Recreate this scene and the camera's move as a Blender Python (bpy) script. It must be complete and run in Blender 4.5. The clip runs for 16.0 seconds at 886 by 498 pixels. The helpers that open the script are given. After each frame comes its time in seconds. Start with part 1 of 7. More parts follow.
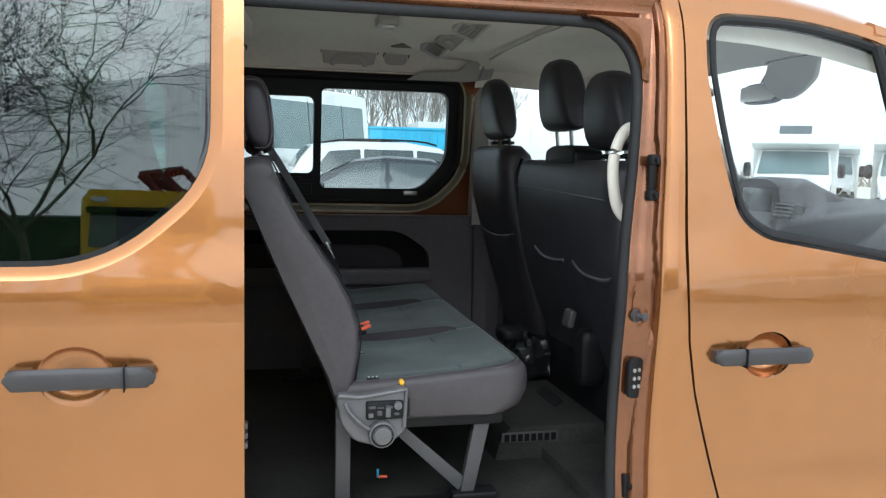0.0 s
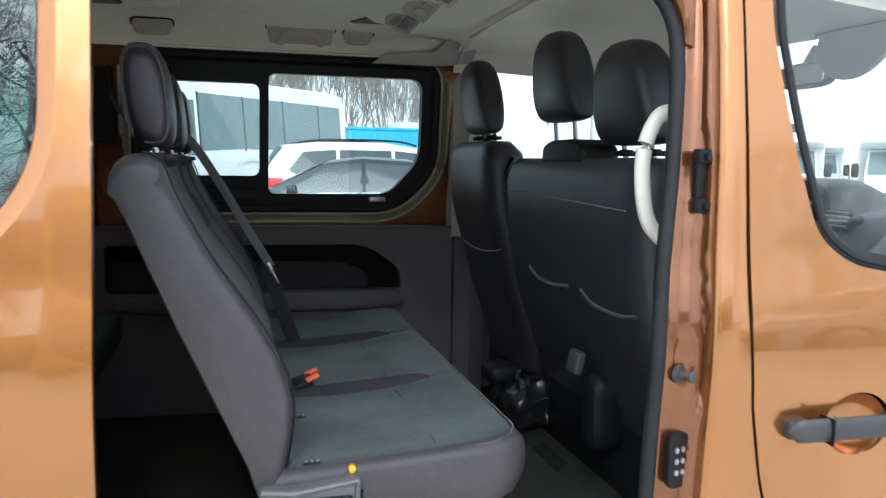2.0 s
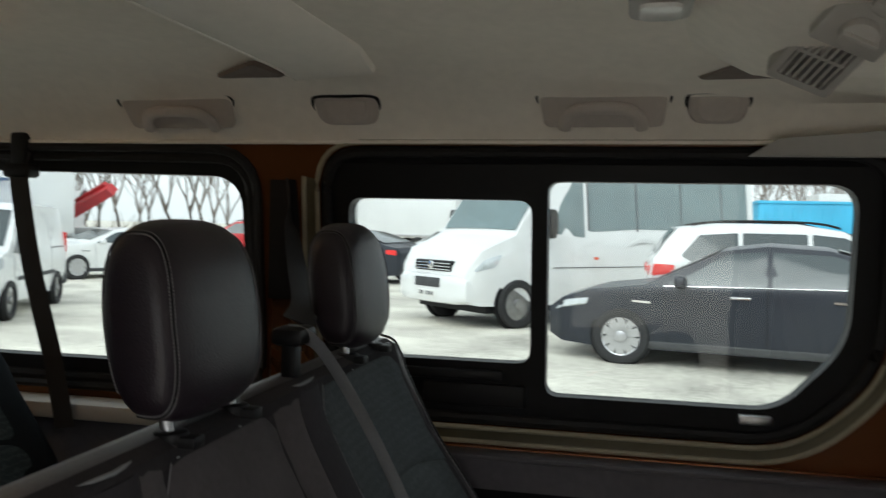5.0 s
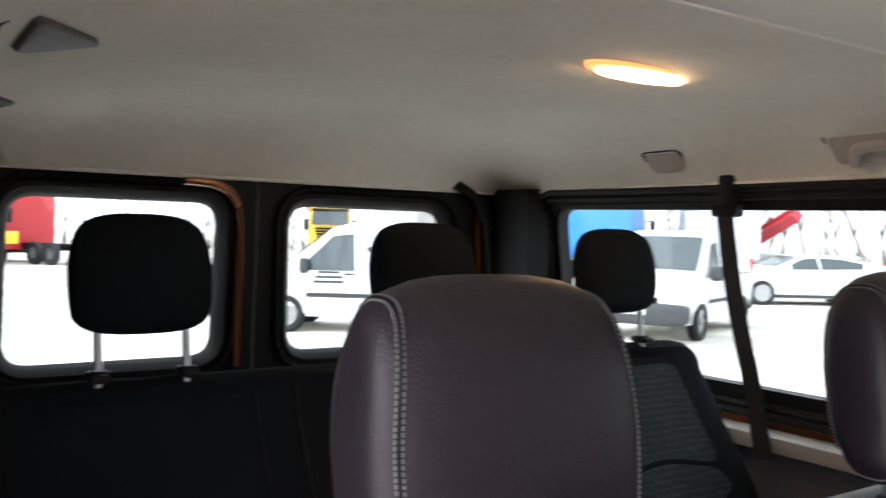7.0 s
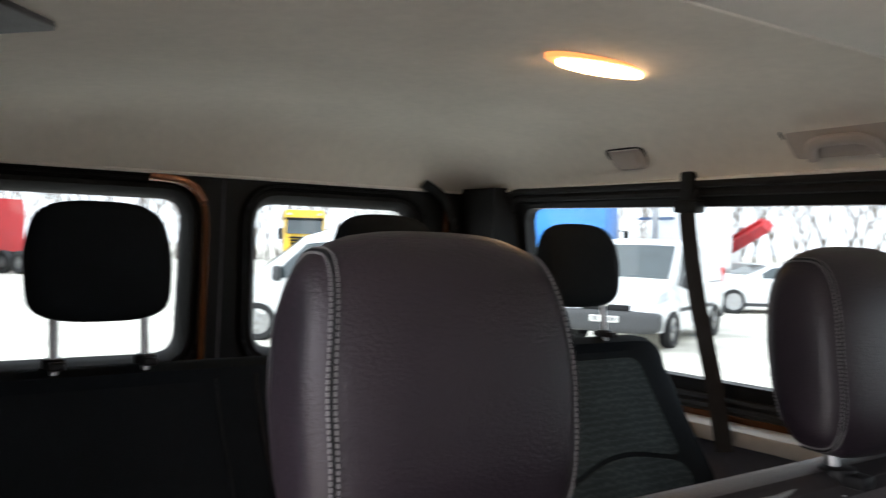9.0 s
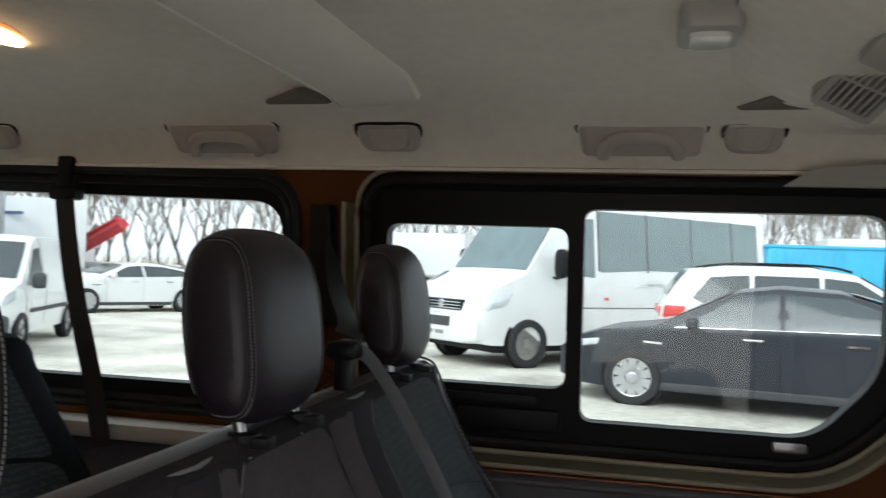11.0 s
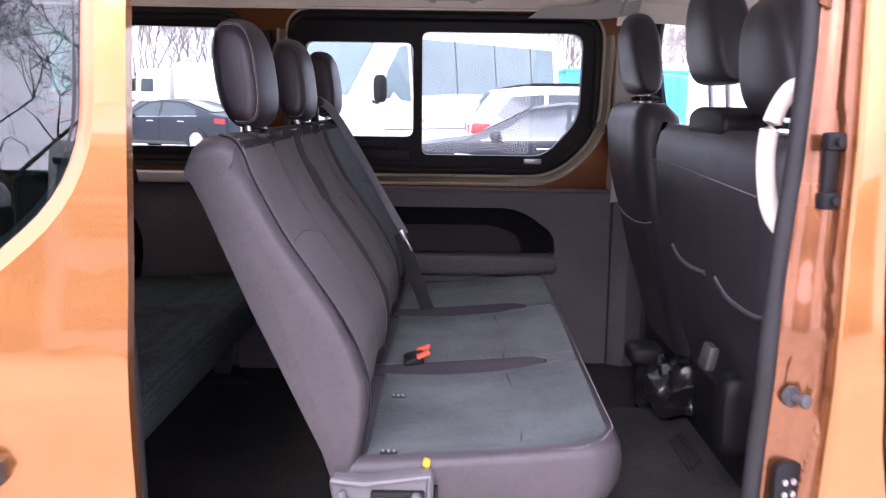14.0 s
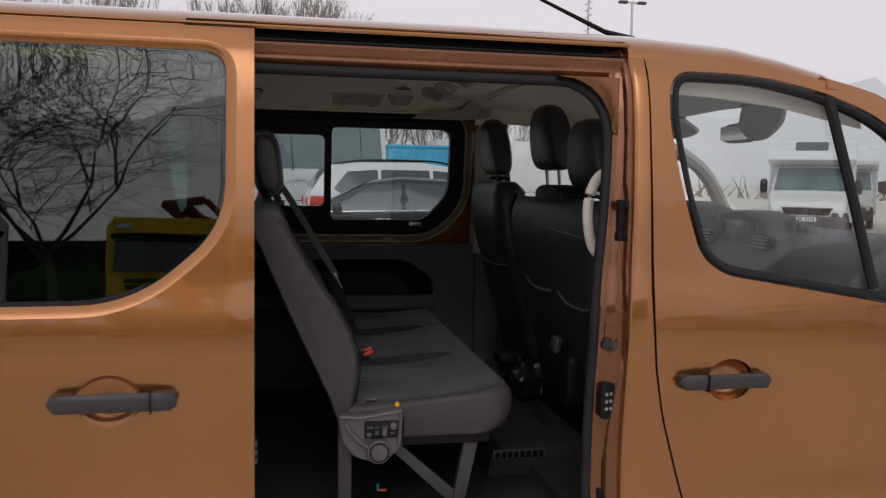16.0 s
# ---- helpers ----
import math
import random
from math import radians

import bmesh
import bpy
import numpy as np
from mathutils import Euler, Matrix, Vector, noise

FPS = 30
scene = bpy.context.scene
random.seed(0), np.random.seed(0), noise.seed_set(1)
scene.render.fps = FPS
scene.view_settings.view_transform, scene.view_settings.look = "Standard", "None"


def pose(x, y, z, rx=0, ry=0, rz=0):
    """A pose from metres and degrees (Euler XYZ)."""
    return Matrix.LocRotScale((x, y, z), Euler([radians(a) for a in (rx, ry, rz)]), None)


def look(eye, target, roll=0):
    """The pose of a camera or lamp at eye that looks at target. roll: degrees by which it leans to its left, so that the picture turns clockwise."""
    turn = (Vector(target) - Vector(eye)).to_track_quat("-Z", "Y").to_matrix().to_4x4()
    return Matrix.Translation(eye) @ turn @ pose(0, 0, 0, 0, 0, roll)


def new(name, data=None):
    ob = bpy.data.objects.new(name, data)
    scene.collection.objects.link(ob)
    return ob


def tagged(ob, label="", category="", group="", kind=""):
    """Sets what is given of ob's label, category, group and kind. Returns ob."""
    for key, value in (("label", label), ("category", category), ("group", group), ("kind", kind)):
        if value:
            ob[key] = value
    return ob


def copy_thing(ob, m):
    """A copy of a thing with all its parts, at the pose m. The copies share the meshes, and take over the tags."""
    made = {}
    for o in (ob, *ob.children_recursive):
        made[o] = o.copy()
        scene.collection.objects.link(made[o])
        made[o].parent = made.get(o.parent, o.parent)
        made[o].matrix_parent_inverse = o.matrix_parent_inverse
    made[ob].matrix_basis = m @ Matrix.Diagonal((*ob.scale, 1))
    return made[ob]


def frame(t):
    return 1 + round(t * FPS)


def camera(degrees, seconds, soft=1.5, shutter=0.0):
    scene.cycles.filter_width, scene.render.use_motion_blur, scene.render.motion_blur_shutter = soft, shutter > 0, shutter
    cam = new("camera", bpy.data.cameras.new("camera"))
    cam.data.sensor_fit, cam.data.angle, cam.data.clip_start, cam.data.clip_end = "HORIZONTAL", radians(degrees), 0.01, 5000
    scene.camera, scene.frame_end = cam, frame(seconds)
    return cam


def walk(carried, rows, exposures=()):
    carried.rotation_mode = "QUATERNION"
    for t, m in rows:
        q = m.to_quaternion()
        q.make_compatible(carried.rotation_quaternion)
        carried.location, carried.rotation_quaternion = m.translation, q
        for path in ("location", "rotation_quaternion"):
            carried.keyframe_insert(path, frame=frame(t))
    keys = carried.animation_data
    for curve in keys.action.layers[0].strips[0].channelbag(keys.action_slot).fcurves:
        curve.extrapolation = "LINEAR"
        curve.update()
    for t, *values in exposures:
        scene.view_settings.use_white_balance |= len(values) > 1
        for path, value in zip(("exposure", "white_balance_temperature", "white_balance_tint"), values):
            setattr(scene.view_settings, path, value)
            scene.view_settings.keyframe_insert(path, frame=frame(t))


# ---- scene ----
cam = camera(55.3, 16.0, soft=1.25, shutter=0.4)

PATH = [
    (0, (0.625, -1.821, 1.446), (1.084, 0.115, 1.242), 1.3),
    (0.5, (0.619, -1.79, 1.439), (1.082, 0.145, 1.237), 1.3),
    (1, (0.634, -1.71, 1.441), (1.102, 0.225, 1.242), 1.1),
    (1.5, (0.711, -1.49, 1.447), (1.197, 0.44, 1.246), 1.1),
    (2, (0.789, -1.25, 1.443), (1.29, 0.676, 1.242), 1.0),
    (2.5, (0.864, -0.897, 1.45), (1.377, 1.025, 1.245), 1.3),
    (3, (0.979, -0.632, 1.466), (1.355, 1.32, 1.247), 0.8),
    (3.2, (1.042, -0.516, 1.463), (1.314, 1.454, 1.258), 1.3),
    (5.3, (1.102, 0.173, 1.666), (0.504, 2.081, 1.635), 1.2),
    (5.5, (1.106, 0.168, 1.658), (0.372, 2.03, 1.638), 1.2),
    (6, (1.102, 0.151, 1.649), (-0.028, 1.794, 1.629), 0.9),
    (6.5, (1.09, 0.152, 1.654), (-0.351, 1.565, 1.644), 1.0),
    (7, (1.077, 0.124, 1.679), (-0.593, 1.228, 1.647), 1.3),
    (7.5, (1.068, 0.125, 1.676), (-0.72, 1.02, 1.637), 1.0),
    (8, (1.088, 0.128, 1.655), (-0.705, 1.014, 1.636), 1.2),
    (8.5, (1.095, 0.133, 1.652), (-0.691, 1.045, 1.628), 1.2),
    (9, (1.096, 0.14, 1.646), (-0.54, 1.291, 1.639), 1.4),
    (9.5, (1.068, 0.133, 1.651), (-0.3, 1.618, 1.652), 1.5),
    (10, (1.052, 0.128, 1.645), (0.068, 1.852, 1.659), 1.4),
    (10.2, (1.045, 0.131, 1.644), (0.156, 1.96, 1.668), 1.4),
    (12.3, (1.055, -0.18, 1.496), (1.013, 1.819, 1.523), 2.1),
    (12.5, (1.059, -0.282, 1.47), (1.016, 1.717, 1.466), 1.4),
    (13, (1.057, -0.562, 1.459), (1.018, 1.421, 1.202), 1.7),
    (13.5, (1.014, -0.896, 1.493), (0.997, 1.075, 1.157), 1.5),
    (14, (1.032, -1.169, 1.512), (1.025, 0.801, 1.168), 0.8),
    (14.5, (0.94, -1.409, 1.519), (1.08, 0.557, 1.178), 0.8),
    (15, (0.858, -1.633, 1.537), (1.161, 0.319, 1.229), 0.9),
    (15.5, (0.782, -1.89, 1.542), (1.17, 0.062, 1.339), 1.0),
    (16, (0.65, -2.062, 1.527), (1.062, -0.112, 1.358), 1.0),
]
EXPOSURE = [(0.0, 0.60, 5850, 5), (1.5, 0.72, 5800, 5), (2.5, 1.2, 5550, 6), (3.2, 1.65, 6200, 10), (5.3, 0.55, 6500, 10), (6.0, 0.8, 6500, 12), (6.5, 1.28, 6400, 17), (7.0, 1.75, 6250, 18), (9.0, 1.52, 6300, 17), (9.5, 1.2, 6500, 16),
            (10.2, 0.95, 6400, 12), (12.5, 0.72, 6300, 25), (13.5, 2.3, 6050, 40), (14.0, 1.8, 5950, 38), (14.5, 1.2, 5750, 25), (15.0, 0.82, 5850, 21), (15.5, 0.22, 6150, 13), (16.0, -0.82, 6600, 20)]
walk(cam, [(t, look(e, g, r)) for t, e, g, r in PATH], EXPOSURE)

# ---- light: a bright overcast winter sky ----
world = bpy.data.worlds.new("world")
scene.world = world
world.use_nodes = True
wn, wl = world.node_tree.nodes, world.node_tree.links
sky = wn.new("ShaderNodeTexSky")
sky.sky_type, sky.sun_disc = "NISHITA", False
sky.sun_elevation, sky.sun_rotation = radians(38), radians(195)
sky.air_density, sky.dust_density = 1.0, 3.0
grey = wn.new("ShaderNodeHueSaturation")
grey.inputs["Saturation"].default_value = 0.12
wl.new(sky.outputs[0], grey.inputs["Color"])
cloud = wn.new("ShaderNodeMix")
cloud.data_type, cloud.inputs[0].default_value = "RGBA", 0.70
cloud.inputs[7].default_value = (5.6, 5.7, 5.8, 1)
wl.new(grey.outputs[0], cloud.inputs[6])
wl.new(cloud.outputs[2], wn["Background"].inputs["Color"])
wn["Background"].inputs["Strength"].default_value = 0.23
sun = new("sun", bpy.data.lights.new("sun", "SUN"))
sun.data.energy, sun.data.angle, sun.data.color = 0.7, radians(40), (1.0, 0.97, 0.93)
sun.matrix_world = look((0, 0, 30), (-30 * math.sin(radians(195)), -30 * math.cos(radians(195)), 30 - 30 * math.tan(radians(38))))
# ---- materials ----
def mat(name, rgb, rough=0.5, metal=0.0, var=0.12, scale=6.0, bump=0.0, bscale=200.0, coat=0.0, spec=0.5,
        emit=0.0, weave=0.0, sheen=0.0):
    """A surface with broad and fine variation of its colour and gloss, and a fine relief."""
    m = bpy.data.materials.new(name)
    m.use_nodes = True
    n, l = m.node_tree.nodes, m.node_tree.links
    b = n["Principled BSDF"]
    b.inputs["Metallic"].default_value = metal
    b.inputs["Coat Weight"].default_value = coat
    b.inputs["Coat Roughness"].default_value = 0.04
    b.inputs["Specular IOR Level"].default_value = spec
    b.inputs["Sheen Weight"].default_value = sheen
    tc = n.new("ShaderNodeTexCoord")
    n1 = n.new("ShaderNodeTexNoise")
    n1.inputs["Scale"].default_value, n1.inputs["Detail"].default_value = scale, 5
    n2 = n.new("ShaderNodeTexNoise")
    n2.inputs["Scale"].default_value, n2.inputs["Detail"].default_value = scale * 14, 3
    for q in (n1, n2):
        l.new(tc.outputs["Object"], q.inputs["Vector"])
    mx = n.new("ShaderNodeMix")
    mx.data_type, mx.inputs[0].default_value = "FLOAT", 0.35
    l.new(n1.outputs[0], mx.inputs[2])
    l.new(n2.outputs[0], mx.inputs[3])
    r = n.new("ShaderNodeValToRGB")
    lo = [max(0.0, c * (1 - 2.2 * var)) for c in rgb]
    hi = [min(1.0, c * (1 + 2.2 * var)) for c in rgb]
    r.color_ramp.elements[0].position, r.color_ramp.elements[1].position = 0.25, 0.75
    r.color_ramp.elements[0].color, r.color_ramp.elements[1].color = (*lo, 1), (*hi, 1)
    l.new(mx.outputs[0], r.inputs[0])
    tone = r.outputs[0]
    if weave:
        wv = n.new("ShaderNodeTexWave")
        wv.bands_direction = "Z"
        wv.inputs["Scale"].default_value, wv.inputs["Distortion"].default_value = 26.0, 5.0
        wv.inputs["Detail"].default_value, wv.inputs["Detail Scale"].default_value = 1.0, 3.2
        l.new(tc.outputs["Object"], wv.inputs["Vector"])
        wr = n.new("ShaderNodeMapRange")
        wr.inputs["From Min"].default_value, wr.inputs["From Max"].default_value = 0.55, 0.95
        wr.inputs["To Min"].default_value, wr.inputs["To Max"].default_value = 1.0, 1.0 + weave
        l.new(wv.outputs["Fac"], wr.inputs["Value"])
        sc = n.new("ShaderNodeVectorMath")
        sc.operation = "SCALE"
        l.new(tone, sc.inputs[0])
        l.new(wr.outputs[0], sc.inputs["Scale"])
        tone = sc.outputs[0]
    l.new(tone, b.inputs["Base Color"])
    mr = n.new("ShaderNodeMapRange")
    mr.inputs["To Min"].default_value = max(0.02, rough - 0.10)
    mr.inputs["To Max"].default_value = min(1.0, rough + 0.10)
    l.new(n1.outputs[0], mr.inputs["Value"])
    l.new(mr.outputs[0], b.inputs["Roughness"])
    if bump:
        n3 = n.new("ShaderNodeTexNoise")
        n3.inputs["Scale"].default_value, n3.inputs["Detail"].default_value = bscale, 4
        l.new(tc.outputs["Object"], n3.inputs["Vector"])
        bp = n.new("ShaderNodeBump")
        bp.inputs["Strength"].default_value, bp.inputs["Distance"].default_value = bump, 0.002
        l.new(n3.outputs[0], bp.inputs["Height"])
        l.new(bp.outputs[0], b.inputs["Normal"])
    if emit:
        b.inputs["Emission Color"].default_value = (*rgb, 1)
        b.inputs["Emission Strength"].default_value = emit
    return m


def glass(name, tint, gloss=0.06, rough=0.0):
    """A thin pane: clear but tinted, with a mirror that grows towards grazing angles."""
    m = bpy.data.materials.new(name)
    m.use_nodes = True
    n, l = m.node_tree.nodes, m.node_tree.links
    n.remove(n["Principled BSDF"])
    tr, gl, mx = n.new("ShaderNodeBsdfTransparent"), n.new("ShaderNodeBsdfGlossy"), n.new("ShaderNodeMixShader")
    tr.inputs[0].default_value = (*tint, 1)
    gl.inputs["Roughness"].default_value = rough
    fr = n.new("ShaderNodeLayerWeight")
    fr.inputs["Blend"].default_value = 0.5
    pw = n.new("ShaderNodeMath")
    pw.operation, pw.inputs[1].default_value = "POWER", 4.5
    l.new(fr.outputs["Facing"], pw.inputs[0])
    ad = n.new("ShaderNodeMath")
    ad.operation, ad.inputs[1].default_value, ad.use_clamp = "ADD", gloss, True
    l.new(pw.outputs[0], ad.inputs[0])
    l.new(ad.outputs[0], mx.inputs[0])
    l.new(tr.outputs[0], mx.inputs[1])
    l.new(gl.outputs[0], mx.inputs[2])
    l.new(mx.outputs[0], n["Material Output"].inputs[0])
    return m


M = dict(
    copper=mat("copper_paint", (0.395, 0.165, 0.050), 0.25, 0.80, 0.04, 1.5, 0.02, 900, coat=1.0),
    # Copper body paint again, darkened to hold the shade inside and in jambs.
    copper_dim=mat("copper_dimmed_paint", (0.26, 0.092, 0.034), 0.24, 0.6, 0.04, 3, coat=0.8),
    copper_shade=mat("copper_shaded_paint", (0.21, 0.080, 0.031), 0.25, 0.75, 0.15, 7, coat=0.7),
    # Headliner cloth made paler, with the light on the band put in.
    bandcloth=mat("headliner_lightened", (0.87, 0.81, 0.735), 0.8, 0, 0.03, 3, 0.1, 500, spec=0.2),
    covergrey=mat("silver_grey_plastic", (0.105, 0.102, 0.106), 0.4, 0, 0.1, 9, 0.1, 500),
    headliner=mat("headliner_cloth", (0.84, 0.775, 0.69), 0.95, 0, 0.05, 3, 0.25, 700, spec=0.2),
    greyplastic=mat("grey_plastic", (0.42, 0.40, 0.37), 0.55, 0, 0.05, 4, 0.1, 500),
    cream=mat("pale_plastic", (0.66, 0.62, 0.55), 0.5, 0, 0.04, 4, 0.08, 400),
    trim=mat("charcoal_trim", (0.098, 0.090, 0.098), 0.6, 0, 0.12, 5, 0.25, 600, spec=0.3),
    black=mat("black_plastic", (0.008, 0.008, 0.009), 0.5, 0, 0.15, 5, 0.1, 500, spec=0.22),
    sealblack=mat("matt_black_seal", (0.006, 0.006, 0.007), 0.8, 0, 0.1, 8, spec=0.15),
    rubber=mat("black_rubber", (0.016, 0.016, 0.017), 0.62, 0, 0.2, 8, 0.1, 300, spec=0.25),
    leather=mat("grained_leatherette", (0.056, 0.050, 0.053), 0.42, 0, 0.10, 6, 0.35, 450, spec=0.28),
    # Seat leatherette once more, darkened for the shade lying on the headrests.
    dimleather=mat("dimmed_leatherette", (0.0165, 0.0110, 0.0160), 0.40, 0, 0.10, 6, 0.35, 450, spec=0.5),
    blackleather=mat("black_leatherette", (0.027, 0.026, 0.031), 0.40, 0, 0.06, 9, 0.35, 450, spec=0.5),
    fabric=mat("charcoal_fabric", (0.050, 0.058, 0.061), 0.95, 0, 0.15, 9, 0.5, 900, weave=0.22, sheen=0.03, spec=0.12),
    # Bench leatherette darkened with the shade of the rear row.
    rowleather=mat("shaded_leatherette", (0.010, 0.012, 0.014), 0.9, 0, 0.1, 6, 0.3, 450, spec=0.05),
    wellcloth=mat("smooth_dark_cloth", (0.040, 0.037, 0.041), 0.9, 0, 0.12, 9, 0.4, 700, spec=0.1),
    hedge=mat("dark_corrugated_wall", (0.030, 0.030, 0.034), 0.8, 0, 0.25, 0.6, spec=0.2),
    darkcloth=mat("shaded_woven_fabric", (0.028, 0.037, 0.039), 0.95, 0, 0.15, 9, 0.5, 900, weave=0.5, sheen=0.02, spec=0.08),
    hollow_shade=mat("hollow_shade_brown", (0.20, 0.16, 0.14), 0.7, 0, 0.08, 6, 0.1, 500, spec=0.2),
    # Beige darkened towards brown for the shade on handles and hooks.
    ceilplastic=mat("beige_brown_plastic", (0.46, 0.405, 0.365), 0.5, 0, 0.05, 6, 0.1, 500),
    seamcloth=mat("dark_seam_cloth", (0.036, 0.033, 0.035), 0.95, 0, 0.14, 9, 0.5, 900, spec=0.08),
    olive=mat("dark_olive_paint", (0.10, 0.085, 0.048), 0.35, 0.2, 0.1, 6, coat=0.4),
    seatcloth=mat("plain_seat_cloth", (0.074, 0.066, 0.069), 0.93, 0, 0.14, 9, 0.6, 900, sheen=0.06, spec=0.12),
    edging=mat("olive_edging", (0.33, 0.295, 0.21), 0.5, 0, 0.1, 6),
    visor=mat("grey_visor_cloth", (0.42, 0.41, 0.40), 0.9, 0, 0.06, 6, 0.2, 600),
    bag=mat("black_bin_liner", (0.012, 0.012, 0.013), 0.25, 0, 0.1, 10, 0.8, 60),
    velour=mat("dusty_green_grey_cloth", (0.050, 0.064, 0.062), 0.95, 0, 0.32, 7, 0.5, 900, sheen=0.12, spec=0.12),
    stitch=mat("grey_thread", (0.17, 0.162, 0.166), 0.8, 0, 0.1, 30),
    webbing=mat("belt_webbing", (0.030, 0.029, 0.030), 0.7, 0, 0.1, 20, 0.4, 900, spec=0.2),
    greyweb=mat("grey_belt_webbing", (0.22, 0.225, 0.235), 0.6, 0, 0.1, 20, 0.4, 900, spec=0.2),
    carpet=mat("muddy_rubber_mat", (0.022, 0.021, 0.019), 0.7, 0, 0.50, 5, 0.5, 120, spec=0.35),
    steel=mat("worn_steel", (0.42, 0.42, 0.42), 0.35, 0.9, 0.15, 12),
    chrome=mat("chrome", (0.8, 0.8, 0.8), 0.08, 1.0, 0.02, 5),
    seatgrey=mat("grey_seat_plastic", (0.052, 0.050, 0.052), 0.5, 0, 0.08, 8, 0.15, 500),
    handle=mat("dark_grey_handle", (0.036, 0.033, 0.035), 0.42, 0, 0.1, 10, 0.2, 700),
    red=mat("orange_red_plastic", (0.75, 0.10, 0.035), 0.4, 0, 0.05, 10),
    yellow=mat("yellow_plastic", (0.80, 0.42, 0.02), 0.45, 0, 0.05, 10),
    lampglow=mat("lit_lamp_lens", (1.0, 0.62, 0.28), 0.4, 0, 0.02, 10, emit=9.0),
    # Rim coloured and made to glow itself, for lamp light shining through it.
    amber=mat("lamp_rim_glow", (0.85, 0.30, 0.08), 0.4, 0, 0.05, 10, emit=0.6),
    lens=mat("pale_lens", (0.75, 0.74, 0.70), 0.25, 0, 0.04, 10),
    glass=glass("clear_glass", (0.93, 0.96, 0.955), 0.055),
    tint=glass("side_glass", (0.80, 0.85, 0.85), 0.03),
    privacy=glass("privacy_glass", (0.26, 0.40, 0.37), 0.08),
    deepprivacy=glass("dark_privacy_glass", (0.010, 0.014, 0.014), 0.012),
    carglass=mat("car_glass", (0.035, 0.05, 0.055), 0.05, 0, 0.1, 3, spec=0.9),
    coachglass=mat("coach_glass", (0.13, 0.19, 0.20), 0.05, 0, 0.12, 1.2, spec=0.8),
    white=mat("white_paint", (0.78, 0.79, 0.79), 0.3, 0, 0.03, 1.5, coat=0.5),
    white2=mat("dull_white_panel", (0.68, 0.69, 0.69), 0.5, 0, 0.05, 1.0),
    anthracite=mat("anthracite_paint", (0.014, 0.018, 0.028), 0.35, 0.1, 0.05, 2, coat=0.12),
    bluepaint=mat("blue_tarpaulin", (0.03, 0.22, 0.62), 0.5, 0, 0.08, 1.5),
    cyanpaint=mat("light_blue_panel", (0.05, 0.42, 0.66), 0.5, 0, 0.08, 1.5),
    redpaint=mat("red_paint", (0.52, 0.025, 0.03), 0.4, 0, 0.08, 2, coat=0.4),
    yellowpaint=mat("yellow_paint", (0.92, 0.55, 0.015), 0.35, 0, 0.06, 2, coat=0.4),
    maroon=mat("dark_red_steel", (0.20, 0.035, 0.035), 0.5, 0, 0.15, 3),
    tyre=mat("tyre_rubber", (0.020, 0.020, 0.021), 0.75, 0, 0.2, 8),
    alloy=mat("alloy", (0.55, 0.55, 0.56), 0.3, 0.8, 0.05, 5),
    bumper=mat("dark_bumper", (0.05, 0.052, 0.055), 0.6, 0, 0.1, 4),
    headlamp=mat("headlamp_lens", (0.62, 0.66, 0.68), 0.12, 0.3, 0.1, 12),
    tail=mat("red_lens", (0.75, 0.03, 0.025), 0.15, 0, 0.1, 12),
    plate=mat("white_plate", (0.75, 0.75, 0.72), 0.4, 0, 0.03, 10),
    ink=mat("dark_ink", (0.04, 0.04, 0.05), 0.5, 0, 0.05, 10),
    bark=mat("dark_bark", (0.085, 0.070, 0.058), 0.9, 0, 0.35, 6, 0.6, 40),
    # Twig colour lightened to carry the haze over the far trees.
    twig=mat("bare_twigs", (0.25, 0.22, 0.195), 0.9, 0, 0.25, 3),
    concrete=mat("concrete", (0.40, 0.39, 0.37), 0.85, 0, 0.15, 2, 0.3, 60),
)


# ---- building helpers ----
def thing(name, label, category, loc=(0, 0, 0), group="", kind=""):
    ob = new(name)
    ob.location = loc
    ob.empty_display_size = 0.1
    return tagged(ob, label, category, group, kind)


def part(name, bm, material, parent=None, label="", smooth=True):
    """Links a bmesh as one mesh object under a thing or a part; its points are given in the thing's own building space."""
    me = bpy.data.meshes.new(name)
    bmesh.ops.recalc_face_normals(bm, faces=bm.faces)
    bm.to_mesh(me)
    bm.free()
    me.materials.append(M[material] if isinstance(material, str) else material)
    if smooth:
        me.shade_smooth()
        me.set_sharp_from_angle(angle=radians(38))
    ob = new(name, me)
    if parent is not None:
        ob.parent = parent
        if parent.type == "EMPTY":
            ob.matrix_parent_inverse = Matrix.Translation(-Vector(parent.location))
    if label:
        ob["label"] = label
    return ob


def join(*bms):
    out = bmesh.new()
    for b in bms:
        me = bpy.data.meshes.new("tmp")
        b.to_mesh(me)
        b.free()
        out.from_mesh(me)
        bpy.data.meshes.remove(me)
    return out


def moved(bm, m):
    bmesh.ops.transform(bm, matrix=m, verts=bm.verts)
    return bm


def box(x0, x1, y0, y1, z0, z1, bev=0.0, seg=2):
    bm = bmesh.new()
    bmesh.ops.create_cube(bm, size=1)
    for v in bm.verts:
        v.co = Vector(((x0 + x1) / 2 + v.co.x * (x1 - x0), (y0 + y1) / 2 + v.co.y * (y1 - y0), (z0 + z1) / 2 + v.co.z * (z1 - z0)))
    if bev:
        bmesh.ops.bevel(bm, geom=bm.edges[:], offset=bev, segments=seg, affect="EDGES", profile=0.5)
    return bm


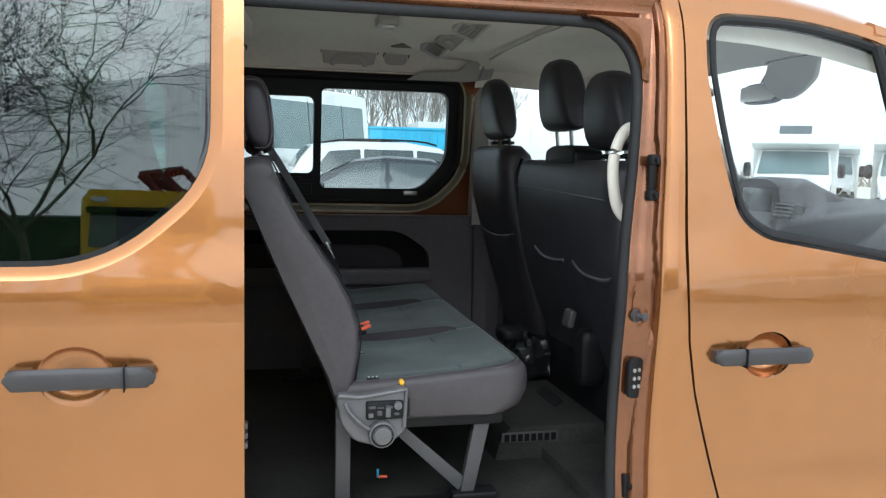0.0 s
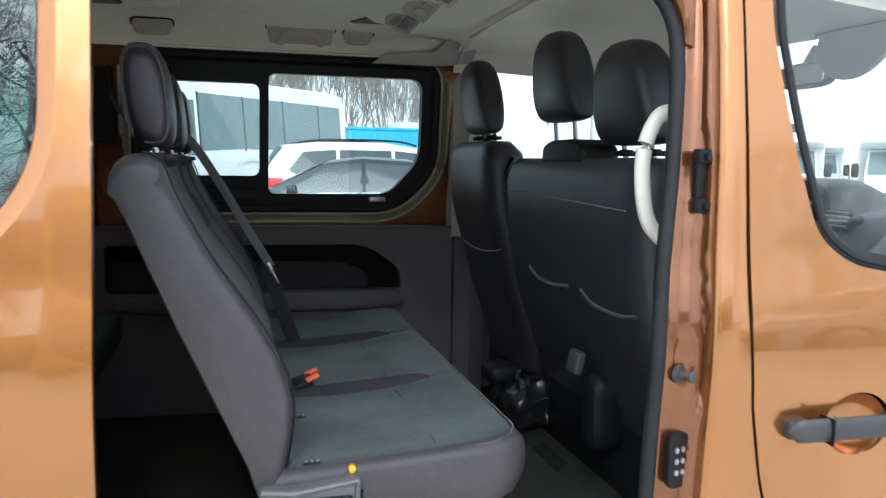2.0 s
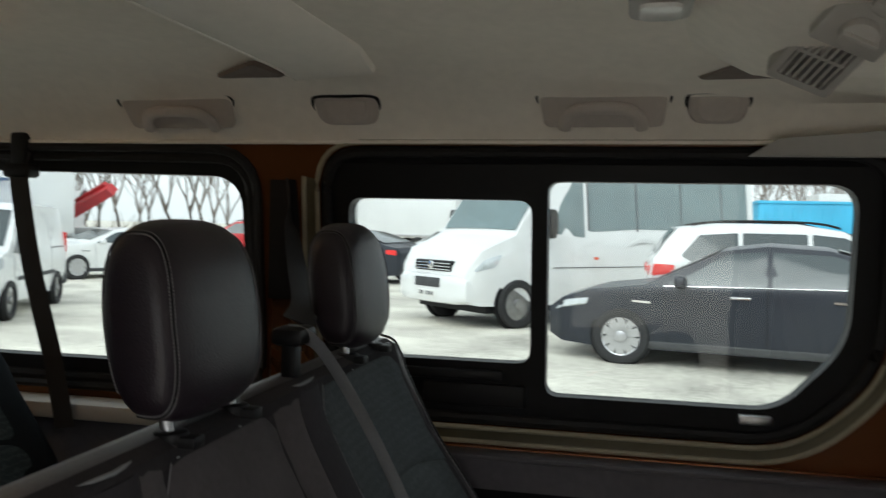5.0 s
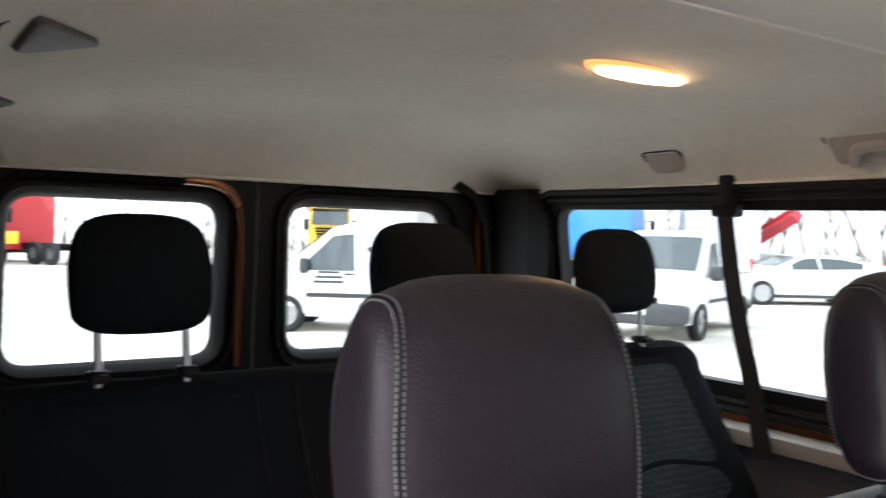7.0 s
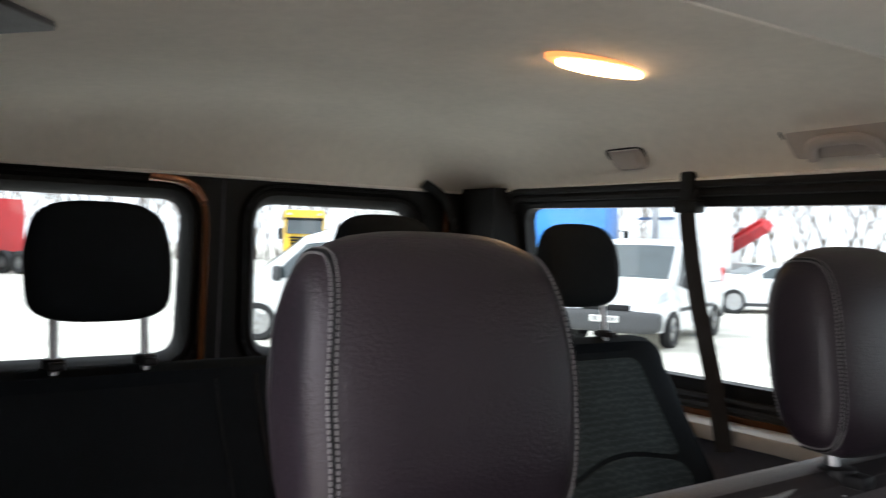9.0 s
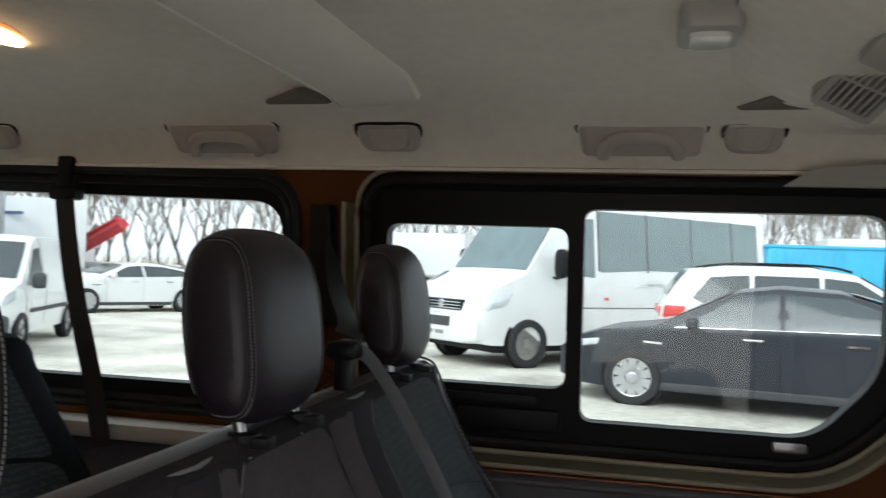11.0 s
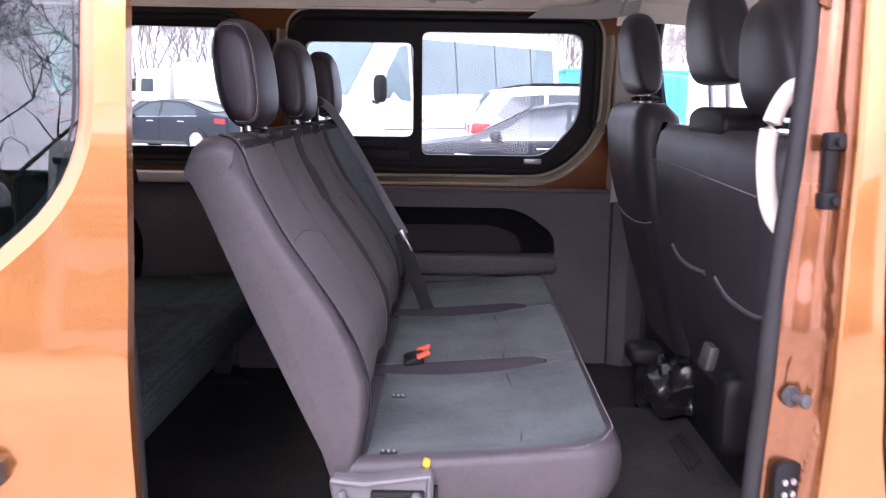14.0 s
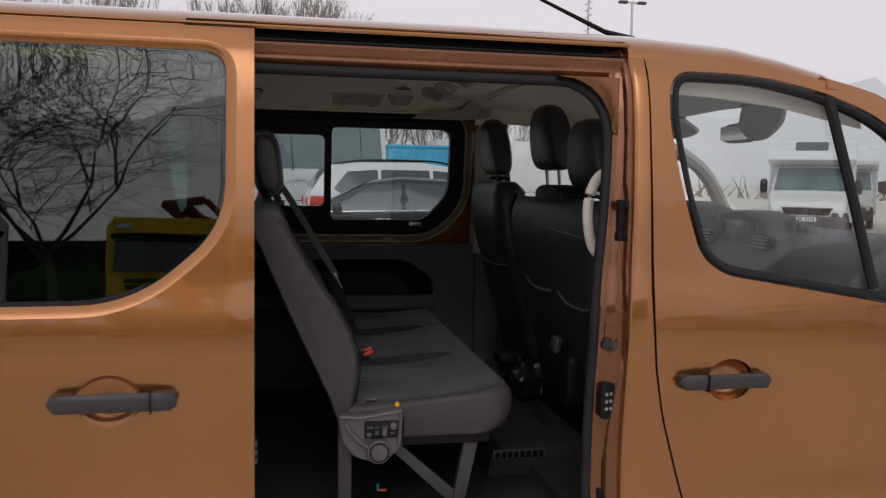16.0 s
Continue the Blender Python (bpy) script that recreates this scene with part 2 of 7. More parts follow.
def extr(poly, axis, a, b, bev=0.0, seg=2):
    """A prism: the outline poly, in the two other axes in order, drawn out along axis from a to b, with its rims rounded."""
    def at(p, h):
        return {"x": (h, p[0], p[1]), "y": (p[0], h, p[1]), "z": (p[0], p[1], h)}[axis]
    bm = bmesh.new()
    lo, hi = [bm.verts.new(at(p, a)) for p in poly], [bm.verts.new(at(p, b)) for p in poly]
    bm.faces.new(lo)
    bm.faces.new(hi)
    for i in range(len(poly)):
        j = (i + 1) % len(poly)
        bm.faces.new((lo[i], lo[j], hi[j], hi[i]))
    bmesh.ops.recalc_face_normals(bm, faces=bm.faces)
    if bev:
        rim = [e for e in bm.edges if len({v in lo for v in e.verts}) == 1]
        bmesh.ops.bevel(bm, geom=rim, offset=bev, segments=seg, affect="EDGES", profile=0.5, clamp_overlap=True)
    return bm


def loft(rings, caps=True, closed=True):
    """A skin over rings of equal count."""
    bm = bmesh.new()
    rows = [[bm.verts.new(p) for p in r] for r in rings]
    n = len(rings[0])
    for a, b in zip(rows, rows[1:]):
        for i in range(n if closed else n - 1):
            j = (i + 1) % n
            bm.faces.new((a[i], a[j], b[j], b[i]))
    if caps and closed:
        bm.faces.new(rows[0])
        bm.faces.new(rows[-1])
    return bm


def spline(pts, k=6, closed=False):
    """A smooth line through points (Catmull-Rom), k steps a span."""
    P = [Vector(p) for p in pts]
    n, out = len(P), []
    for i in range(n if closed else n - 1):
        if closed:
            a, b, c, d = P[i - 1], P[i], P[(i + 1) % n], P[(i + 2) % n]
        else:
            a, b, c, d = P[max(i - 1, 0)], P[i], P[i + 1], P[min(i + 2, n - 1)]
        for j in range(k):
            t = j / k
            out.append(0.5 * (2 * b + (c - a) * t + (2 * a - 5 * b + 4 * c - d) * t * t + (3 * b - a - 3 * c + d) * t ** 3))
    if not closed:
        out.append(P[-1])
    return out


def tube(pts, r, n=8, flat=1.0, closed=False, up=(0, 0, 1)):
    """A round or flattened bar along points; r may be a list. flat squeezes it along the second normal."""
    P = [Vector(p) for p in pts]
    rs = r if isinstance(r, (list, tuple)) else [r] * len(P)
    rings = []
    for i, p in enumerate(P):
        if closed:
            d = P[(i + 1) % len(P)] - P[i - 1]
        else:
            d = P[min(i + 1, len(P) - 1)] - P[max(i - 1, 0)]
        d.normalize()
        u = Vector(up)
        if abs(d.dot(u)) > 0.97:
            u = Vector((1, 0, 0)) if abs(d.x) < 0.9 else Vector((0, 1, 0))
        s = d.cross(u).normalized()
        w = s.cross(d)
        rings.append([p + rs[i] * (math.cos(6.28318 * k / n) * s + flat * math.sin(6.28318 * k / n) * w) for k in range(n)])
    if closed:
        rings.append(rings[0])
    return loft(rings, caps=not closed)


def soft(c, s, p=4.0, n=8, q=None):
    """A padded block: a cube's grid pulled onto a superellipsoid about c with half sizes s."""
    bm = bmesh.new()
    bmesh.ops.create_cube(bm, size=2)
    bmesh.ops.subdivide_edges(bm, edges=bm.edges[:], cuts=n - 1, use_grid_fill=True)
    for v in bm.verts:
        x, y, z = [math.tan(a * 0.7854) for a in v.co]
        d = (abs(x) ** p + abs(y) ** p + abs(z) ** p) ** (1 / p)
        v.co = Vector((c[0] + s[0] * x / d, c[1] + s[1] * y / d, c[2] + s[2] * z / d))
    return bm


def disc(c, axis, r, h, n=24, bev=0.0):
    return moved(extr([(r * math.cos(6.28318 * i / n), r * math.sin(6.28318 * i / n)) for i in range(n)], axis, -h / 2, h / 2, bev),
                 Matrix.Translation(c))


def inset(poly, d):
    """The outline moved inwards by d (outwards where d is negative)."""
    n = len(poly)
    area = sum(poly[i][0] * poly[(i + 1) % n][1] - poly[(i + 1) % n][0] * poly[i][1] for i in range(n))
    sg, out = (1 if area > 0 else -1), []
    for i in range(n):
        a, b = Vector(poly[i - 1]), Vector(poly[(i + 1) % n])
        t = (b - a).normalized()
        out.append((poly[i][0] - sg * t.y * d, poly[i][1] + sg * t.x * d))
    return out


def rounded(pts, r=0.04, k=5):
    """A polygon with its corners rounded; r is one radius or one for each corner."""
    out, n = [], len(pts)
    for i in range(n):
        a, b, c = Vector(pts[i - 1]), Vector(pts[i]), Vector(pts[(i + 1) % n])
        ri = r[i] if isinstance(r, (list, tuple)) else r
        u, v = (a - b), (c - b)
        t = min(ri, u.length * 0.45, v.length * 0.45)
        p, q = b + u.normalized() * t, b + v.normalized() * t
        for j in range(k + 1):
            s = j / k
            out.append(tuple((1 - s) ** 2 * p + 2 * s * (1 - s) * b + s * s * q))
    return out


def polar(poly, c, angles):
    """Where rays from c at the angles leave the polygon."""
    out, n = [], len(poly)
    for a in angles:
        dx, dy = math.cos(a), math.sin(a)
        best = None
        for i in range(n):
            (x1, y1), (x2, y2) = poly[i], poly[(i + 1) % n]
            ex, ey = x2 - x1, y2 - y1
            det = dx * -ey + dy * ex
            if abs(det) < 1e-12:
                continue
            qx, qy = x1 - c[0], y1 - c[1]
            t = (qx * -ey + qy * ex) / det
            s = (dx * qy - dy * qx) / det
            if t > 1e-9 and -1e-6 <= s <= 1 + 1e-6 and (best is None or t > best):
                best = t
        out.append((c[0] + dx * best, c[1] + dy * best))
    return out


def holed(outer, hole, surf, thick, steps=5, n=56):
    """A plate with one opening through it: outlines in plan, surf lays a plan point at a depth into space."""
    c = (sum(p[0] for p in hole) / len(hole), sum(p[1] for p in hole) / len(hole))
    ang = {round(math.atan2(p[1] - c[1], p[0] - c[0]), 5) for p in list(outer) + list(hole)}
    ang |= {round(-math.pi + 2 * math.pi * i / n, 5) for i in range(n)}
    ang = sorted(ang)
    ang = [a for i, a in enumerate(ang) if i == 0 or a - ang[i - 1] > 0.004]
    A, B = polar(hole, c, ang), polar(outer, c, ang)
    rings = []
    for d in (0.0, thick):
        row = []
        for s in range(steps + 1):
            f = s / steps
            row.append([surf(a[0] + (b[0] - a[0]) * f, a[1] + (b[1] - a[1]) * f, d) for a, b in zip(A, B)])
        rings += row if d == 0.0 else row[::-1]
    rings.append(rings[0])
    return loft(rings, caps=False)


def sheet(poly, surf, thick, n=10):
    """A pane or panel without an opening, following surf."""
    c = (sum(p[0] for p in poly) / len(poly), sum(p[1] for p in poly) / len(poly))
    rings = []
    for d, fs in ((0.0, [0.02, 0.2, 0.4, 0.6, 0.75, 0.88, 0.96, 1.0]), (thick, [1.0, 0.6, 0.02])):
        for f in fs:
            rings.append([surf(c[0] + (p[0] - c[0]) * f, c[1] + (p[1] - c[1]) * f, d) for p in poly])
    return loft(rings)


# ---- the van: body ----
ZS = [0.28, 0.40, 0.52, 0.62, 0.72, 0.85, 1.00, 1.10, 1.16, 1.21, 1.27, 1.50, 1.75, 1.84, 1.90, 1.945, 1.97, 1.98]
YS = [0.045, 0.015, 0.004, 0.002, 0.013, 0.014, 0.006, -0.001, -0.001, 0.004, 0.016, 0.038, 0.070, 0.098, 0.145, 0.28, 0.55, 0.935]
WIDE = 1.87


def yr(z):
    return float(np.interp(z, ZS, YS))


def right(x, z, d, off=0.0):
    """A point of the van's right skin, d inside it."""
    s = 0.5 * (yr(z - 0.025) + yr(z + 0.025))
    return Vector((x, s + d + off, z))


def left(x, z, d):
    p = right(x, z, d)
    return Vector((x, WIDE - p.y, z))


def pane_y(z):
    return float(np.interp(z, [1.10, 1.21, 1.35, 1.50, 1.65, 1.85], [0.002, 0.011, 0.0235, 0.039, 0.0575, 0.088]))


def smooth_pane(z):
    return sum(pane_y(z + e) for e in (-0.06, -0.03, 0, 0.03, 0.06)) / 5


van = thing("van", "copper-brown passenger van with its side door slid open", "van", (0.6, 0.935, 0))

GLASS_SLIDE = rounded([(0.548, 1.812), (0.545, 1.415), (0.345, 1.242), (-0.33, 1.240), (-0.34, 1.812)], [0.06, 0.10, 0.16, 0.10, 0.08], 7)
OFF = -0.122


def slide(x, z, d):
    return right(x, z, d, OFF)


# the sliding door, standing open in front of the rear quarter
def cup_hole(xc, zc):
    return [(xc + 0.070 * math.cos(a), zc + 0.059 * math.sin(a)) for a in np.linspace(0, 6.28318, 33)[:-1]]


CUP_S, CUP_F = (0.299, 1.030), (1.897, 0.987)
sdoor = part("sliding_door", holed([(-0.42, 1.13), (0.612, 1.13), (0.612, 1.872), (-0.42, 1.872)], inset(GLASS_SLIDE, -0.026), slide, 0.022, 8, 80), "copper", van)
part("lower_skin", holed([(-0.42, 0.36), (0.612, 0.36), (0.612, 1.13), (-0.42, 1.13)], cup_hole(*CUP_S), slide, 0.022, 14, 64), "copper", sdoor)
lip = [[slide(x, z, 0.0) for x, z in inset(GLASS_SLIDE, -0.026)], [slide(x, z, 0.004) for x, z in inset(GLASS_SLIDE, -0.016)], [slide(x, z, 0.014) for x, z in inset(GLASS_SLIDE, -0.002)], [slide(x, z, 0.03) for x, z in GLASS_SLIDE]]
part("window_lip", loft(lip, caps=False), "copper", sdoor)
part("window_pane", sheet(GLASS_SLIDE, lambda x, z, d: Vector((x, smooth_pane(z) + OFF + d + 0.014, z)), 0.005), "privacy", sdoor, "dark tinted privacy glass")
ring = [[slide(x, z, 0.0155) for x, z in inset(GLASS_SLIDE, -0.003)], [slide(x, z, 0.0145) for x, z in inset(GLASS_SLIDE, 0.008)], [slide(x, z, 0.018) for x, z in inset(GLASS_SLIDE, 0.009)]]
part("window_seal", loft(ring, caps=False), "rubber", sdoor)
part("door_edge_seal", tube([slide(0.600, z, 0.030) for z in np.linspace(0.40, 1.86, 20)], 0.009, 8), "rubber", sdoor)
part("inner_trim", sheet(rounded([(-0.38, 0.42), (0.555, 0.42), (0.555, 1.18), (-0.38, 1.18)], 0.05), lambda x, z, d: slide(x, z, d + 0.023), 0.03), "trim", sdoor)
for k, z in enumerate((0.905, 0.885, 0.865)):
    part("door_contact", box(0.600, 0.619, -0.103, -0.078, z, z + 0.013, 0.003), "seatgrey", sdoor)


def door_handle(x0, x1, zc, cut, parent, off, skin, bulge=1, deep=1.0):
    """A pull handle over a finger cup: grip bar, lock cap and cup."""
    y = 0.002 + off
    rings, n = [], 18
    for i in range(n + 1):
        f = i / n
        x = x0 + (x1 - x0) * f
        e = min(1.0, (min(f, 1 - f) * 12) ** 0.5 + 0.15)
        h, dp = 0.021 * (0.75 + 0.25 * e), 0.021 + 0.012 * math.sin(math.pi * f)
        rings.append([Vector((x, y - dp - 0.008 * math.cos(a) * e - 0.004 * e, zc + 0.004 * math.sin(math.pi * f) + h * e * math.sin(a))) for a in [6.28318 * k / 14 for k in range(14)]])
    h = part("door_handle", loft(rings), "handle", parent, "dark grey plastic pull handle")
    for a, b in ((x0 + 0.004, x0 + 0.05), (x1 - 0.06, x1 - 0.004)):
        part("grip_foot", box(a, b, y - 0.022, y + 0.012, zc - 0.017, zc + 0.017, 0.006), "handle", h)
    part("lock_cap_gap", box(cut - 0.0012, cut + 0.0012, y - 0.048, y - 0.01, zc - 0.0225, zc + 0.0245), "black", h)
    xc, cup = (x0 + x1) / 2 - 0.012 * bulge, []
    for rr, d in ((1.0, 0.0), (0.985, 0.002), (0.94, 0.010), (0.82, 0.026), (0.6, 0.038), (0.3, 0.044), (0.03, 0.045)):
        cup.append([skin(xc + 0.070 * rr * math.cos(a), zc - 0.001 + 0.059 * rr * math.sin(a), d * deep) for a in np.linspace(0, 6.28318, 33)[:-1]])
    part("finger_cup", loft(cup, caps=False), "copper", h)
    return h


door_handle(0.175, 0.447, 1.031, 0.391, sdoor, OFF + 0.002, slide, 1, 0.45)
sdoor.location = (0.014, -0.008, -0.007)

# the front door
FDOOR_LOW = [(1.670, 1.13), (1.680, 1.03), (1.705, 0.90), (1.745, 0.76), (1.79, 0.60), (1.80, 0.36), (2.95, 0.36), (2.95, 1.13)]
FDOOR = [(1.662, 1.862), (1.664, 1.60), (1.667, 1.174), (1.670, 1.13), (2.90, 1.13), (2.74, 1.30), (2.56, 1.60), (2.42, 1.745), (2.22, 1.815), (2.0, 1.852), (1.85, 1.862)]
GLASS_FRONT = rounded([(1.745, 1.806), (1.738, 1.70), (1.774, 1.50), (1.822, 1.338), (1.882, 1.296), (2.72, 1.158), (2.52, 1.545), (2.38, 1.69), (2.20, 1.762), (1.98, 1.805)], [0.05, 0.1, 0.1, 0.06, 0.06, 0.04, 0.1, 0.1, 0.1, 0.1], 5)
fdoor = part("front_door", holed(FDOOR, inset(GLASS_FRONT, -0.022), right, 0.06, 8, 90), "copper", van)
part("lower_skin", holed(FDOOR_LOW, cup_hole(*CUP_F), right, 0.06, 14, 64), "copper", fdoor)
part("door_gap", tube([right(x - 0.004, z, 0.012) for x, z in [tuple(p)[:2] for p in spline([(1.660, 1.86, 0), (1.662, 1.60, 0), (1.665, 1.174, 0)] + [(x, z, 0) for x, z in FDOOR_LOW[1:6]], 5)]], 0.0034, 6), "rubber", fdoor)
ring = [[right(x, z, d) for x, z in inset(GLASS_FRONT, i)] for i, d in ((-0.014, 0.001), (-0.012, -0.004), (-0.003, -0.004), (0.006, 0.004), (0.006, 0.03))]
part("window_seal", loft(ring, caps=False), "rubber", fdoor)
part("window_pane", sheet(GLASS_FRONT, lambda x, z, d: Vector((x, smooth_pane(z) + d + 0.010, z)), 0.004), "glass", fdoor, "clear front side window")
part("window_divider", tube([right(2.205 + (1.762 - z) * 0.25, z, 0.002) for z in np.linspace(1.765, 1.235, 12)], 0.015, 8), "rubber", fdoor)
door_handle(1.738, 2.012, 0.988, 1.812, fdoor, 0.006, right, -1)

# the middle pillar with the door jamb
outer = [(1.656, 0.0), (1.606, 0.0), (1.599, 0.003), (1.594, 0.010), (1.594, 0.024), (1.656, 0.030)]


def seal_x(z):
    """Where the door seal runs along the pillar."""
    return float(np.interp(z, [0.70, 1.00, 1.20, 1.434, 1.65], [1.503, 1.505, 1.511, 1.538, 1.556]))


def edge_x(z):
    """The rear edge of the pillar's outer skin."""
    return float(np.interp(z, [0.80, 1.17, 1.43, 1.65], [1.592, 1.598, 1.612, 1.619]))


def step(a, b, v):
    v = min(1.0, max(0.0, (v - a) / (b - a)))
    return v * v * (3 - 2 * v)


def jamb_depth(u, z, x):
    """How far the pressed jamb lies inside the skin: a broad web, a raised rib with a pointed end above, a slanting rib below."""
    d = 0.046 - 0.010 * step(0.0, 0.14, u) - 0.004 * step(0.3, 0.6, u)
    edge = float(np.interp(z, [1.160, 1.20, 1.28, 1.46, 1.52], [0.97, 0.86, 0.80, 0.77, 0.66]))
    d -= 0.016 * step(edge - 0.05, edge + 0.05, u) * step(1.150, 1.165, z)
    low = float(np.interp(z, [0.774, 0.874, 1.023, 1.06], [1.551, 1.559, 1.584, 1.600]))
    d -= 0.013 * step(low - 0.005, low + 0.005, x) * (1 - step(1.04, 1.07, z))
    r = math.hypot((x - 1.558) / 0.022, (z - 1.115) / 0.045)
    d += 0.007 * (1 - step(0.75, 1.0, r))
    return max(0.006, d - 0.012 * step(0.93, 1.0, u))


skin, jamb = [], []
for z in np.linspace(0.30, 1.895, 34):
    lowx = float(np.interp(z, [0.36, 0.60, 0.76, 0.90, 1.03, 1.13, 1.20], [1.80, 1.79, 1.745, 1.705, 1.680, 1.670, 1.6645])) - 1.6625
    skin.append([right(x + (lowx if x > 1.65 else edge_x(z) - 1.597), z, d) for x, d in outer])
for z in np.linspace(0.30, 1.895, 120):
    a, b = seal_x(z) + 0.004, edge_x(z) + 0.003
    row = [right(a + (b - a) * u, z, jamb_depth(u, z, a + (b - a) * u)) for u in np.linspace(1, 0, 30)]
    jamb.append(row + [right(a - 0.003, z, 0.054), right(a + 0.006, z, 0.058), right(a + 0.05, z, 0.078), right(1.656, z, 0.095), right(1.656, z, 0.050)])
inside = []
for z in np.linspace(0.62, 1.80, 24):
    a = seal_x(z)
    inside.append([right(x, z, d) for x, d in ((a + 0.008, 0.062), (a + 0.012, 0.067), (a + 0.05, 0.088), (1.64, 0.108), (1.64, 0.100), (a + 0.05, 0.081))])
part("inner_pillar_trim", loft(inside), "cream", van, "pale plastic cover inside the door pillar")
bpillar = part("door_pillar", loft(skin), "copper", van)
# Jamb in the darkened copper: its shade is in the colour.
part("door_jamb", loft(jamb), "copper_shade", bpillar)
st = part("door_striker", join(disc((0, 0, 0), "y", 0.016, 0.008, 16), moved(disc((0, -0.012, 0), "y", 0.006, 0.024, 12), Matrix.Identity(4)), disc((0, -0.026, 0), "y", 0.011, 0.007, 16, 0.002)), "seatgrey", bpillar, "steel door locating pin")
st.matrix_basis = pose(1.547, 0.032, 1.088, 0, 0, 30)
pl = part("contact_plate", extr(rounded([(-0.024, -0.050), (0.024, -0.050), (0.024, 0.050), (-0.024, 0.050)], 0.020), "y", -0.004, 0.008, 0.002), "black", bpillar, "black plate with brass contacts")
pl.matrix_basis = pose(1.553, 0.034, 0.934, 0, 0, 18)
for k in (-0.020, 0.0, 0.020):
    for q in (-0.008, 0.007):
        part("contact", disc((q, -0.005, k), "y", 0.005, 0.004, 10), "steel", pl)
br = part("latch_bracket", join(box(-0.012, 0.012, -0.006, 0.006, -0.055, 0.055, 0.004), box(-0.016, 0.016, -0.012, 0.006, 0.03, 0.055, 0.004), box(-0.016, 0.016, -0.012, 0.006, -0.055, -0.03, 0.004), disc((0, -0.014, 0.042), "y", 0.007, 0.01, 10), disc((0, -0.014, -0.042), "y", 0.007, 0.01, 10)), "black", bpillar)
br.matrix_basis = pose(1.583, 0.054, 1.421, 0, 0, 22)
ct = part("lower_catch", join(box(-0.014, 0.014, -0.008, 0.006, -0.03, 0.03, 0.004), disc((0, -0.012, 0.0), "y", 0.009, 0.012, 12)), "black", bpillar)
ct.matrix_basis = pose(1.548, 0.045, 0.66, 0, 0, 30)

# the rear quarter behind the open door, and the sill
GLASS_RQ = rounded([(0.24, 1.76), (0.24, 1.40), (0.14, 1.29), (-0.78, 1.29), (-0.78, 1.76)], 0.08)
rq = part("rear_quarter_panel", holed([(-1.12, 0.30), (0.37, 0.30), (0.37, 1.895), (-1.12, 1.895)], GLASS_RQ, right, 0.05, 6, 60), "copper", van)
part("window_pane", sheet(GLASS_RQ, lambda x, z, d: right(x, z, d + 0.012), 0.005), "deepprivacy", rq)
part("sill", loft([[Vector((x, y, z)) for y, z in ((0.03, 0.30), (0.012, 0.42), (0.02, 0.475), (0.10, 0.485), (0.105, 0.50), (0.16, 0.50), (0.16, 0.30))] for x in np.linspace(0.46, 1.66, 4)]), "copper", van)
part("step_plate", box(0.49, 1.52, 0.11, 0.30, 0.495, 0.512, 0.004), "rubber", van, "ribbed black rubber step")
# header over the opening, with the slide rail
part("header", loft([[Vector((x, y, z)) for y, z in ((0.149, 1.906), (0.151, 1.901), (0.188, 1.899), (0.178, 1.860), (0.126, 1.857), (0.121, 1.850), (0.128, 1.838), (0.126, 1.818), (0.135, 1.804), (0.158, 1.796), (0.200, 1.900), (0.200, 1.908))] for x in np.linspace(0.46, 1.62, 6)]), "copper_shade", van)
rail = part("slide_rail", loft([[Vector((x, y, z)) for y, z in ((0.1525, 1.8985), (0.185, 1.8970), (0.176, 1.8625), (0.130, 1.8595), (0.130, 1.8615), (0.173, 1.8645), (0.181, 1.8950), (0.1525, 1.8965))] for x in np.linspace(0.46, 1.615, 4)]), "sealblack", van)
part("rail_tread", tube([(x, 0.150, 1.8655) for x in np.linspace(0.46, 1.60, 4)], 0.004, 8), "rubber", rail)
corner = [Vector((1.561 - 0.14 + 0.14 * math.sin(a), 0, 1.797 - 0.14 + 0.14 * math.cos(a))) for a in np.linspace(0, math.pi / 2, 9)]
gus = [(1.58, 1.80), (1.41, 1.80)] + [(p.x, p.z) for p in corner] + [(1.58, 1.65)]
part("header_corner", extr([(x, z) for x, z in gus], "y", 0.085, 0.13, 0.006), "copper_shade", van)
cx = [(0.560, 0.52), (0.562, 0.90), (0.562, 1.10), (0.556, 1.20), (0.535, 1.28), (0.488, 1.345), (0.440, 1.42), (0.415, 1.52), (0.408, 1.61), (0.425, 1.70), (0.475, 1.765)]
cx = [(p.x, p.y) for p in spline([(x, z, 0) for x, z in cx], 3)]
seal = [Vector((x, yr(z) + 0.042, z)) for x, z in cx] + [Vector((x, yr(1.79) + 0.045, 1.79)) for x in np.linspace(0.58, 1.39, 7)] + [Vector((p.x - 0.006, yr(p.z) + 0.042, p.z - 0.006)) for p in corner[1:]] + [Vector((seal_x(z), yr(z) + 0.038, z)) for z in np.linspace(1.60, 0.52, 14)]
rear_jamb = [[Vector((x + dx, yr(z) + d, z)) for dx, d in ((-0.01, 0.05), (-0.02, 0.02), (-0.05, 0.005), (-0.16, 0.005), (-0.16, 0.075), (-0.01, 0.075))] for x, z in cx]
part("rear_jamb", loft(rear_jamb[:13]), "copper_shade", van)
part("upper_jamb", loft(rear_jamb[12:]), "sealblack", van)
part("right_pillar_cover", tube([Vector((0.383, yr(z) + 0.055, z)) for z in np.linspace(1.30, 1.82, 9)], 0.030, 12), "sealblack", van)
part("door_seal", tube(seal, 0.0135, 10, up=(0, 1, 0)), "rubber", van, "thick black rubber door seal")

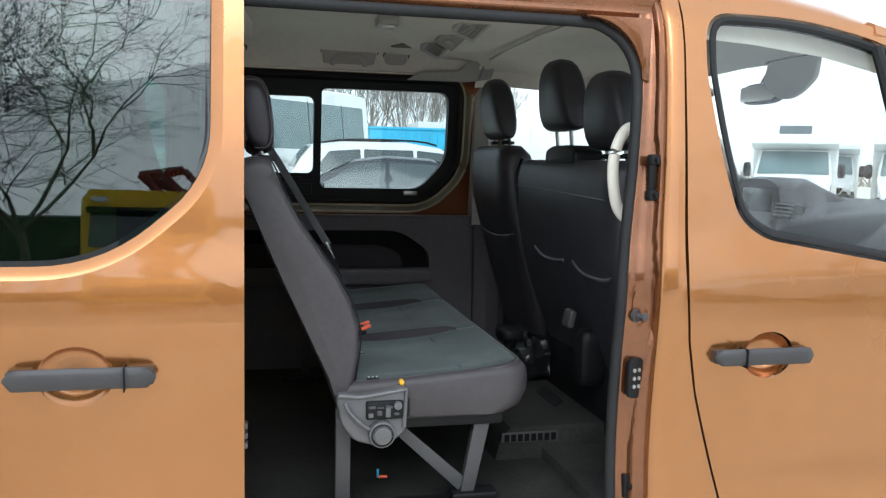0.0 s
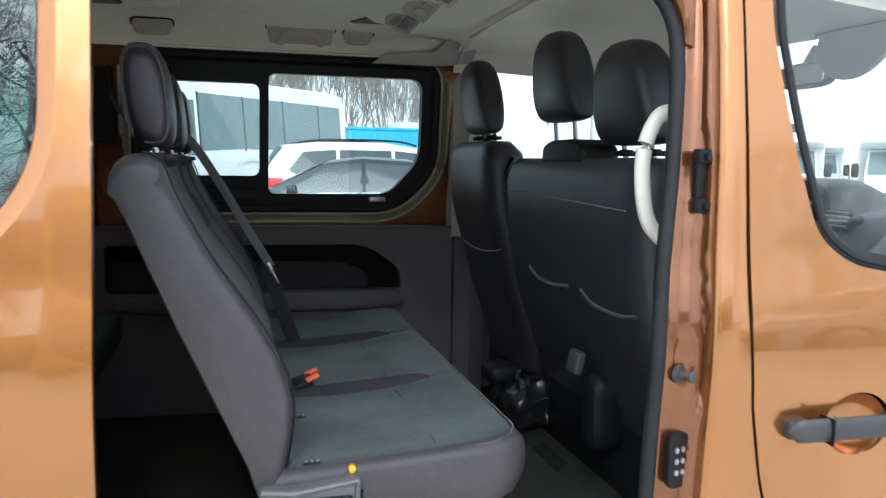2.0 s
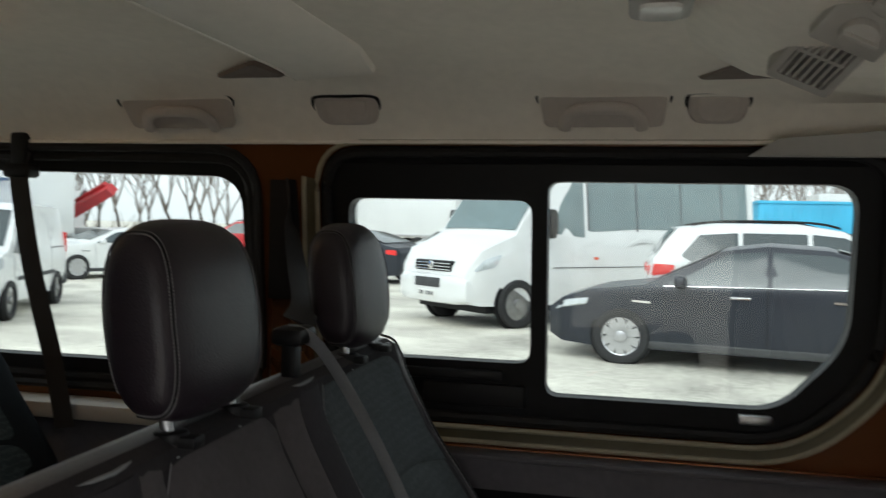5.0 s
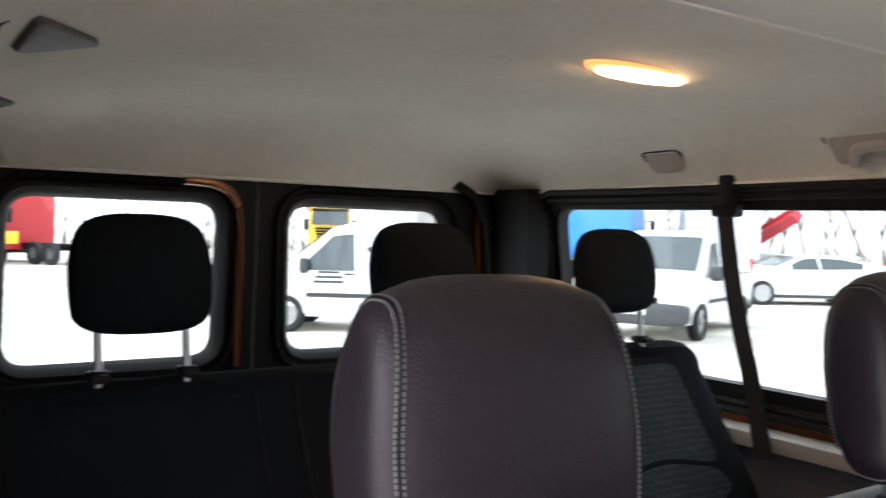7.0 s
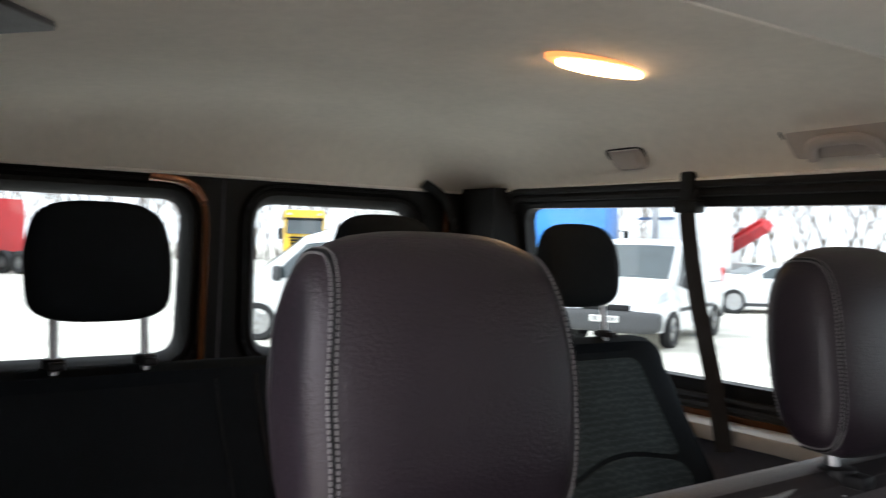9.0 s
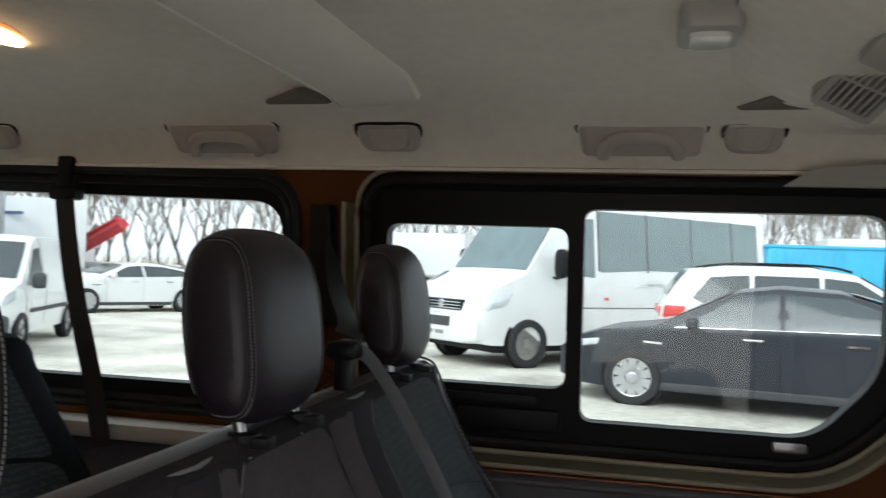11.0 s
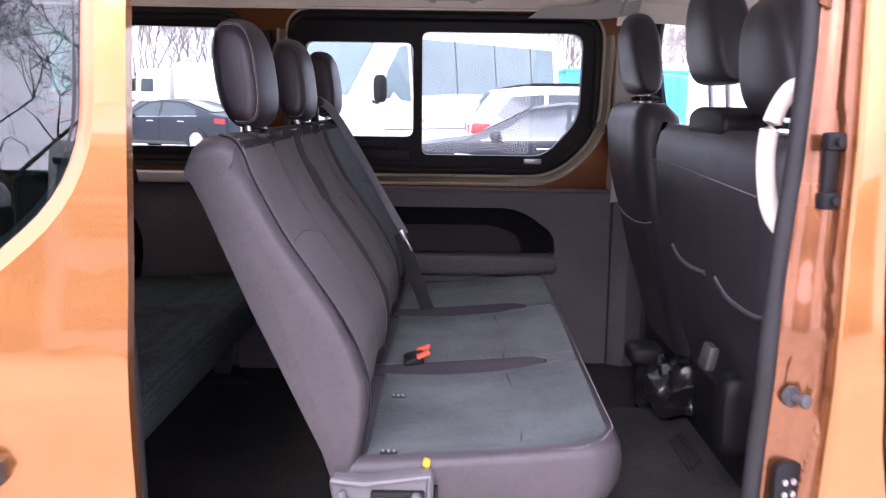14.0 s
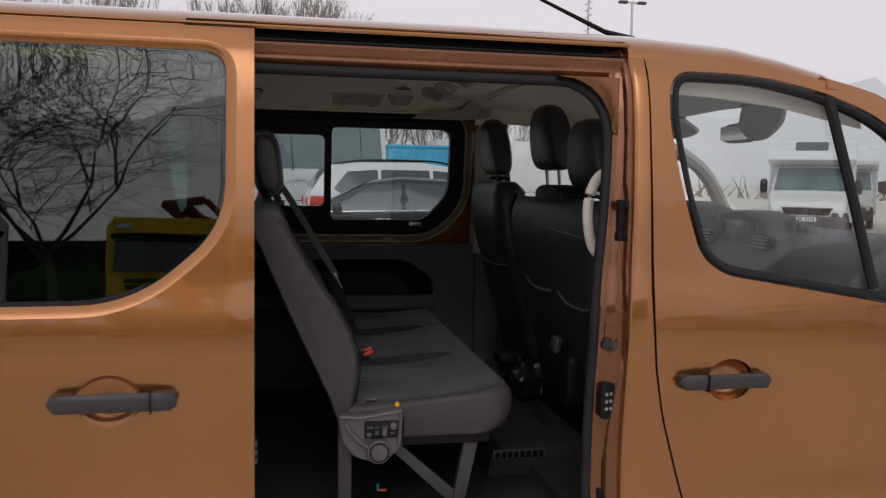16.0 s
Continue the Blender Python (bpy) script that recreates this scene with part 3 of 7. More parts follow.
# roof and ends
RS = [(0.115, 1.868), (0.125, 1.885), (0.15, 1.905), (0.20, 1.925), (0.30, 1.948), (0.55, 1.988), (0.935, 2.004)]
RS = RS + [(WIDE - y, z) for y, z in RS[-2::-1]]
roofr = []
for x, dz in ((-1.14, -0.09), (-1.10, -0.02), (-1.0, 0.0), (0, 0.004), (0.458, 0.005), (0.460, 0.005), (1.2, 0.006), (1.613, 0.001), (1.615, 0.001), (1.7, 0.0), (1.95, -0.012), (2.1, -0.035), (2.25, -0.068), (2.4, -0.125)):
    edge = [(max(y, 0.147), max(z, 1.903)) if 0.459 < x < 1.614 and y < 0.2 else (y, z) for y, z in RS]
    roofr.append([Vector((x, y, z + dz)) for y, z in edge] + [Vector((x, y + 0.002, z + dz - (0.003 if 0.459 < x < 1.614 and y < 0.2 else 0.02))) for y, z in edge[::-1]])
roof = part("roof", loft(roofr), "copper", van)
part("roof_ditch", tube([Vector((x, 0.128, 1.893)) for x in np.linspace(-1.1, 1.62, 8)], 0.006, 6), "copper", roof)
part("aerial", join(tube([(1.80, 0.5, 1.972), (1.70, 0.5, 1.995), (1.30, 0.5, 2.16)], [0.014, 0.008, 0.003], 8)), "black", roof)
ws = []
for f in np.linspace(0, 1, 7):
    x, z = 2.42 + 0.70 * f, 1.845 - 0.66 * f - 0.05 * math.sin(math.pi * f) * -1
    ws.append([Vector((x + 0.10 * (1 - (2 * g - 1) ** 2), 0.16 - 0.06 * f + (WIDE - 0.32 + 0.12 * f) * g, z)) for g in np.linspace(0, 1, 13)])
part("windscreen", loft(ws, caps=False, closed=False), "glass", van, "raked clear windscreen")
for s in (0, 1):
    pts = [(2.20, 0.115, 1.80), (2.42, 0.125, 1.745), (2.60, 0.115, 1.60), (2.78, 0.09, 1.35), (2.95, 0.05, 1.12)]
    part("screen_pillar", tube(spline([(x + (0.13 if s and z < 1.7 else 0), y if s == 0 else WIDE - y, z) for x, y, z in pts], 4), 0.035, 8), "copper" if s == 0 else "greyplastic", van)
bon = []
for x, z, w in ((2.90, 1.17, 0.02), (3.1, 1.11, 0.03), (3.35, 1.02, 0.07), (3.55, 0.88, 0.14), (3.62, 0.6, 0.2), (3.62, 0.3, 0.22)):
    bon.append([Vector((x + 0.05 * math.sin(math.pi * g), w + (WIDE - 2 * w) * g, z + 0.03 * math.sin(math.pi * g))) for g in np.linspace(0, 1, 11)])
part("bonnet", loft(bon, caps=False, closed=False), "copper", van)
for s in (0, 1):
    part("front_wing", sheet([(2.95, 0.36), (3.60, 0.36), (3.55, 0.86), (3.30, 1.02), (2.95, 1.15)], right if s == 0 else left, 0.03), "copper", van)


# left side: panels with the windows, painted metal inside
GLASS_L1F = rounded([(1.486, 1.742), (1.486, 1.455), (1.372, 1.327), (0.942, 1.327), (0.942, 1.742)], [0.05, 0.06, 0.05, 0.025, 0.025], 6)
GLASS_L1R = rounded([(0.912, 1.706), (0.912, 1.388), (0.546, 1.388), (0.546, 1.706)], 0.03, 5)
OPEN_L1 = rounded([(1.548, 1.806), (1.548, 1.41), (1.40, 1.262), (0.492, 1.262), (0.492, 1.806)], [0.10, 0.09, 0.09, 0.09, 0.09], 7)
GLASS_L2 = rounded([(0.318, 1.745), (0.318, 1.345), (-0.79, 1.345), (-0.79, 1.762)], [0.07, 0.07, 0.07, 0.05], 6)
OPEN_L2 = rounded([(0.352, 1.792), (0.352, 1.292), (-0.84, 1.292), (-0.84, 1.802)], [0.09, 0.09, 0.09, 0.06], 6)


def side_window(name, opening, panes, x0, x1, parent, edge):
    """Painted metal round an opening, a dark plastic frame, and its panes."""
    w = part(name, holed([(x0, 0.30), (x1, 0.30), (x1, 1.895), (x0, 1.895)], opening, left, 0.055, 6, 60), "copper_dim", parent)
    cuts = sorted((min(p[0] for p in g), max(p[0] for p in g), g) for g in panes)
    lo = min(p[0] for p in opening) - 0.0
    for i, (a, b, g) in enumerate(cuts):
        hi = (b + cuts[i + 1][0]) / 2 if i + 1 < len(cuts) else max(p[0] for p in opening)
        if len(cuts) == 1:
            outer = opening
        else:
            outer = [(min(max(px, lo), hi), pz) for px, pz in opening]
        part("window_frame", holed(outer, g, lambda x, z, d: left(x, z, d + 0.006), 0.040, 3, 60), "black", w, "glossy black window surround")
        lo = hi
        part("window_pane", sheet(g, lambda x, z, d: left(x, z, d + 0.014), 0.004), "tint", w)
    part("window_seal", tube([left(x, z, 0.060) for x, z in inset(opening, -0.006)], 0.005 if edge == "edging" else 0.010, 8, closed=True), edge, w)
    if edge == "edging":
        first = next(i for i in range(len(opening)) if opening[i][1] < 1.74 <= opening[i - 1][1])

        def under(d):
            """The outline moved by d, but for its top edge."""
            line = inset(opening, d)
            line = line[first:] + line[:first]
            return line[:sum(z < 1.74 for x, z in opening)]

        part("pressed_channel", loft([[left(x, z, d) for x, z in under(i)] for i, d in ((-0.008, 0.057), (-0.014, 0.0575), (-0.024, 0.0575), (-0.030, 0.0585))], caps=False, closed=False), "olive", w, "dark olive pressed channel")
        part("pressed_rim", tube([left(x, z, 0.058) for x, z in under(-0.035)], 0.0050, 8), edge, w, "pale olive rim round the window")
    part("inner_seal", tube([left(x, z, 0.050) for x, z in inset(opening, 0.012)], 0.011, 8, closed=True), "rubber", w)
    return w


w1 = side_window("middle_window", OPEN_L1, [GLASS_L1F, GLASS_L1R], 0.42, 1.66, van, "edging")
side_window("rear_side_window", OPEN_L2, [GLASS_L2], -1.12, 0.42, van, "rubber")
part("sliding_catch", join(box(0.62, 0.86, WIDE - 0.085, WIDE - 0.065, 1.352, 1.372, 0.004), box(0.70, 0.905, WIDE - 0.08, WIDE - 0.06, 1.30, 1.345, 0.006)), "black", w1)
part("window_latch", box(1.30, 1.36, WIDE - 0.082, WIDE - 0.06, 1.300, 1.318, 0.004), "steel", w1)
part("lower_left_skin", sheet(FDOOR_LOW, left, 0.06), "copper_dim", van)
ld = part("left_front_door", holed(FDOOR, inset(GLASS_FRONT, -0.022), left, 0.06, 8, 90), "copper_dim", van)
part("window_pane", sheet(GLASS_FRONT, lambda x, z, d: left(x, z, d + 0.010), 0.004), "glass", ld)
part("window_seal", loft([[left(x, z, d) for x, z in inset(GLASS_FRONT, i)] for i, d in ((-0.024, 0.07), (-0.01, 0.075), (0.006, 0.06), (0.006, 0.02))], caps=False), "rubber", ld)
part("door_card", sheet(rounded([(1.70, 0.42), (2.9, 0.42), (2.9, 1.15), (1.80, 1.27), (1.72, 1.25)], 0.04), lambda x, z, d: left(x, z, d + 0.062), 0.03), "trim", ld)

# trim on the left wall, with the armrest recess
RECESS = rounded([(1.285, 1.150), (1.408, 1.06), (1.412, 0.985), (0.40, 0.985), (0.40, 1.150)], [0.08, 0.08, 0.02, 0.02, 0.02], 6)


def trimface(x, z, d):
    return Vector((x, 1.752 - 0.02 * (1.2 - z) / 0.6 + d, z))


tr = part("side_trim", holed([(0.30, 0.56), (1.602, 0.56), (1.602, 1.212), (0.30, 1.212)], RECESS, trimface, 0.052, 5, 60), "trim", van, "charcoal plastic trim panel")
# Matt black back and dim pad put the recess's shade into their colour.
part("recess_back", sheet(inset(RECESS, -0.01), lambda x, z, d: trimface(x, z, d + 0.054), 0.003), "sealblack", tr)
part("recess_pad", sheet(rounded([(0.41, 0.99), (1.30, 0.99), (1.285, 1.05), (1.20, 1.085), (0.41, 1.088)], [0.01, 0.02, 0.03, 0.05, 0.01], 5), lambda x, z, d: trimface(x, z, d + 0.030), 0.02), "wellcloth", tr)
part("armrest", soft((0.92, 1.735, 0.955), (0.50, 0.035, 0.036), 5, 8), "trim", tr)
part("rear_side_trim", box(-1.04, 0.30, 1.76, 1.80, 0.56, 1.225, 0.008), "trim", van)
for z, y, q in ((1.2145, 1.803, 0.006),):
    part("pressed_fold", tube([(x, y, z) for x in np.linspace(0.44, 1.56, 6)], q, 8), "copper_dim", van)
part("trim_ledge", box(0.36, 1.60, 1.745, 1.80, 1.206, 1.216, 0.004), "trim", van)
part("sill_ledge", box(-1.02, 0.36, 1.72, 1.80, 1.225, 1.262, 0.01), "greyplastic", van)
# pillar trims on the left
part("front_pillar_trim", loft([[Vector((x, y, z)) for x, y in ((1.592, 1.80), (1.598, 1.745), (1.655, 1.725), (1.70, 1.745), (1.70, 1.80))] for z in np.linspace(1.175, 1.80, 6)]), "greyplastic", van, "pale grey pillar trim")
part("lower_pillar_trim", loft([[Vector((x, y, z)) for x, y in ((1.600, 1.80), (1.606, 1.725), (1.66, 1.70), (1.72, 1.725), (1.72, 1.80))] for z in np.linspace(0.56, 1.178, 6)]), "trim", van)
part("rear_pillar_trim", loft([[Vector((x, y, z)) for x, y in ((0.365, 1.80), (0.385, 1.765), (0.46, 1.765), (0.48, 1.80))] for z in np.linspace(1.21, 1.80, 5)]), "copper_shade", van)
part("pillar_cover", loft([[Vector((x, y, z)) for x, y in ((0.37, 1.785), (0.385, 1.745), (0.44, 1.745), (0.455, 1.785))] for z in np.linspace(1.50, 1.77, 5)]), "black", van)

# floor
part("floor", box(-1.08, 1.66, 0.13, 1.80, 0.50, 0.565), "carpet", van, "dirty dark rubber floor covering", False)
part("front_floor", box(1.50, 3.0, 0.10, 1.80, 0.44, 0.60, 0.01), "carpet", van)
st = part("seat_riser", loft([[Vector((x, y, z)) for x, z in ((1.355, 0.565), (1.37, 0.63), (1.40, 0.662), (1.75, 0.665), (1.75, 0.565))] for y in (0.52, 1.12)]), "carpet", van)
gr = part("floor_grille", box(1.372, 1.552, 0.5155, 0.523, 0.616, 0.648, 0.003), "seatgrey", st, "small plastic air grille in the seat step")
for k in range(8):
    part("grille_slot", box(1.380 + k * 0.021, 1.395 + k * 0.021, 0.514, 0.517, 0.621, 0.643), "sealblack", gr)
for k in range(5):
    part("floor_rib", box(1.608 + k * 0.011, 1.613 + k * 0.011, 0.70 + 0.012 * k, 0.88 + 0.012 * k, 0.664, 0.669, 0.001), "rubber", st)

# headliner
HL = [(0.145, 1.812), (0.158, 1.832), (0.20, 1.872), (0.27, 1.908), (0.40, 1.938), (0.65, 1.960), (0.935, 1.968)]
HL = HL + [(WIDE - y, z) for y, z in HL[-2::-1]]
hlr = []
for x, dz in ((-1.005, 1.0), (-0.995, 0.93), (-0.982, 0.78), (-0.965, 0.60), (-0.94, 0.42), (-0.905, 0.26), (-0.85, 0.12), (-0.75, 0.03), (-0.65, 0.0), (-0.4, 0.004), (0.4, 0.008), (1.0, 0.0), (1.35, -0.02), (1.56, -0.045), (1.60, -0.075)):
    if x < -0.5:
        hlr.append([Vector((x, y, z + (1.812 - z) * dz)) for y, z in HL] + [Vector((x, y, z + (1.812 - z) * dz + 0.012)) for y, z in HL[::-1]])
        continue
    hlr.append([Vector((x, y, max(z + dz, 1.79) if 0.2 < y < 1.67 else z)) for y, z in HL] + [Vector((x, y, max(z + dz, 1.79) + 0.012 if 0.2 < y < 1.67 else z + 0.012)) for y, z in HL[::-1]])
for row in hlr:
    for v in row:
        v.z = max(v.z, 1.806)
hl = part("headliner", loft(hlr), "headliner", van, "beige cloth headliner")
for y in (0.150, WIDE - 0.150):
    part("headliner_lip", tube([(x, y, 1.812) for x in np.linspace(-0.98, 1.58, 12)], 0.0045, 8), "bandcloth", hl, "pale rolled edge")
part("headliner_lip", tube([(-1.005, y, 1.812) for y in np.linspace(0.19, WIDE - 0.19, 12)], 0.0055, 8), "bandcloth", hl, "pale rolled edge")
part("window_header", box(-0.97, 1.57, 1.742, 1.80, 1.772, 1.806, 0.006), "sealblack", van)
fr = []
for x, z0, in ((1.585, 1.865), (1.70, 1.875), (1.9, 1.865), (2.1, 1.845), (2.3, 1.805), (2.38, 1.79)):
    pts = [(0.16, z0 - 0.10), (0.19, z0 - 0.04), (0.30, z0), (0.935, z0 + 0.015), (WIDE - 0.30, z0), (WIDE - 0.19, z0 - 0.04), (WIDE - 0.16, z0 - 0.10)]
    fr.append([Vector((x, y, z)) for y, z in pts] + [Vector((x, y, z + 0.012)) for y, z in pts[::-1]])
part("front_headliner", loft(fr), "headliner", van)
part("pillar_top_cover", sheet(rounded([(1.292, 1.787), (1.334, 1.814), (1.505, 1.826), (1.55, 1.878), (1.655, 1.884), (1.648, 1.800), (1.54, 1.786)], [0.004, 0.012, 0.02, 0.02, 0.01, 0.01, 0.02], 4), lambda x, z, d: Vector((x, 1.688 - 0.75 * (z - 1.79) + d, z)), 0.03), "greyplastic", van, "pale grey cover over the pillar top")
band, lip = [], []
for y in (0.21, 0.25, 0.32, 0.42, 0.55, 0.70, 0.935, 1.10, 1.22, 1.33, 1.42, 1.50, 1.55, 1.58, 1.60):
    far = abs(y - 0.935)
    roof_z = float(np.interp(y, [p[0] for p in HL], [p[1] for p in HL]))
    xe = 0.458 + 0.045 * min(1.0, max(0.0, (far - 0.15) / 0.40)) ** 1.5
    low = min(float(np.interp(far, [0, 0.165, 0.285, 0.415, 0.515, 0.60, 0.66, 0.72], [1.933, 1.933, 1.929, 1.923, 1.916, 1.911, 1.905, 1.878])), roof_z - 0.004)
    if y in (0.21, 1.60):
        low = roof_z + 0.008
    sk = 0.30 * max(0.0, far - 0.3) / 0.36
    band.append([Vector((x, y - math.copysign(sk, y - 0.935) * (x - xe), z)) for x, z in ((xe - 0.004, roof_z + 0.022), (xe, low + 0.003), (xe + 0.006, low), (xe + 0.05, low + 0.001), (xe + 0.10, low + 0.25 * (roof_z - low)), (xe + 0.13, low + 0.6 * (roof_z - low)), (xe + 0.155, roof_z + 0.004), (xe + 0.16, roof_z + 0.022))])
    lip.append((xe + 0.001, y, low + 0.001))
cb = part("ceiling_band", loft(band), "bandcloth", hl)
part("band_lip", tube(spline(lip[1:-1], 4), 0.0028, 8), "bandcloth", cb)

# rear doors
part("rear_header", loft([[Vector((x, y, z)) for x, z in ((-1.11, 1.80), (-1.11, 1.93), (-1.035, 1.93), (-1.035, 1.845), (-1.06, 1.80))] for y in (0.14, 0.30, 0.935, 1.57, 1.73)]), "copper_dim", van)
def rear(x_unused, z, d):
    return Vector((-1.105 + d + 0.10 * max(0.0, z - 1.2) * 0.5, x_unused, z))


for s in (0, 1):
    y0, y1 = (0.13, 0.932) if s == 0 else (0.938, 1.74)
    g = [(0.352, 1.752), (0.838, 1.752), (0.830, 1.352), (0.346, 1.352)]
    g = rounded([(y if s == 0 else WIDE - y, z) for y, z in g], 0.06, 6)
    d = part("rear_door", holed([(y0, 0.45), (y1, 0.45), (y1, 1.86), (y0, 1.86)], inset(g, -0.03), rear, 0.05, 5, 60), "black", van)
    part("outer_skin", holed([(y0, 0.45), (y1, 0.45), (y1, 1.86), (y0, 1.86)], inset(g, -0.01), lambda y, z, e: rear(y, z, e - 0.010), 0.006, 5, 60), "copper", d)
    # Copper rim painted black, its shade in the colour; lit edge stays copper.
    part("window_rim", loft([[rear(y, z, e) for y, z in inset(g, i)] for i, e in ((-0.055, 0.045), (-0.05, 0.062), (-0.036, 0.062), (-0.03, 0.045))], caps=False), "sealblack", d, "pressed rim painted black for shade")
    part("rim_fold", tube([rear(y, z, 0.060) for y, z in inset(g, -0.044)], 0.004, 8, closed=True), "black", d)
    if s == 0:
        part("door_edge", tube(spline([rear(y, z, 0.064) for y, z in ((0.74, 1.802), (0.82, 1.795), (0.866, 1.765), (0.884, 1.70), (0.886, 1.55), (0.884, 1.33))], 5), 0.009, 8, 1.4), "copper_dim", d, "copper-painted door edge")
    part("window_seal", loft([[rear(y, z, e) for y, z in inset(g, i)] for i, e in ((-0.032, 0.05), (-0.02, 0.056), (-0.004, 0.04), (0.004, 0.015))], caps=False), "rubber", d)
    part("window_pane", sheet(g, lambda y, z, e: rear(y, z, e + 0.015), 0.004), "tint", d)
    part("door_trim", box(-1.03, -1.0, y0 + 0.05, y1 - 0.05, 0.6, 1.26, 0.01), "trim", d)
for s in (0, 1):
    part("rear_corner_pillar", loft([[Vector((x, y if s == 0 else WIDE - y, z)) for x, y in ((-1.06, 0.14), (-0.98, 0.20), (-0.84, 0.19), (-0.82, 0.12), (-1.06, 0.10))] for z in np.linspace(0.56, 1.82, 5)]), "black", van)
    part("corner_trim", tube(spline([Vector((-0.99, 0.20 if s == 0 else WIDE - 0.20, 1.25)), Vector((-0.985, 0.215 if s == 0 else WIDE - 0.215, 1.62)), Vector((-0.985, 0.25 if s == 0 else WIDE - 0.25, 1.77)), Vector((-0.985, 0.34 if s == 0 else WIDE - 0.34, 1.83))], 5), 0.016, 8), "ceilplastic" if s == 0 else "black", van)
    part("corner_strip", tube([Vector((-1.03, 0.225 if s == 0 else WIDE - 0.225, z)) for z in (1.45, 1.6, 1.80)], 0.012, 8), "copper_dim", van)

part("underbody", box(-1.05, 3.4, 0.14, 1.73, 0.24, 0.46, 0.02), "black", van)
# ---- ground ----
gm = mat("wet_gravel_with_old_snow", (0.62, 0.59, 0.515), 0.7, 0, 0.28, 0.7, 0.5, 30)
bm = bmesh.new()
bmesh.ops.create_grid(bm, x_segments=80, y_segments=80, size=400)
for v in bm.verts:
    r = v.co.length
    v.co.z = 0.02 * noise.noise(v.co * 0.15) if r > 8 else 0.0
gr = part("ground", bm, gm)
tagged(gr, "pale gravel yard with thin melting snow and puddles", "ground", kind="structure")
# ---- seats ----
def headrest_point(c, s, a, f, egg=0.17):
    """On a headrest about c with half sizes s: a runs round it from the front over the top, f across it from -1 to 1."""
    p = 2.9
    w = (1 - min(0.999, abs(f)) ** 3.0) ** (1 / 3.0)
    ca, sa = math.cos(a), math.sin(a)
    d = (abs(ca) ** p + abs(sa) ** p) ** (1 / p)
    x = s[0] * ca / d * (0.35 + 0.65 * w)
    z = s[2] * sa / d * (0.86 + 0.14 * w if egg > 0.2 and sa < 0 else 0.55 + 0.45 * w)
    y = s[1] * f * (1 - egg * max(0.0, 0.5 + 0.5 * z / s[2] if egg > 0.2 else z / s[2]) ** 1.6 - 0.03 * max(0.0, -z / s[2]))
    return Vector((c[0] + x - 0.12 * z, c[1] + y, c[2] + z))


def headrest(parent, c, s, lift=0.03, front=1, material="leather", seams=True, egg=0.17):
    """A padded headrest on two steel posts in plastic guides."""
    n = 28
    fs = [-0.9995, -0.985, -0.95, -0.88, -0.76, -0.6, -0.4, -0.2, 0, 0.2, 0.4, 0.6, 0.76, 0.88, 0.95, 0.985, 0.9995]
    h = part("headrest", loft([[headrest_point(c, s, 6.28318 * k / n, f, egg) for k in range(n)] for f in fs]), material, parent)
    if seams:
        for f in (-0.88, 0.88):
            for e in (-0.018, 0.0, 0.018):
                pts = [headrest_point(c, (s[0] + 0.0012, s[1], s[2] + 0.0012), a, f + e) for a in np.linspace(-1.9, 3.9, 150)]
                if e == 0:
                    part("seam", tube(pts[::2], 0.0014, 5), "black", h)
                else:
                    part("stitching", join(*[tube([pts[i], pts[i].lerp(pts[i + 1], 0.66)], 0.0009, 4) for i in range(0, 149)]), "stitch", h)
    for dy in (-0.065, 0.065):
        x = c[0]
        part("post", tube([(x + 0.01, c[1] + dy, c[2] - s[2] + 0.02), (x + 0.022, c[1] + dy, c[2] - s[2] - lift - 0.02)], 0.0065, 10), "steel", h)
        part("post_guide", join(disc((x + 0.02, c[1] + dy, c[2] - s[2] - lift), "z", 0.017, 0.014, 16, 0.003), box(x - 0.004, x + 0.05, c[1] + dy - 0.011, c[1] + dy + 0.011, c[2] - s[2] - lift - 0.008, c[2] - s[2] - lift + 0.004, 0.003)), "black", h)
    return h


BZ = [0.86, 0.90, 1.00, 1.068, 1.171, 1.293, 1.379, 1.425]
BB = [0.838, 0.830, 0.783, 0.752, 0.704, 0.652, 0.616, 0.606]
BF = [0.880, 0.893, 0.908, 0.902, 0.847, 0.762, 0.716, 0.699]


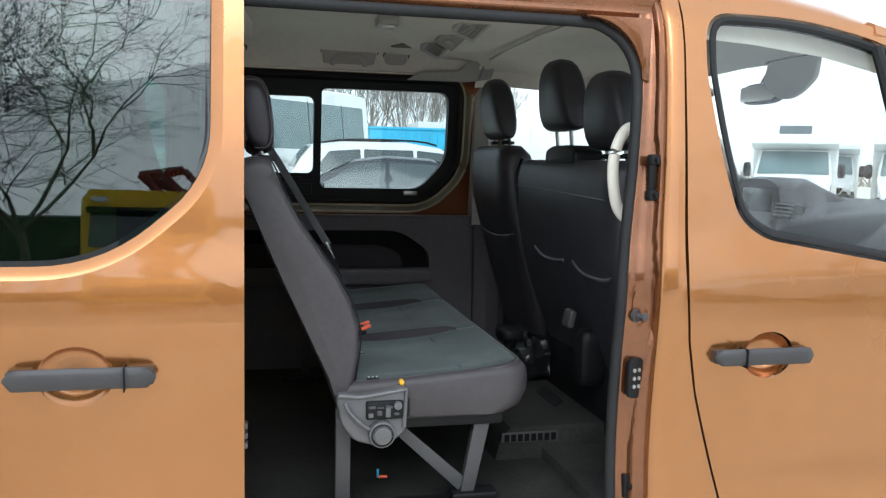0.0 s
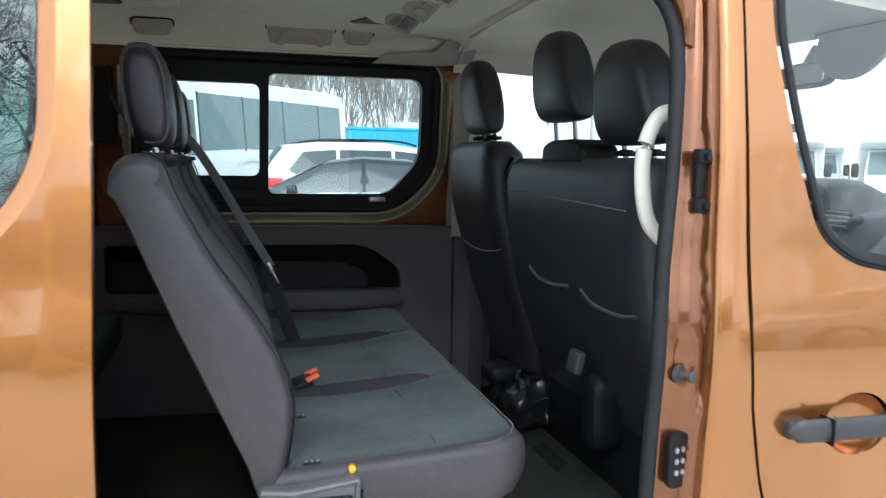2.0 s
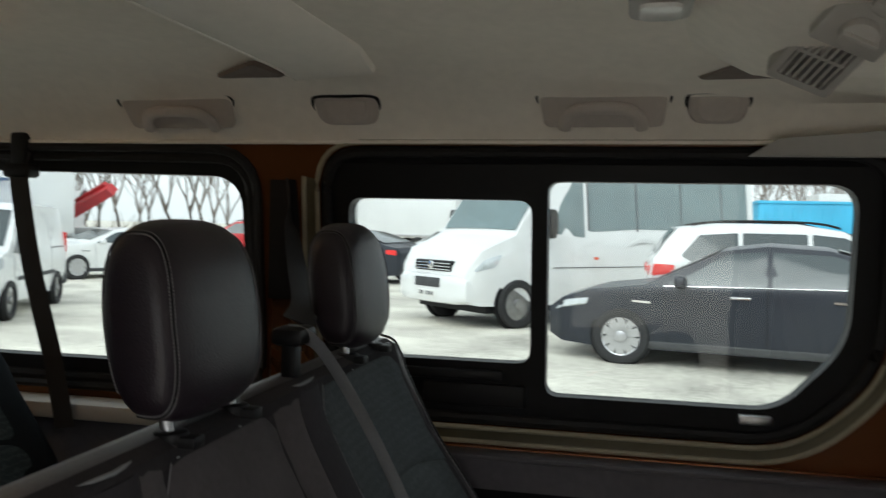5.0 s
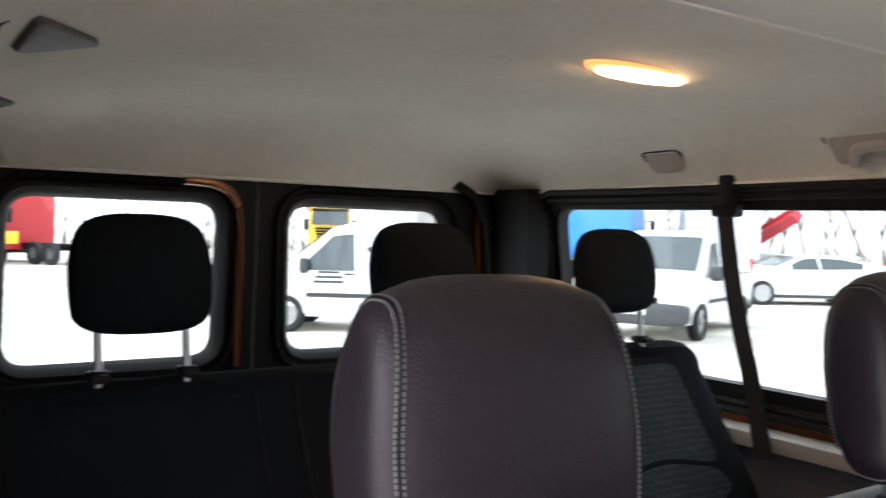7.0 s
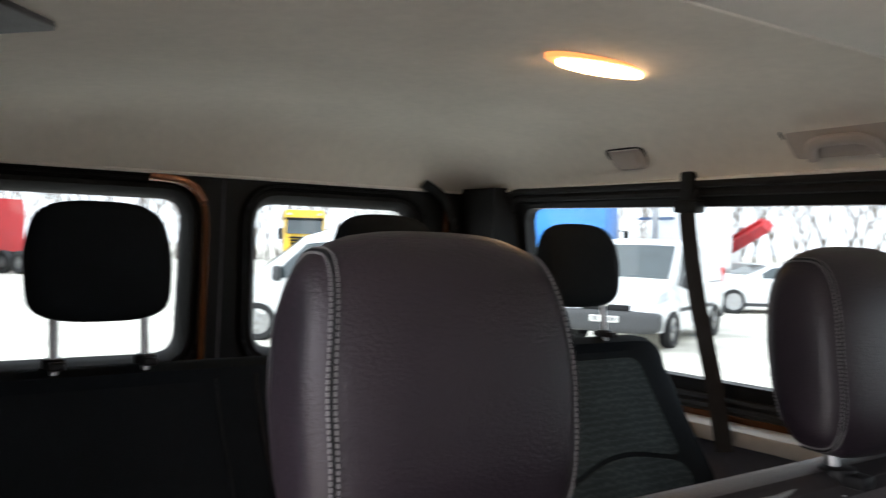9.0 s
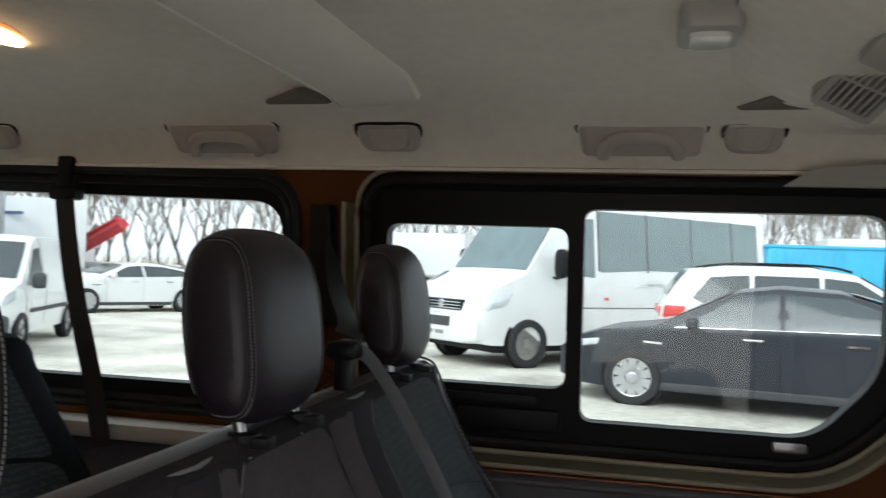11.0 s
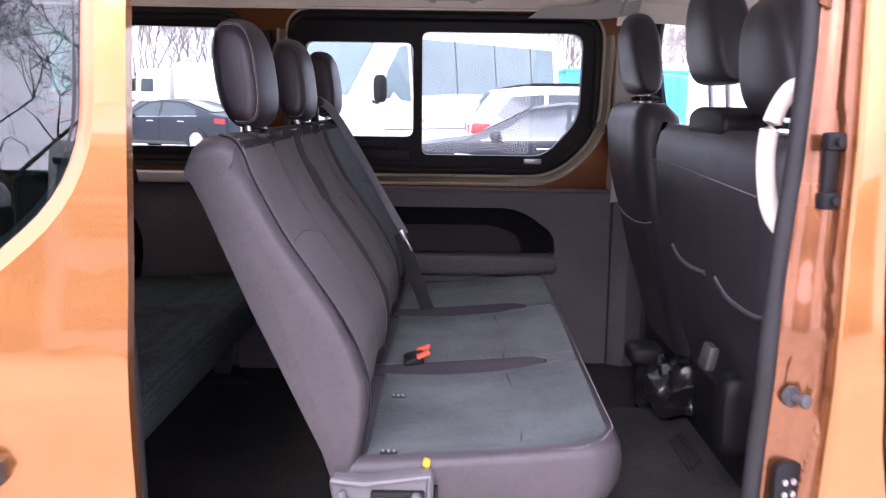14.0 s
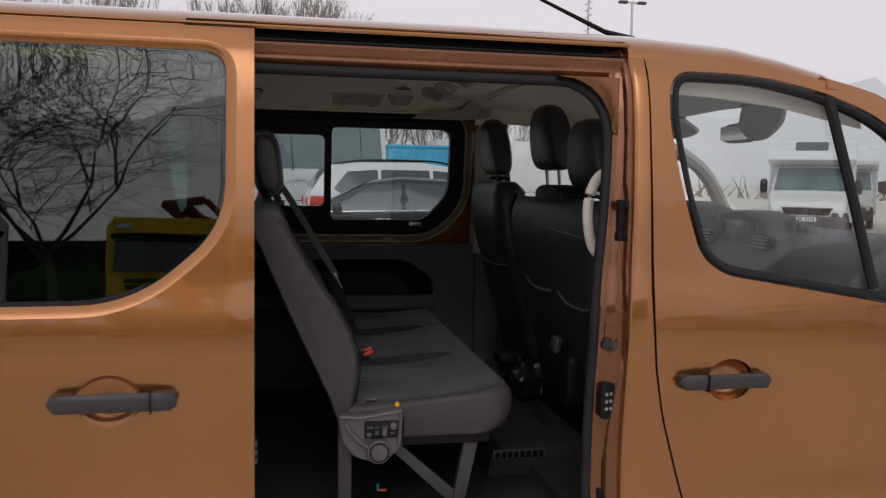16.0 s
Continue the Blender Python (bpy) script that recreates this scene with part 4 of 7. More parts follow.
def bench(name, label, dx, dz, y0, y1, seats, heads, cloth, detail, hide="leather"):
    """A three-seat bench facing the front: reclined back with bolsters, one long cushion, steel legs on floor rails."""
    t = thing(name, label, "seat", (1.0 + dx, (y0 + y1) / 2, 0.565), group="bench seats of the van")

    def dish(y):
        """How far the padding lies back at y: raised at the seams between the seats and at the ends."""
        k = min(1.0, (y - y0) / 0.13, (y1 - y) / 0.13)
        k = max(0.0, k) ** 2 * (3 - 2 * max(0.0, k))
        e = min(1.0, min(abs(y - s) for s in ((0.768, 1.20) if detail else seats)) / 0.10)
        return 0.022 * k * (0.35 + 0.65 * e * e * (3 - 2 * e))

    def xf(z, y):
        return float(np.interp(z, BZ, BF)) - dish(y) + dx

    def arch(ya, yb, lift):
        """The curved joint between the upper and the lower padding."""
        return lambda y: 1.236 + lift + 0.030 * math.sin(math.pi * min(1.0, max(0.0, 0.12 + 0.80 * (y - ya) / (yb - ya))))

    def pad(ya, yb, lo, hi, rise, nu=14, nv=20):
        """A raised, edge-rolled pad on the backrest between two sides and two edge lines."""
        rows = []
        for j in range(nv + 1):
            v, row, under = j / nv, [], []
            for i in range(nu + 1):
                y = ya + (yb - ya) * i / nu
                zl, zh = lo(y), hi(y)
                z = zl + (zh - zl) * v
                e = min(y - ya, yb - y, z - zl, zh - z) / 0.018
                x = xf(z, y) + 0.0008 + (rise - 0.0008) * (1 - (1 - min(1.0, max(0.0, e))) ** 2)
                row.append(Vector((x, y, z + dz)))
                under.append(Vector((xf(z, y) - 0.010, y, z + dz)))
            rows.append(row + under[::-1])
        return loft(rows)

    rings = []
    ys = sorted({y0 + q for q in (0, 0.002, 0.006, 0.012, 0.020, 0.030, 0.042, 0.055)} | {y1 - q for q in (0, 0.002, 0.006, 0.012, 0.020, 0.030, 0.042, 0.055)} | set(np.round(np.linspace(y0 + 0.07, y1 - 0.07, 44), 4)) | {s + e for s in seats for e in (-0.012, 0, 0.012)})
    zs = [0.87, 0.92, 0.98, 1.04, 1.10, 1.16, 1.22, 1.28, 1.34, 1.39, 1.42]
    for y in ys:
        e = min(y - y0, y1 - y)
        k = 1.0 if e >= 0.055 else (1 - (1 - e / 0.055) ** 2) ** 0.5
        top = 1.452 - 0.03 * (1 - k)
        if not detail and e < 0.10:
            top -= 0.035 * (1 - (1 - (1 - e / 0.10) ** 2) ** 0.5)
        hz = [z if z < 1.34 else 1.34 + (z - 1.34) * (top - 1.34) / 0.112 for z in zs]
        ring = [Vector((float(np.interp(z, BZ, BB)) + dx + 0.006 * (1 - k), y, h + dz)) for z, h in zip(zs[:-1], hz)]
        ring += [Vector((x + dx, y, z + dz)) for x, z in ((0.609, top - 0.036), (0.616, top - 0.018), (0.631, top - 0.005), (0.650, top), (0.672, top - 0.001), (0.688, top - 0.010))]
        ring += [Vector((xf(z, y) - 0.022 * (1 - k), y, h + dz)) for z, h in zip(zs[::-1], hz[::-1])]
        rings.append(ring)
    caps = []
    for ring, out in ((rings[0], -0.0015), (rings[-1], 0.0015)):
        mid = [float(np.interp(v.z - dz, BZ, (np.array(BF) + np.array(BB)) / 2)) + dx for v in ring]
        caps.append([Vector((m + 0.55 * (v.x - m), v.y + out, 1.15 + dz + 0.93 * (v.z - 1.15 - dz))) for v, m in zip(ring, mid)])
    back = part("backrest", loft([caps[0]] + rings + [caps[1]]), hide, t)
    if detail:
        back.data.materials.append(M["seamcloth"])
        for f in back.data.polygons:
            if f.normal.x > 0.25 and y0 + 0.045 < f.center.y < y1 - 0.045:
                f.material_index = 1

    # cloth inserts, an upper and a lower one for each seat
    edges = [y0] + list(seats) + [y1]
    for a, b in () if detail else zip(edges, edges[1:]):
        a2, b2 = a + 0.075, b - 0.075
        c = (a2 + b2) / 2
        up = rounded([(a2, 1.185), (c, 1.235), (b2, 1.205), (b2 - 0.015, 1.405), (a2 + 0.015, 1.405)], [0.03, 0.2, 0.03, 0.03, 0.03], 5)
        lo = rounded([(a2, 0.95), (b2, 0.95), (b2, 1.195), (c, 1.225), (a2, 1.175)], [0.03, 0.03, 0.03, 0.2, 0.03], 5)
        if a < 0.3:
            for q in (a2 - 0.012, b2 + 0.012):
                part("insert_seam", tube(spline([(xf(z, q) + 0.0008, q, z + dz) for z in (0.97, 1.06, 1.16, 1.26, 1.36, 1.43)], 4), 0.0018, 5), "black", back)
        else:
            for nm, o in (("upper_insert", up), ("lower_insert", lo)):
                part(nm, sheet(o, lambda y, z, d: Vector((xf(z, y) + 0.0025 - d, y, z + dz)), 0.008), cloth, back)
        part("piping", tube([(xf(1.42, y) - 0.008, y, 1.437 + dz - 0.02 * max(0.0, 1 - min(y - a2, b2 - y) / 0.05)) for y in np.linspace(a2, b2, 16)], 0.003, 6), "greyweb", back)
    if detail:
        for ya, yb, cover in ((0.236, 0.5545, "seatcloth"), (0.859, 1.1045, "seatcloth"), (1.2405, 1.605, cloth)):
            part("upper_pad", pad(ya, yb, arch(ya, yb, 0.0), lambda y: 1.434 - 0.03 * max(0.0, 1 - min(y - ya, yb - y) / 0.05) ** 2, 0.006), cover, back)
            part("lower_pad", pad(ya + 0.006, yb - 0.006, lambda y: 0.94, arch(ya, yb, -0.001), 0.007), cover, back)
            part("pad_stitching", tube([(xf(z, y) + 0.001, y, z + dz) for y, z in [(ya - 0.005, 1.10 + 0.02 * k) for k in range(16)] + [(ya + (yb - ya) * k / 12, 1.436) for k in range(1, 12)]], 0.0008, 5), "stitch", back)
        for ya, yb, rise, cover in ((0.557, 0.7295, 0.005, "seatcloth"), (0.732, 0.806, 0.003, "wellcloth"), (0.8085, 0.8565, 0.004, "seatcloth"), (1.107, 1.1645, 0.004, "seatcloth"), (1.167, 1.238, 0.003, "wellcloth")):
            part("bolster_pad" if rise > 0.003 else "belt_channel", pad(ya, yb, lambda y: 0.95, lambda y: 1.436, rise), cover, back)
        for y in (0.731, 1.166):
            pts = spline([(xf(z, y) + 0.003, y, z + dz) for z in (0.95, 1.02, 1.09, 1.16, 1.23, 1.29)], 12)
            part("bolster_stitching", join(*[tube([p, p.lerp(q, 0.7)], 0.0009, 5) for p, q in zip(pts, pts[1:])]), "stitch", back)
        part("channel_pocket", pad(0.742, 0.806, lambda y: 1.285, lambda y: 1.372, 0.008), "wellcloth", back)
    # stitched rims of the side panels
    if detail:
        for y in (y0 + 0.030, y1 - 0.030):
            pts = spline([(float(np.interp(z, BZ, BF)) + dx - 0.001, y, z + dz) for z in zs] + [(0.684 + dx, y, 1.446 + dz), (0.66 + dx, y, 1.454 + dz)], 8)
            part("rim_seam", tube(pts, 0.0022, 6), "black", back)
            part("stitching", join(*[tube([p + Vector((0.0, 0.007 if y < 1 else -0.007, 0.0)), p.lerp(q, 0.6) + Vector((0.0, 0.007 if y < 1 else -0.007, 0))], 0.0014, 5) for p, q in zip(pts, pts[1:])]), "stitch", back)
    if detail:
        part("top_piping", tube(spline([(0.693 - dish(y) + dx, y, 1.4435 + dz) for y in np.linspace(y0 + 0.06, y1 - 0.06, 24)], 2), 0.0026, 6), "greyweb", back)
    for s in () if detail else seats:
        part("panel_seam", tube([(xf(z, s) + 0.001, s, z + dz) for z in np.linspace(0.95, 1.43, 16)], 0.003, 6), "black", back)

    # the cushion
    def top(x, y):
        f = (x - 0.88 - dx) / 0.46
        e = min(abs(y - s) for s in seats)
        k = min(1.0, (y - y0) / 0.10, (y1 - y) / 0.10)
        return 0.905 + 0.035 * f - 0.018 * k * min(1.0, e / 0.08) * (1 - (2 * f - 0.9) ** 2) + dz
    rings = []
    for y in sorted({y0 + e for e in (0, 0.004, 0.012, 0.025, 0.045, 0.07, 0.1)} | {y1 - e for e in (0, 0.004, 0.012, 0.025, 0.045, 0.07, 0.1)} | set(np.round(np.linspace(y0 + 0.13, y1 - 0.13, 40), 4))):
        e = min(y - y0, y1 - y)
        k = 1.0 if e >= 0.07 else (1 - (1 - e / 0.07) ** 2) ** 0.5
        k2 = 1.0 if e >= 0.025 else (1 - (1 - e / 0.025) ** 2) ** 0.5
        nose = 1.350 + 0.024 * (y - y0) / (y1 - y0) + dx - 0.07 * (1 - k)
        ring = [Vector((x, y, top(x, y) - 0.022 * (1 - k2))) for x in np.linspace(0.86 + dx, nose - 0.035, 12)]
        zt = top(nose - 0.035, y) - 0.022 * (1 - k2)
        ring += [Vector((nose - 0.016, y, zt - 0.005)), Vector((nose - 0.004, y, zt - 0.019)), Vector((nose, y, zt - 0.045)), Vector((nose - 0.004, y, 0.858 + dz)), Vector((nose - 0.02, y, 0.828 + dz)), Vector((nose - 0.05, y, 0.812 + dz))]
        ring += [Vector((x, y, 0.805 + dz + 0.012 * (1 - k2))) for x in np.linspace(nose - 0.12, 0.86 + dx, 6)]
        rings.append(ring)
    cush = part("cushion", loft(rings), cloth if not detail else "leather", t)
    if detail:
        for a, b in zip(edges, edges[1:]):
            lo_y, hi_y = a + (0.03 if a == y0 else 0.003), b - (0.03 if b == y1 else 0.003)
            rows = []
            for i in range(23):
                y = lo_y + (hi_y - lo_y) * i / 22
                xm = 1.322 + 0.022 * (y - y0) + dx
                for end, at_end in ((y - lo_y, a == y0), (hi_y - y, b == y1)):
                    if at_end and end < 0.06:
                        xm -= 0.06 * (1 - (1 - (1 - end / 0.06) ** 2) ** 0.5)
                row = []
                for k in range(25):
                    x = 0.900 + dx + (xm - 0.900 - dx) * k / 24
                    e = min(1.0, min(y - lo_y, hi_y - y, xm - x) / 0.012)
                    row.append(Vector((x, y, top(x, y) - 0.001 + 0.006 * (1 - (1 - e) ** 2))))
                rows.append(row + [v - Vector((0, 0, 0.012)) for v in row[::-1]])
            part("seat_cloth", loft(rows), "velour", cush, "dusty greenish-grey cloth seat cover")
            part("cross_seam", tube(spline([(1.176 + dx + 0.010 * math.cos(6 * (y - a) / (b - a) - 3), y, top(1.176 + dx, y) + 0.0042) for y in np.linspace(a + 0.055, b - 0.055, 9)], 3), 0.0014, 6), "seamcloth", cush)
        for s in seats:
            pts = [(0.87 + dx, 0.030), (1.0 + dx, 0.045), (1.12 + dx, 0.046), (1.21 + dx, 0.036), (1.255 + dx, 0.014)]
            line = [(p.x, p.y) for p in spline([(x, w, 0) for x, w in pts] + [(1.264 + dx, 0.002, 0)], 5)]
            rows = []
            for x, w in line:
                row = [Vector((x, s + w * (q / 5 - 1), top(x, s + w * (q / 5 - 1)) + 0.0035 + 0.009 * (1 - (q / 5 - 1) ** 2) * min(1.0, w / 0.03))) for q in range(11)]
                rows.append(row + [v - Vector((0, 0, 0.014)) for v in row[::-1]])
            part("buckle_well", loft(rows), "wellcloth", cush)
            part("well_stitching", tube([Vector((p.x, p.y, top(p.x, p.y) + 0.0065)) for p in [Vector((q[0], q[1], 0)) for q in spline([(x, s + w - 0.002, 0) for x, w in pts] + [(1.264 + dx, s, 0)], 5)]], 0.0014, 5), "stitch", cush)
        rim = [Vector((x, y0 + 0.016, top(x, y0 + 0.03) - 0.006)) for x in np.linspace(1.02 + dx, 1.27 + dx, 12)] + [Vector((1.30 + dx + 0.006, y0 + 0.035, top(1.30 + dx, y0 + 0.05) - 0.004)), Vector((1.327 + dx, y0 + 0.075, top(1.32 + dx, y0 + 0.1) - 0.008))]
        rim += [Vector((1.340 + 0.016 * (y - y0) + dx, y, top(1.315 + dx, y) - 0.012)) for y in np.linspace(y0 + 0.12, y1 - 0.1, 20)]
        pts = spline(rim, 4)
        part("edge_stitching", join(*[tube([p + Vector((0, -0.002, 0.004)), p.lerp(q, 0.6) + Vector((0, -0.002, 0.004))], 0.0015, 5) for p, q in zip(pts, pts[1:])]), "stitch", cush)
        part("edge_seam", tube([p - Vector((0, 0, 0.005)) for p in pts], 0.002, 5), "black", cush)
    hs, lift = ((0.044, 0.103, 0.099), 0.010) if detail else ((0.040, 0.104, 0.091), 0.058)

    def hd(y):
        return (0.655 + dx, y, 1.556 if detail else 1.611)

    for y in heads:
        headrest(t, hd(y), hs, lift, 1, "dimleather" if detail else hide, detail)
    # legs, braces and rails
    for y in (y0 + 0.06, y1 - 0.12):
        part("rear_leg", box(0.848 + dx, 0.886 + dx, y - 0.012, y + 0.012, 0.58, 0.83, 0.004), "seatgrey", t)
        part("front_leg", extr([(1.215 + dx, 0.82), (1.258 + dx, 0.82), (1.208 + dx, 0.58), (1.172 + dx, 0.58)], "y", y - 0.013, y + 0.013, 0.003), "seatgrey", t)
        part("brace", extr([(0.975 + dx, 0.78), (1.005 + dx, 0.79), (1.19 + dx, 0.625), (1.17 + dx, 0.595)], "y", y - 0.007, y + 0.007, 0.002), "seatgrey", t)
        part("floor_rail", join(box(0.77 + dx, 1.28 + dx, y - 0.022, y + 0.022, 0.5655, 0.578, 0.003), box(1.15 + dx, 1.27 + dx, y - 0.03, y + 0.03, 0.578, 0.594, 0.005), box(0.83 + dx, 0.91 + dx, y - 0.03, y + 0.03, 0.578, 0.590, 0.005)), "black", t)
    part("seat_pan", box(0.90 + dx, 1.28 + dx, y0 + 0.03, y1 - 0.03, 0.775 + dz, 0.812 + dz, 0.01), "black", t)
    part("pan_rod", tube([(1.05 + dx, y0 + 0.035, 0.785), (1.18 + dx, y0 + 0.035, 0.787)], 0.005, 8), "steel", t)
    return t


SEATS2, HEADS2 = (0.680, 1.200), (0.445, 0.947, 1.463)
row2 = bench("bench_seat", "charcoal cloth and leatherette three-seat van bench", 0, 0, 0.188, 1.655, SEATS2, HEADS2, "fabric", True)
SEATS3, HEADS3 = (0.69, 1.19), (0.452, 0.958, 1.452)
# Rear bench stands in shade, put into its darker cloth and leatherette.
bench("bench_seat", "three-seat bench behind the first one, its cloth darkened for shade", -0.905, 0.0, 0.19, 1.70, SEATS3, HEADS3, "darkcloth", False, "rowleather")

# recliner cover with lever, knob and the bared latch
cov = part("recliner_cover", extr(rounded([(0.838, 0.888), (0.90, 0.882), (1.018, 0.900), (1.014, 0.79), (0.985, 0.765), (0.945, 0.752), (0.885, 0.768), (0.852, 0.81)], 0.018, 4), "y", 0.160, 0.205, 0.008, 3), "covergrey", row2, "grey plastic recliner cover with a broken lid")
part("cover_rim", tube([(x, 0.158, z) for x, z in ((0.845, 0.884), (0.90, 0.878), (1.010, 0.894), (1.006, 0.80))], 0.006, 8), "covergrey", cov)
part("recliner_lever", tube(spline([(0.862, 0.152, 0.868), (0.872, 0.147, 0.845), (0.900, 0.147, 0.815), (0.93, 0.15, 0.795)], 4), [0.008] * 5 + [0.009] * 4 + [0.007] * 4, 8, 0.7), "covergrey", cov)
kn = part("recliner_knob", join(disc((0.950, 0.150, 0.788), "y", 0.033, 0.026, 28, 0.005), disc((0.950, 0.134, 0.788), "y", 0.022, 0.012, 24, 0.003)), "covergrey", cov)
part("knob_ring", tube([(0.950 + 0.026 * math.cos(a), 0.136, 0.788 + 0.026 * math.sin(a)) for a in np.linspace(0, 6.28, 25)[:-1]], 0.0018, 6, closed=True), "black", kn)
lat = part("bared_latch", box(0.912, 1.002, 0.150, 0.170, 0.823, 0.868, 0.004), "black", cov)
for k in range(4):
    part("latch_piece", box(0.917 + k * 0.021, 0.929 + k * 0.021, 0.146, 0.156, 0.829 + 0.004 * (k % 2), 0.840 + 0.006 * (k % 3), 0.002), "seatgrey" if k % 2 else "covergrey", lat)
    part("latch_piece", box(0.917 + k * 0.021, 0.934 + k * 0.021, 0.146, 0.156, 0.851, 0.858 - 0.003 * (k % 2), 0.001), "seatgrey", lat)
part("latch_screw", disc((0.988, 0.146, 0.858), "y", 0.010, 0.014, 16, 0.002), "covergrey", lat)
part("tilt_button", disc((1.004, 0.190, 0.904), "y", 0.007, 0.016, 14, 0.003), "yellow", cov, "small yellow plastic button")
part("side_pocket", box(1.018, 1.024, 0.178, 0.196, 0.82, 0.865, 0.002), "black", cov)

top_z = {0.222: 0.910, 0.513: 0.906}.get
for y in (0.222, 0.513):
    tag = part("anchor_tag", box(0.922, 0.952, y - 0.005, y + 0.005, 0.900, top_z(y), 0.002), "black", row2)
    for k in range(3):
        part("tag_stud", disc((0.927 + 0.010 * k, y, top_z(y) + 0.001), "z", 0.003, 0.004, 10, 0.001), "steel", tag)

# buckles standing in the wells
bk = thing("seat_belt_buckle", "orange-red seat belt buckles stuck up between the cushions", "buckle", (0.965, 0.665, 0.92))
for a, r in ((0, 12), (1, -10)):
    b = part("buckle_body", moved(box(-0.023, 0.023, -0.011, 0.011, -0.010, 0.010, 0.004), pose(0.962, 0.682 + 0.032 * a, 0.927 + 0.006 * a, 0, -20, r)), "black", bk)
    part("push_button", moved(box(-0.013, 0.019, -0.009, 0.009, -0.002, 0.007, 0.003), pose(0.982, 0.682 + 0.032 * a, 0.941 + 0.006 * a, 0, -20, r)), "red", b, "orange-red push button")


def belt(name, label, pts, material, w=0.023, up=(0, 1, 0)):
    """A strap of webbing along points."""
    t = thing(name, label, "seat belt", pts[0])
    part("webbing", tube(spline(pts, 6), w, 8, 0.06, up=up), material, t)
    return t


b1 = belt("seat_belt", "grey seat belt hanging across the bench back", [(0.660, 1.198, 1.508), (0.702, 1.200, 1.492), (0.772, 1.203, 1.388), (0.853, 1.185, 1.25), (0.917, 1.165, 1.145)], "greyweb", 0.016, (0.5, 0.77, 0.4))
part("lap_strap", tube(spline([(0.905, 1.160, 1.145), (0.928, 1.165, 1.08), (0.958, 1.176, 0.99), (0.982, 1.185, 0.925)], 5), 0.021, 8, 0.08, up=(0.35, 0.9, 0.2)), "webbing", b1)
part("latch_tongue", moved(join(box(-0.006, 0.006, -0.026, 0.026, -0.012, 0.02, 0.004), box(-0.003, 0.003, -0.012, 0.012, -0.05, -0.01, 0.002)), pose(0.914, 1.162, 1.143, 0, -28, 0)), "steel", b1, "bright steel belt tongue")
part("belt_guide", join(box(0.645, 0.690, 1.168, 1.228, 1.494, 1.518, 0.009), box(0.652, 0.674, 1.188, 1.212, 1.446, 1.50, 0.005)), "black", b1)
b2 = belt("seat_belt", "dark seat belt from the window pillar to the bench", [(0.42, 1.745, 1.74), (0.44, 1.73, 1.64), (0.50, 1.62, 1.56), (0.60, 1.40, 1.525), (0.655, 1.24, 1.518)], "webbing", 0.022, (0.3, 0.3, 0.9))
b3 = belt("seat_belt", "dark seat belt hanging beside the rear side window", [(-0.167, 1.715, 1.79), (-0.165, 1.705, 1.74), (-0.12, 1.69, 1.55), (-0.06, 1.68, 1.36), (-0.03, 1.68, 1.22)], "webbing", 0.023, (0, 1, 0))
part("belt_loop", join(box(-0.20, -0.134, 1.695, 1.735, 1.735, 1.765, 0.008), box(-0.185, -0.15, 1.70, 1.735, 1.76, 1.83, 0.006)), "black", b3)

# ---- front seats ----
def front_back(t, y0, y1, z1, x0, lean, taper):
    """The back of a front seat seen from behind: a reclined leatherette shell with a rounded top. Also gives the shell's x at a height."""
    def fx(z):
        return x0 + float(np.interp(z, [0.80, 0.95, 1.05, 1.15, 1.25, 1.35], lean))

    rings = []
    for f in [0, 0.004, 0.012, 0.025, 0.045, 0.07, 0.1] + list(np.linspace(0.14, 0.86, 19)) + [0.9, 0.93, 0.955, 0.975, 0.988, 0.996, 1]:
        e = min(f, 1 - f) * (y1 - y0)
        k = 1.0 if e >= 0.07 else (1 - (1 - e / 0.07) ** 2) ** 0.5
        zt, ring = z1 - 0.05 * (1 - k), []
        for z, dx in [(z, 0.0) for z in (0.80, 0.88, 0.95, 1.05, 1.15, 1.25, 1.32)] + [(zt - 0.06, -0.004), (zt - 0.02, 0.006), (zt, 0.03), (zt, 0.09), (zt - 0.03, 0.125), (1.25, 0.15), (0.95, 0.17), (0.80, 0.18)]:
            y = y0 + (y1 - taper * max(0.0, (1.25 - z) / 0.4) - y0) * f
            ring.append(Vector((fx(z) + dx + (0.055 * (1 - k) if dx < 0.05 else -0.02 * (1 - k)), y, z)))
        rings.append(ring)
    return part("backrest", loft(rings), "blackleather", t), fx


ps = thing("passenger_bench", "black leatherette double front seat seen from behind", "seat", (1.75, 0.70, 0.60))
pb, pfx = front_back(ps, 0.262, 1.125, 1.462, 1.583, [0.13, 0.075, 0.042, 0.018, 0.005, 0.0], 0.05)
part("top_seam", tube(spline([(1.578, yy, 1.372 - 0.03 * abs(yy - 0.95)) for yy in np.linspace(0.32, 1.09, 9)], 3), 0.0018, 6), "stitch", pb)
for seam in (((0.91, 1.172), (0.85, 1.150), (0.76, 1.145), (0.65, 1.155)), ((0.575, 1.158), (0.52, 1.134), (0.45, 1.128), (0.36, 1.130), (0.30, 1.142))):
    part("pocket_seam", tube(spline([(pfx(z) - 0.002, y, z) for y, z in seam], 5), 0.0013, 6), "stitch", pb)
    part("pocket_edge", tube(spline([(pfx(z) - 0.001, y, z - 0.006) for y, z in seam], 5), 0.005, 8), "blackleather", pb)
part("side_seam", tube(spline([(pfx(z) + 0.004, 0.318 + 0.02 * (1.3 - z), z) for z in (0.90, 1.0, 1.1, 1.2, 1.3, 1.36)], 4), 0.0022, 6), "black", pb)
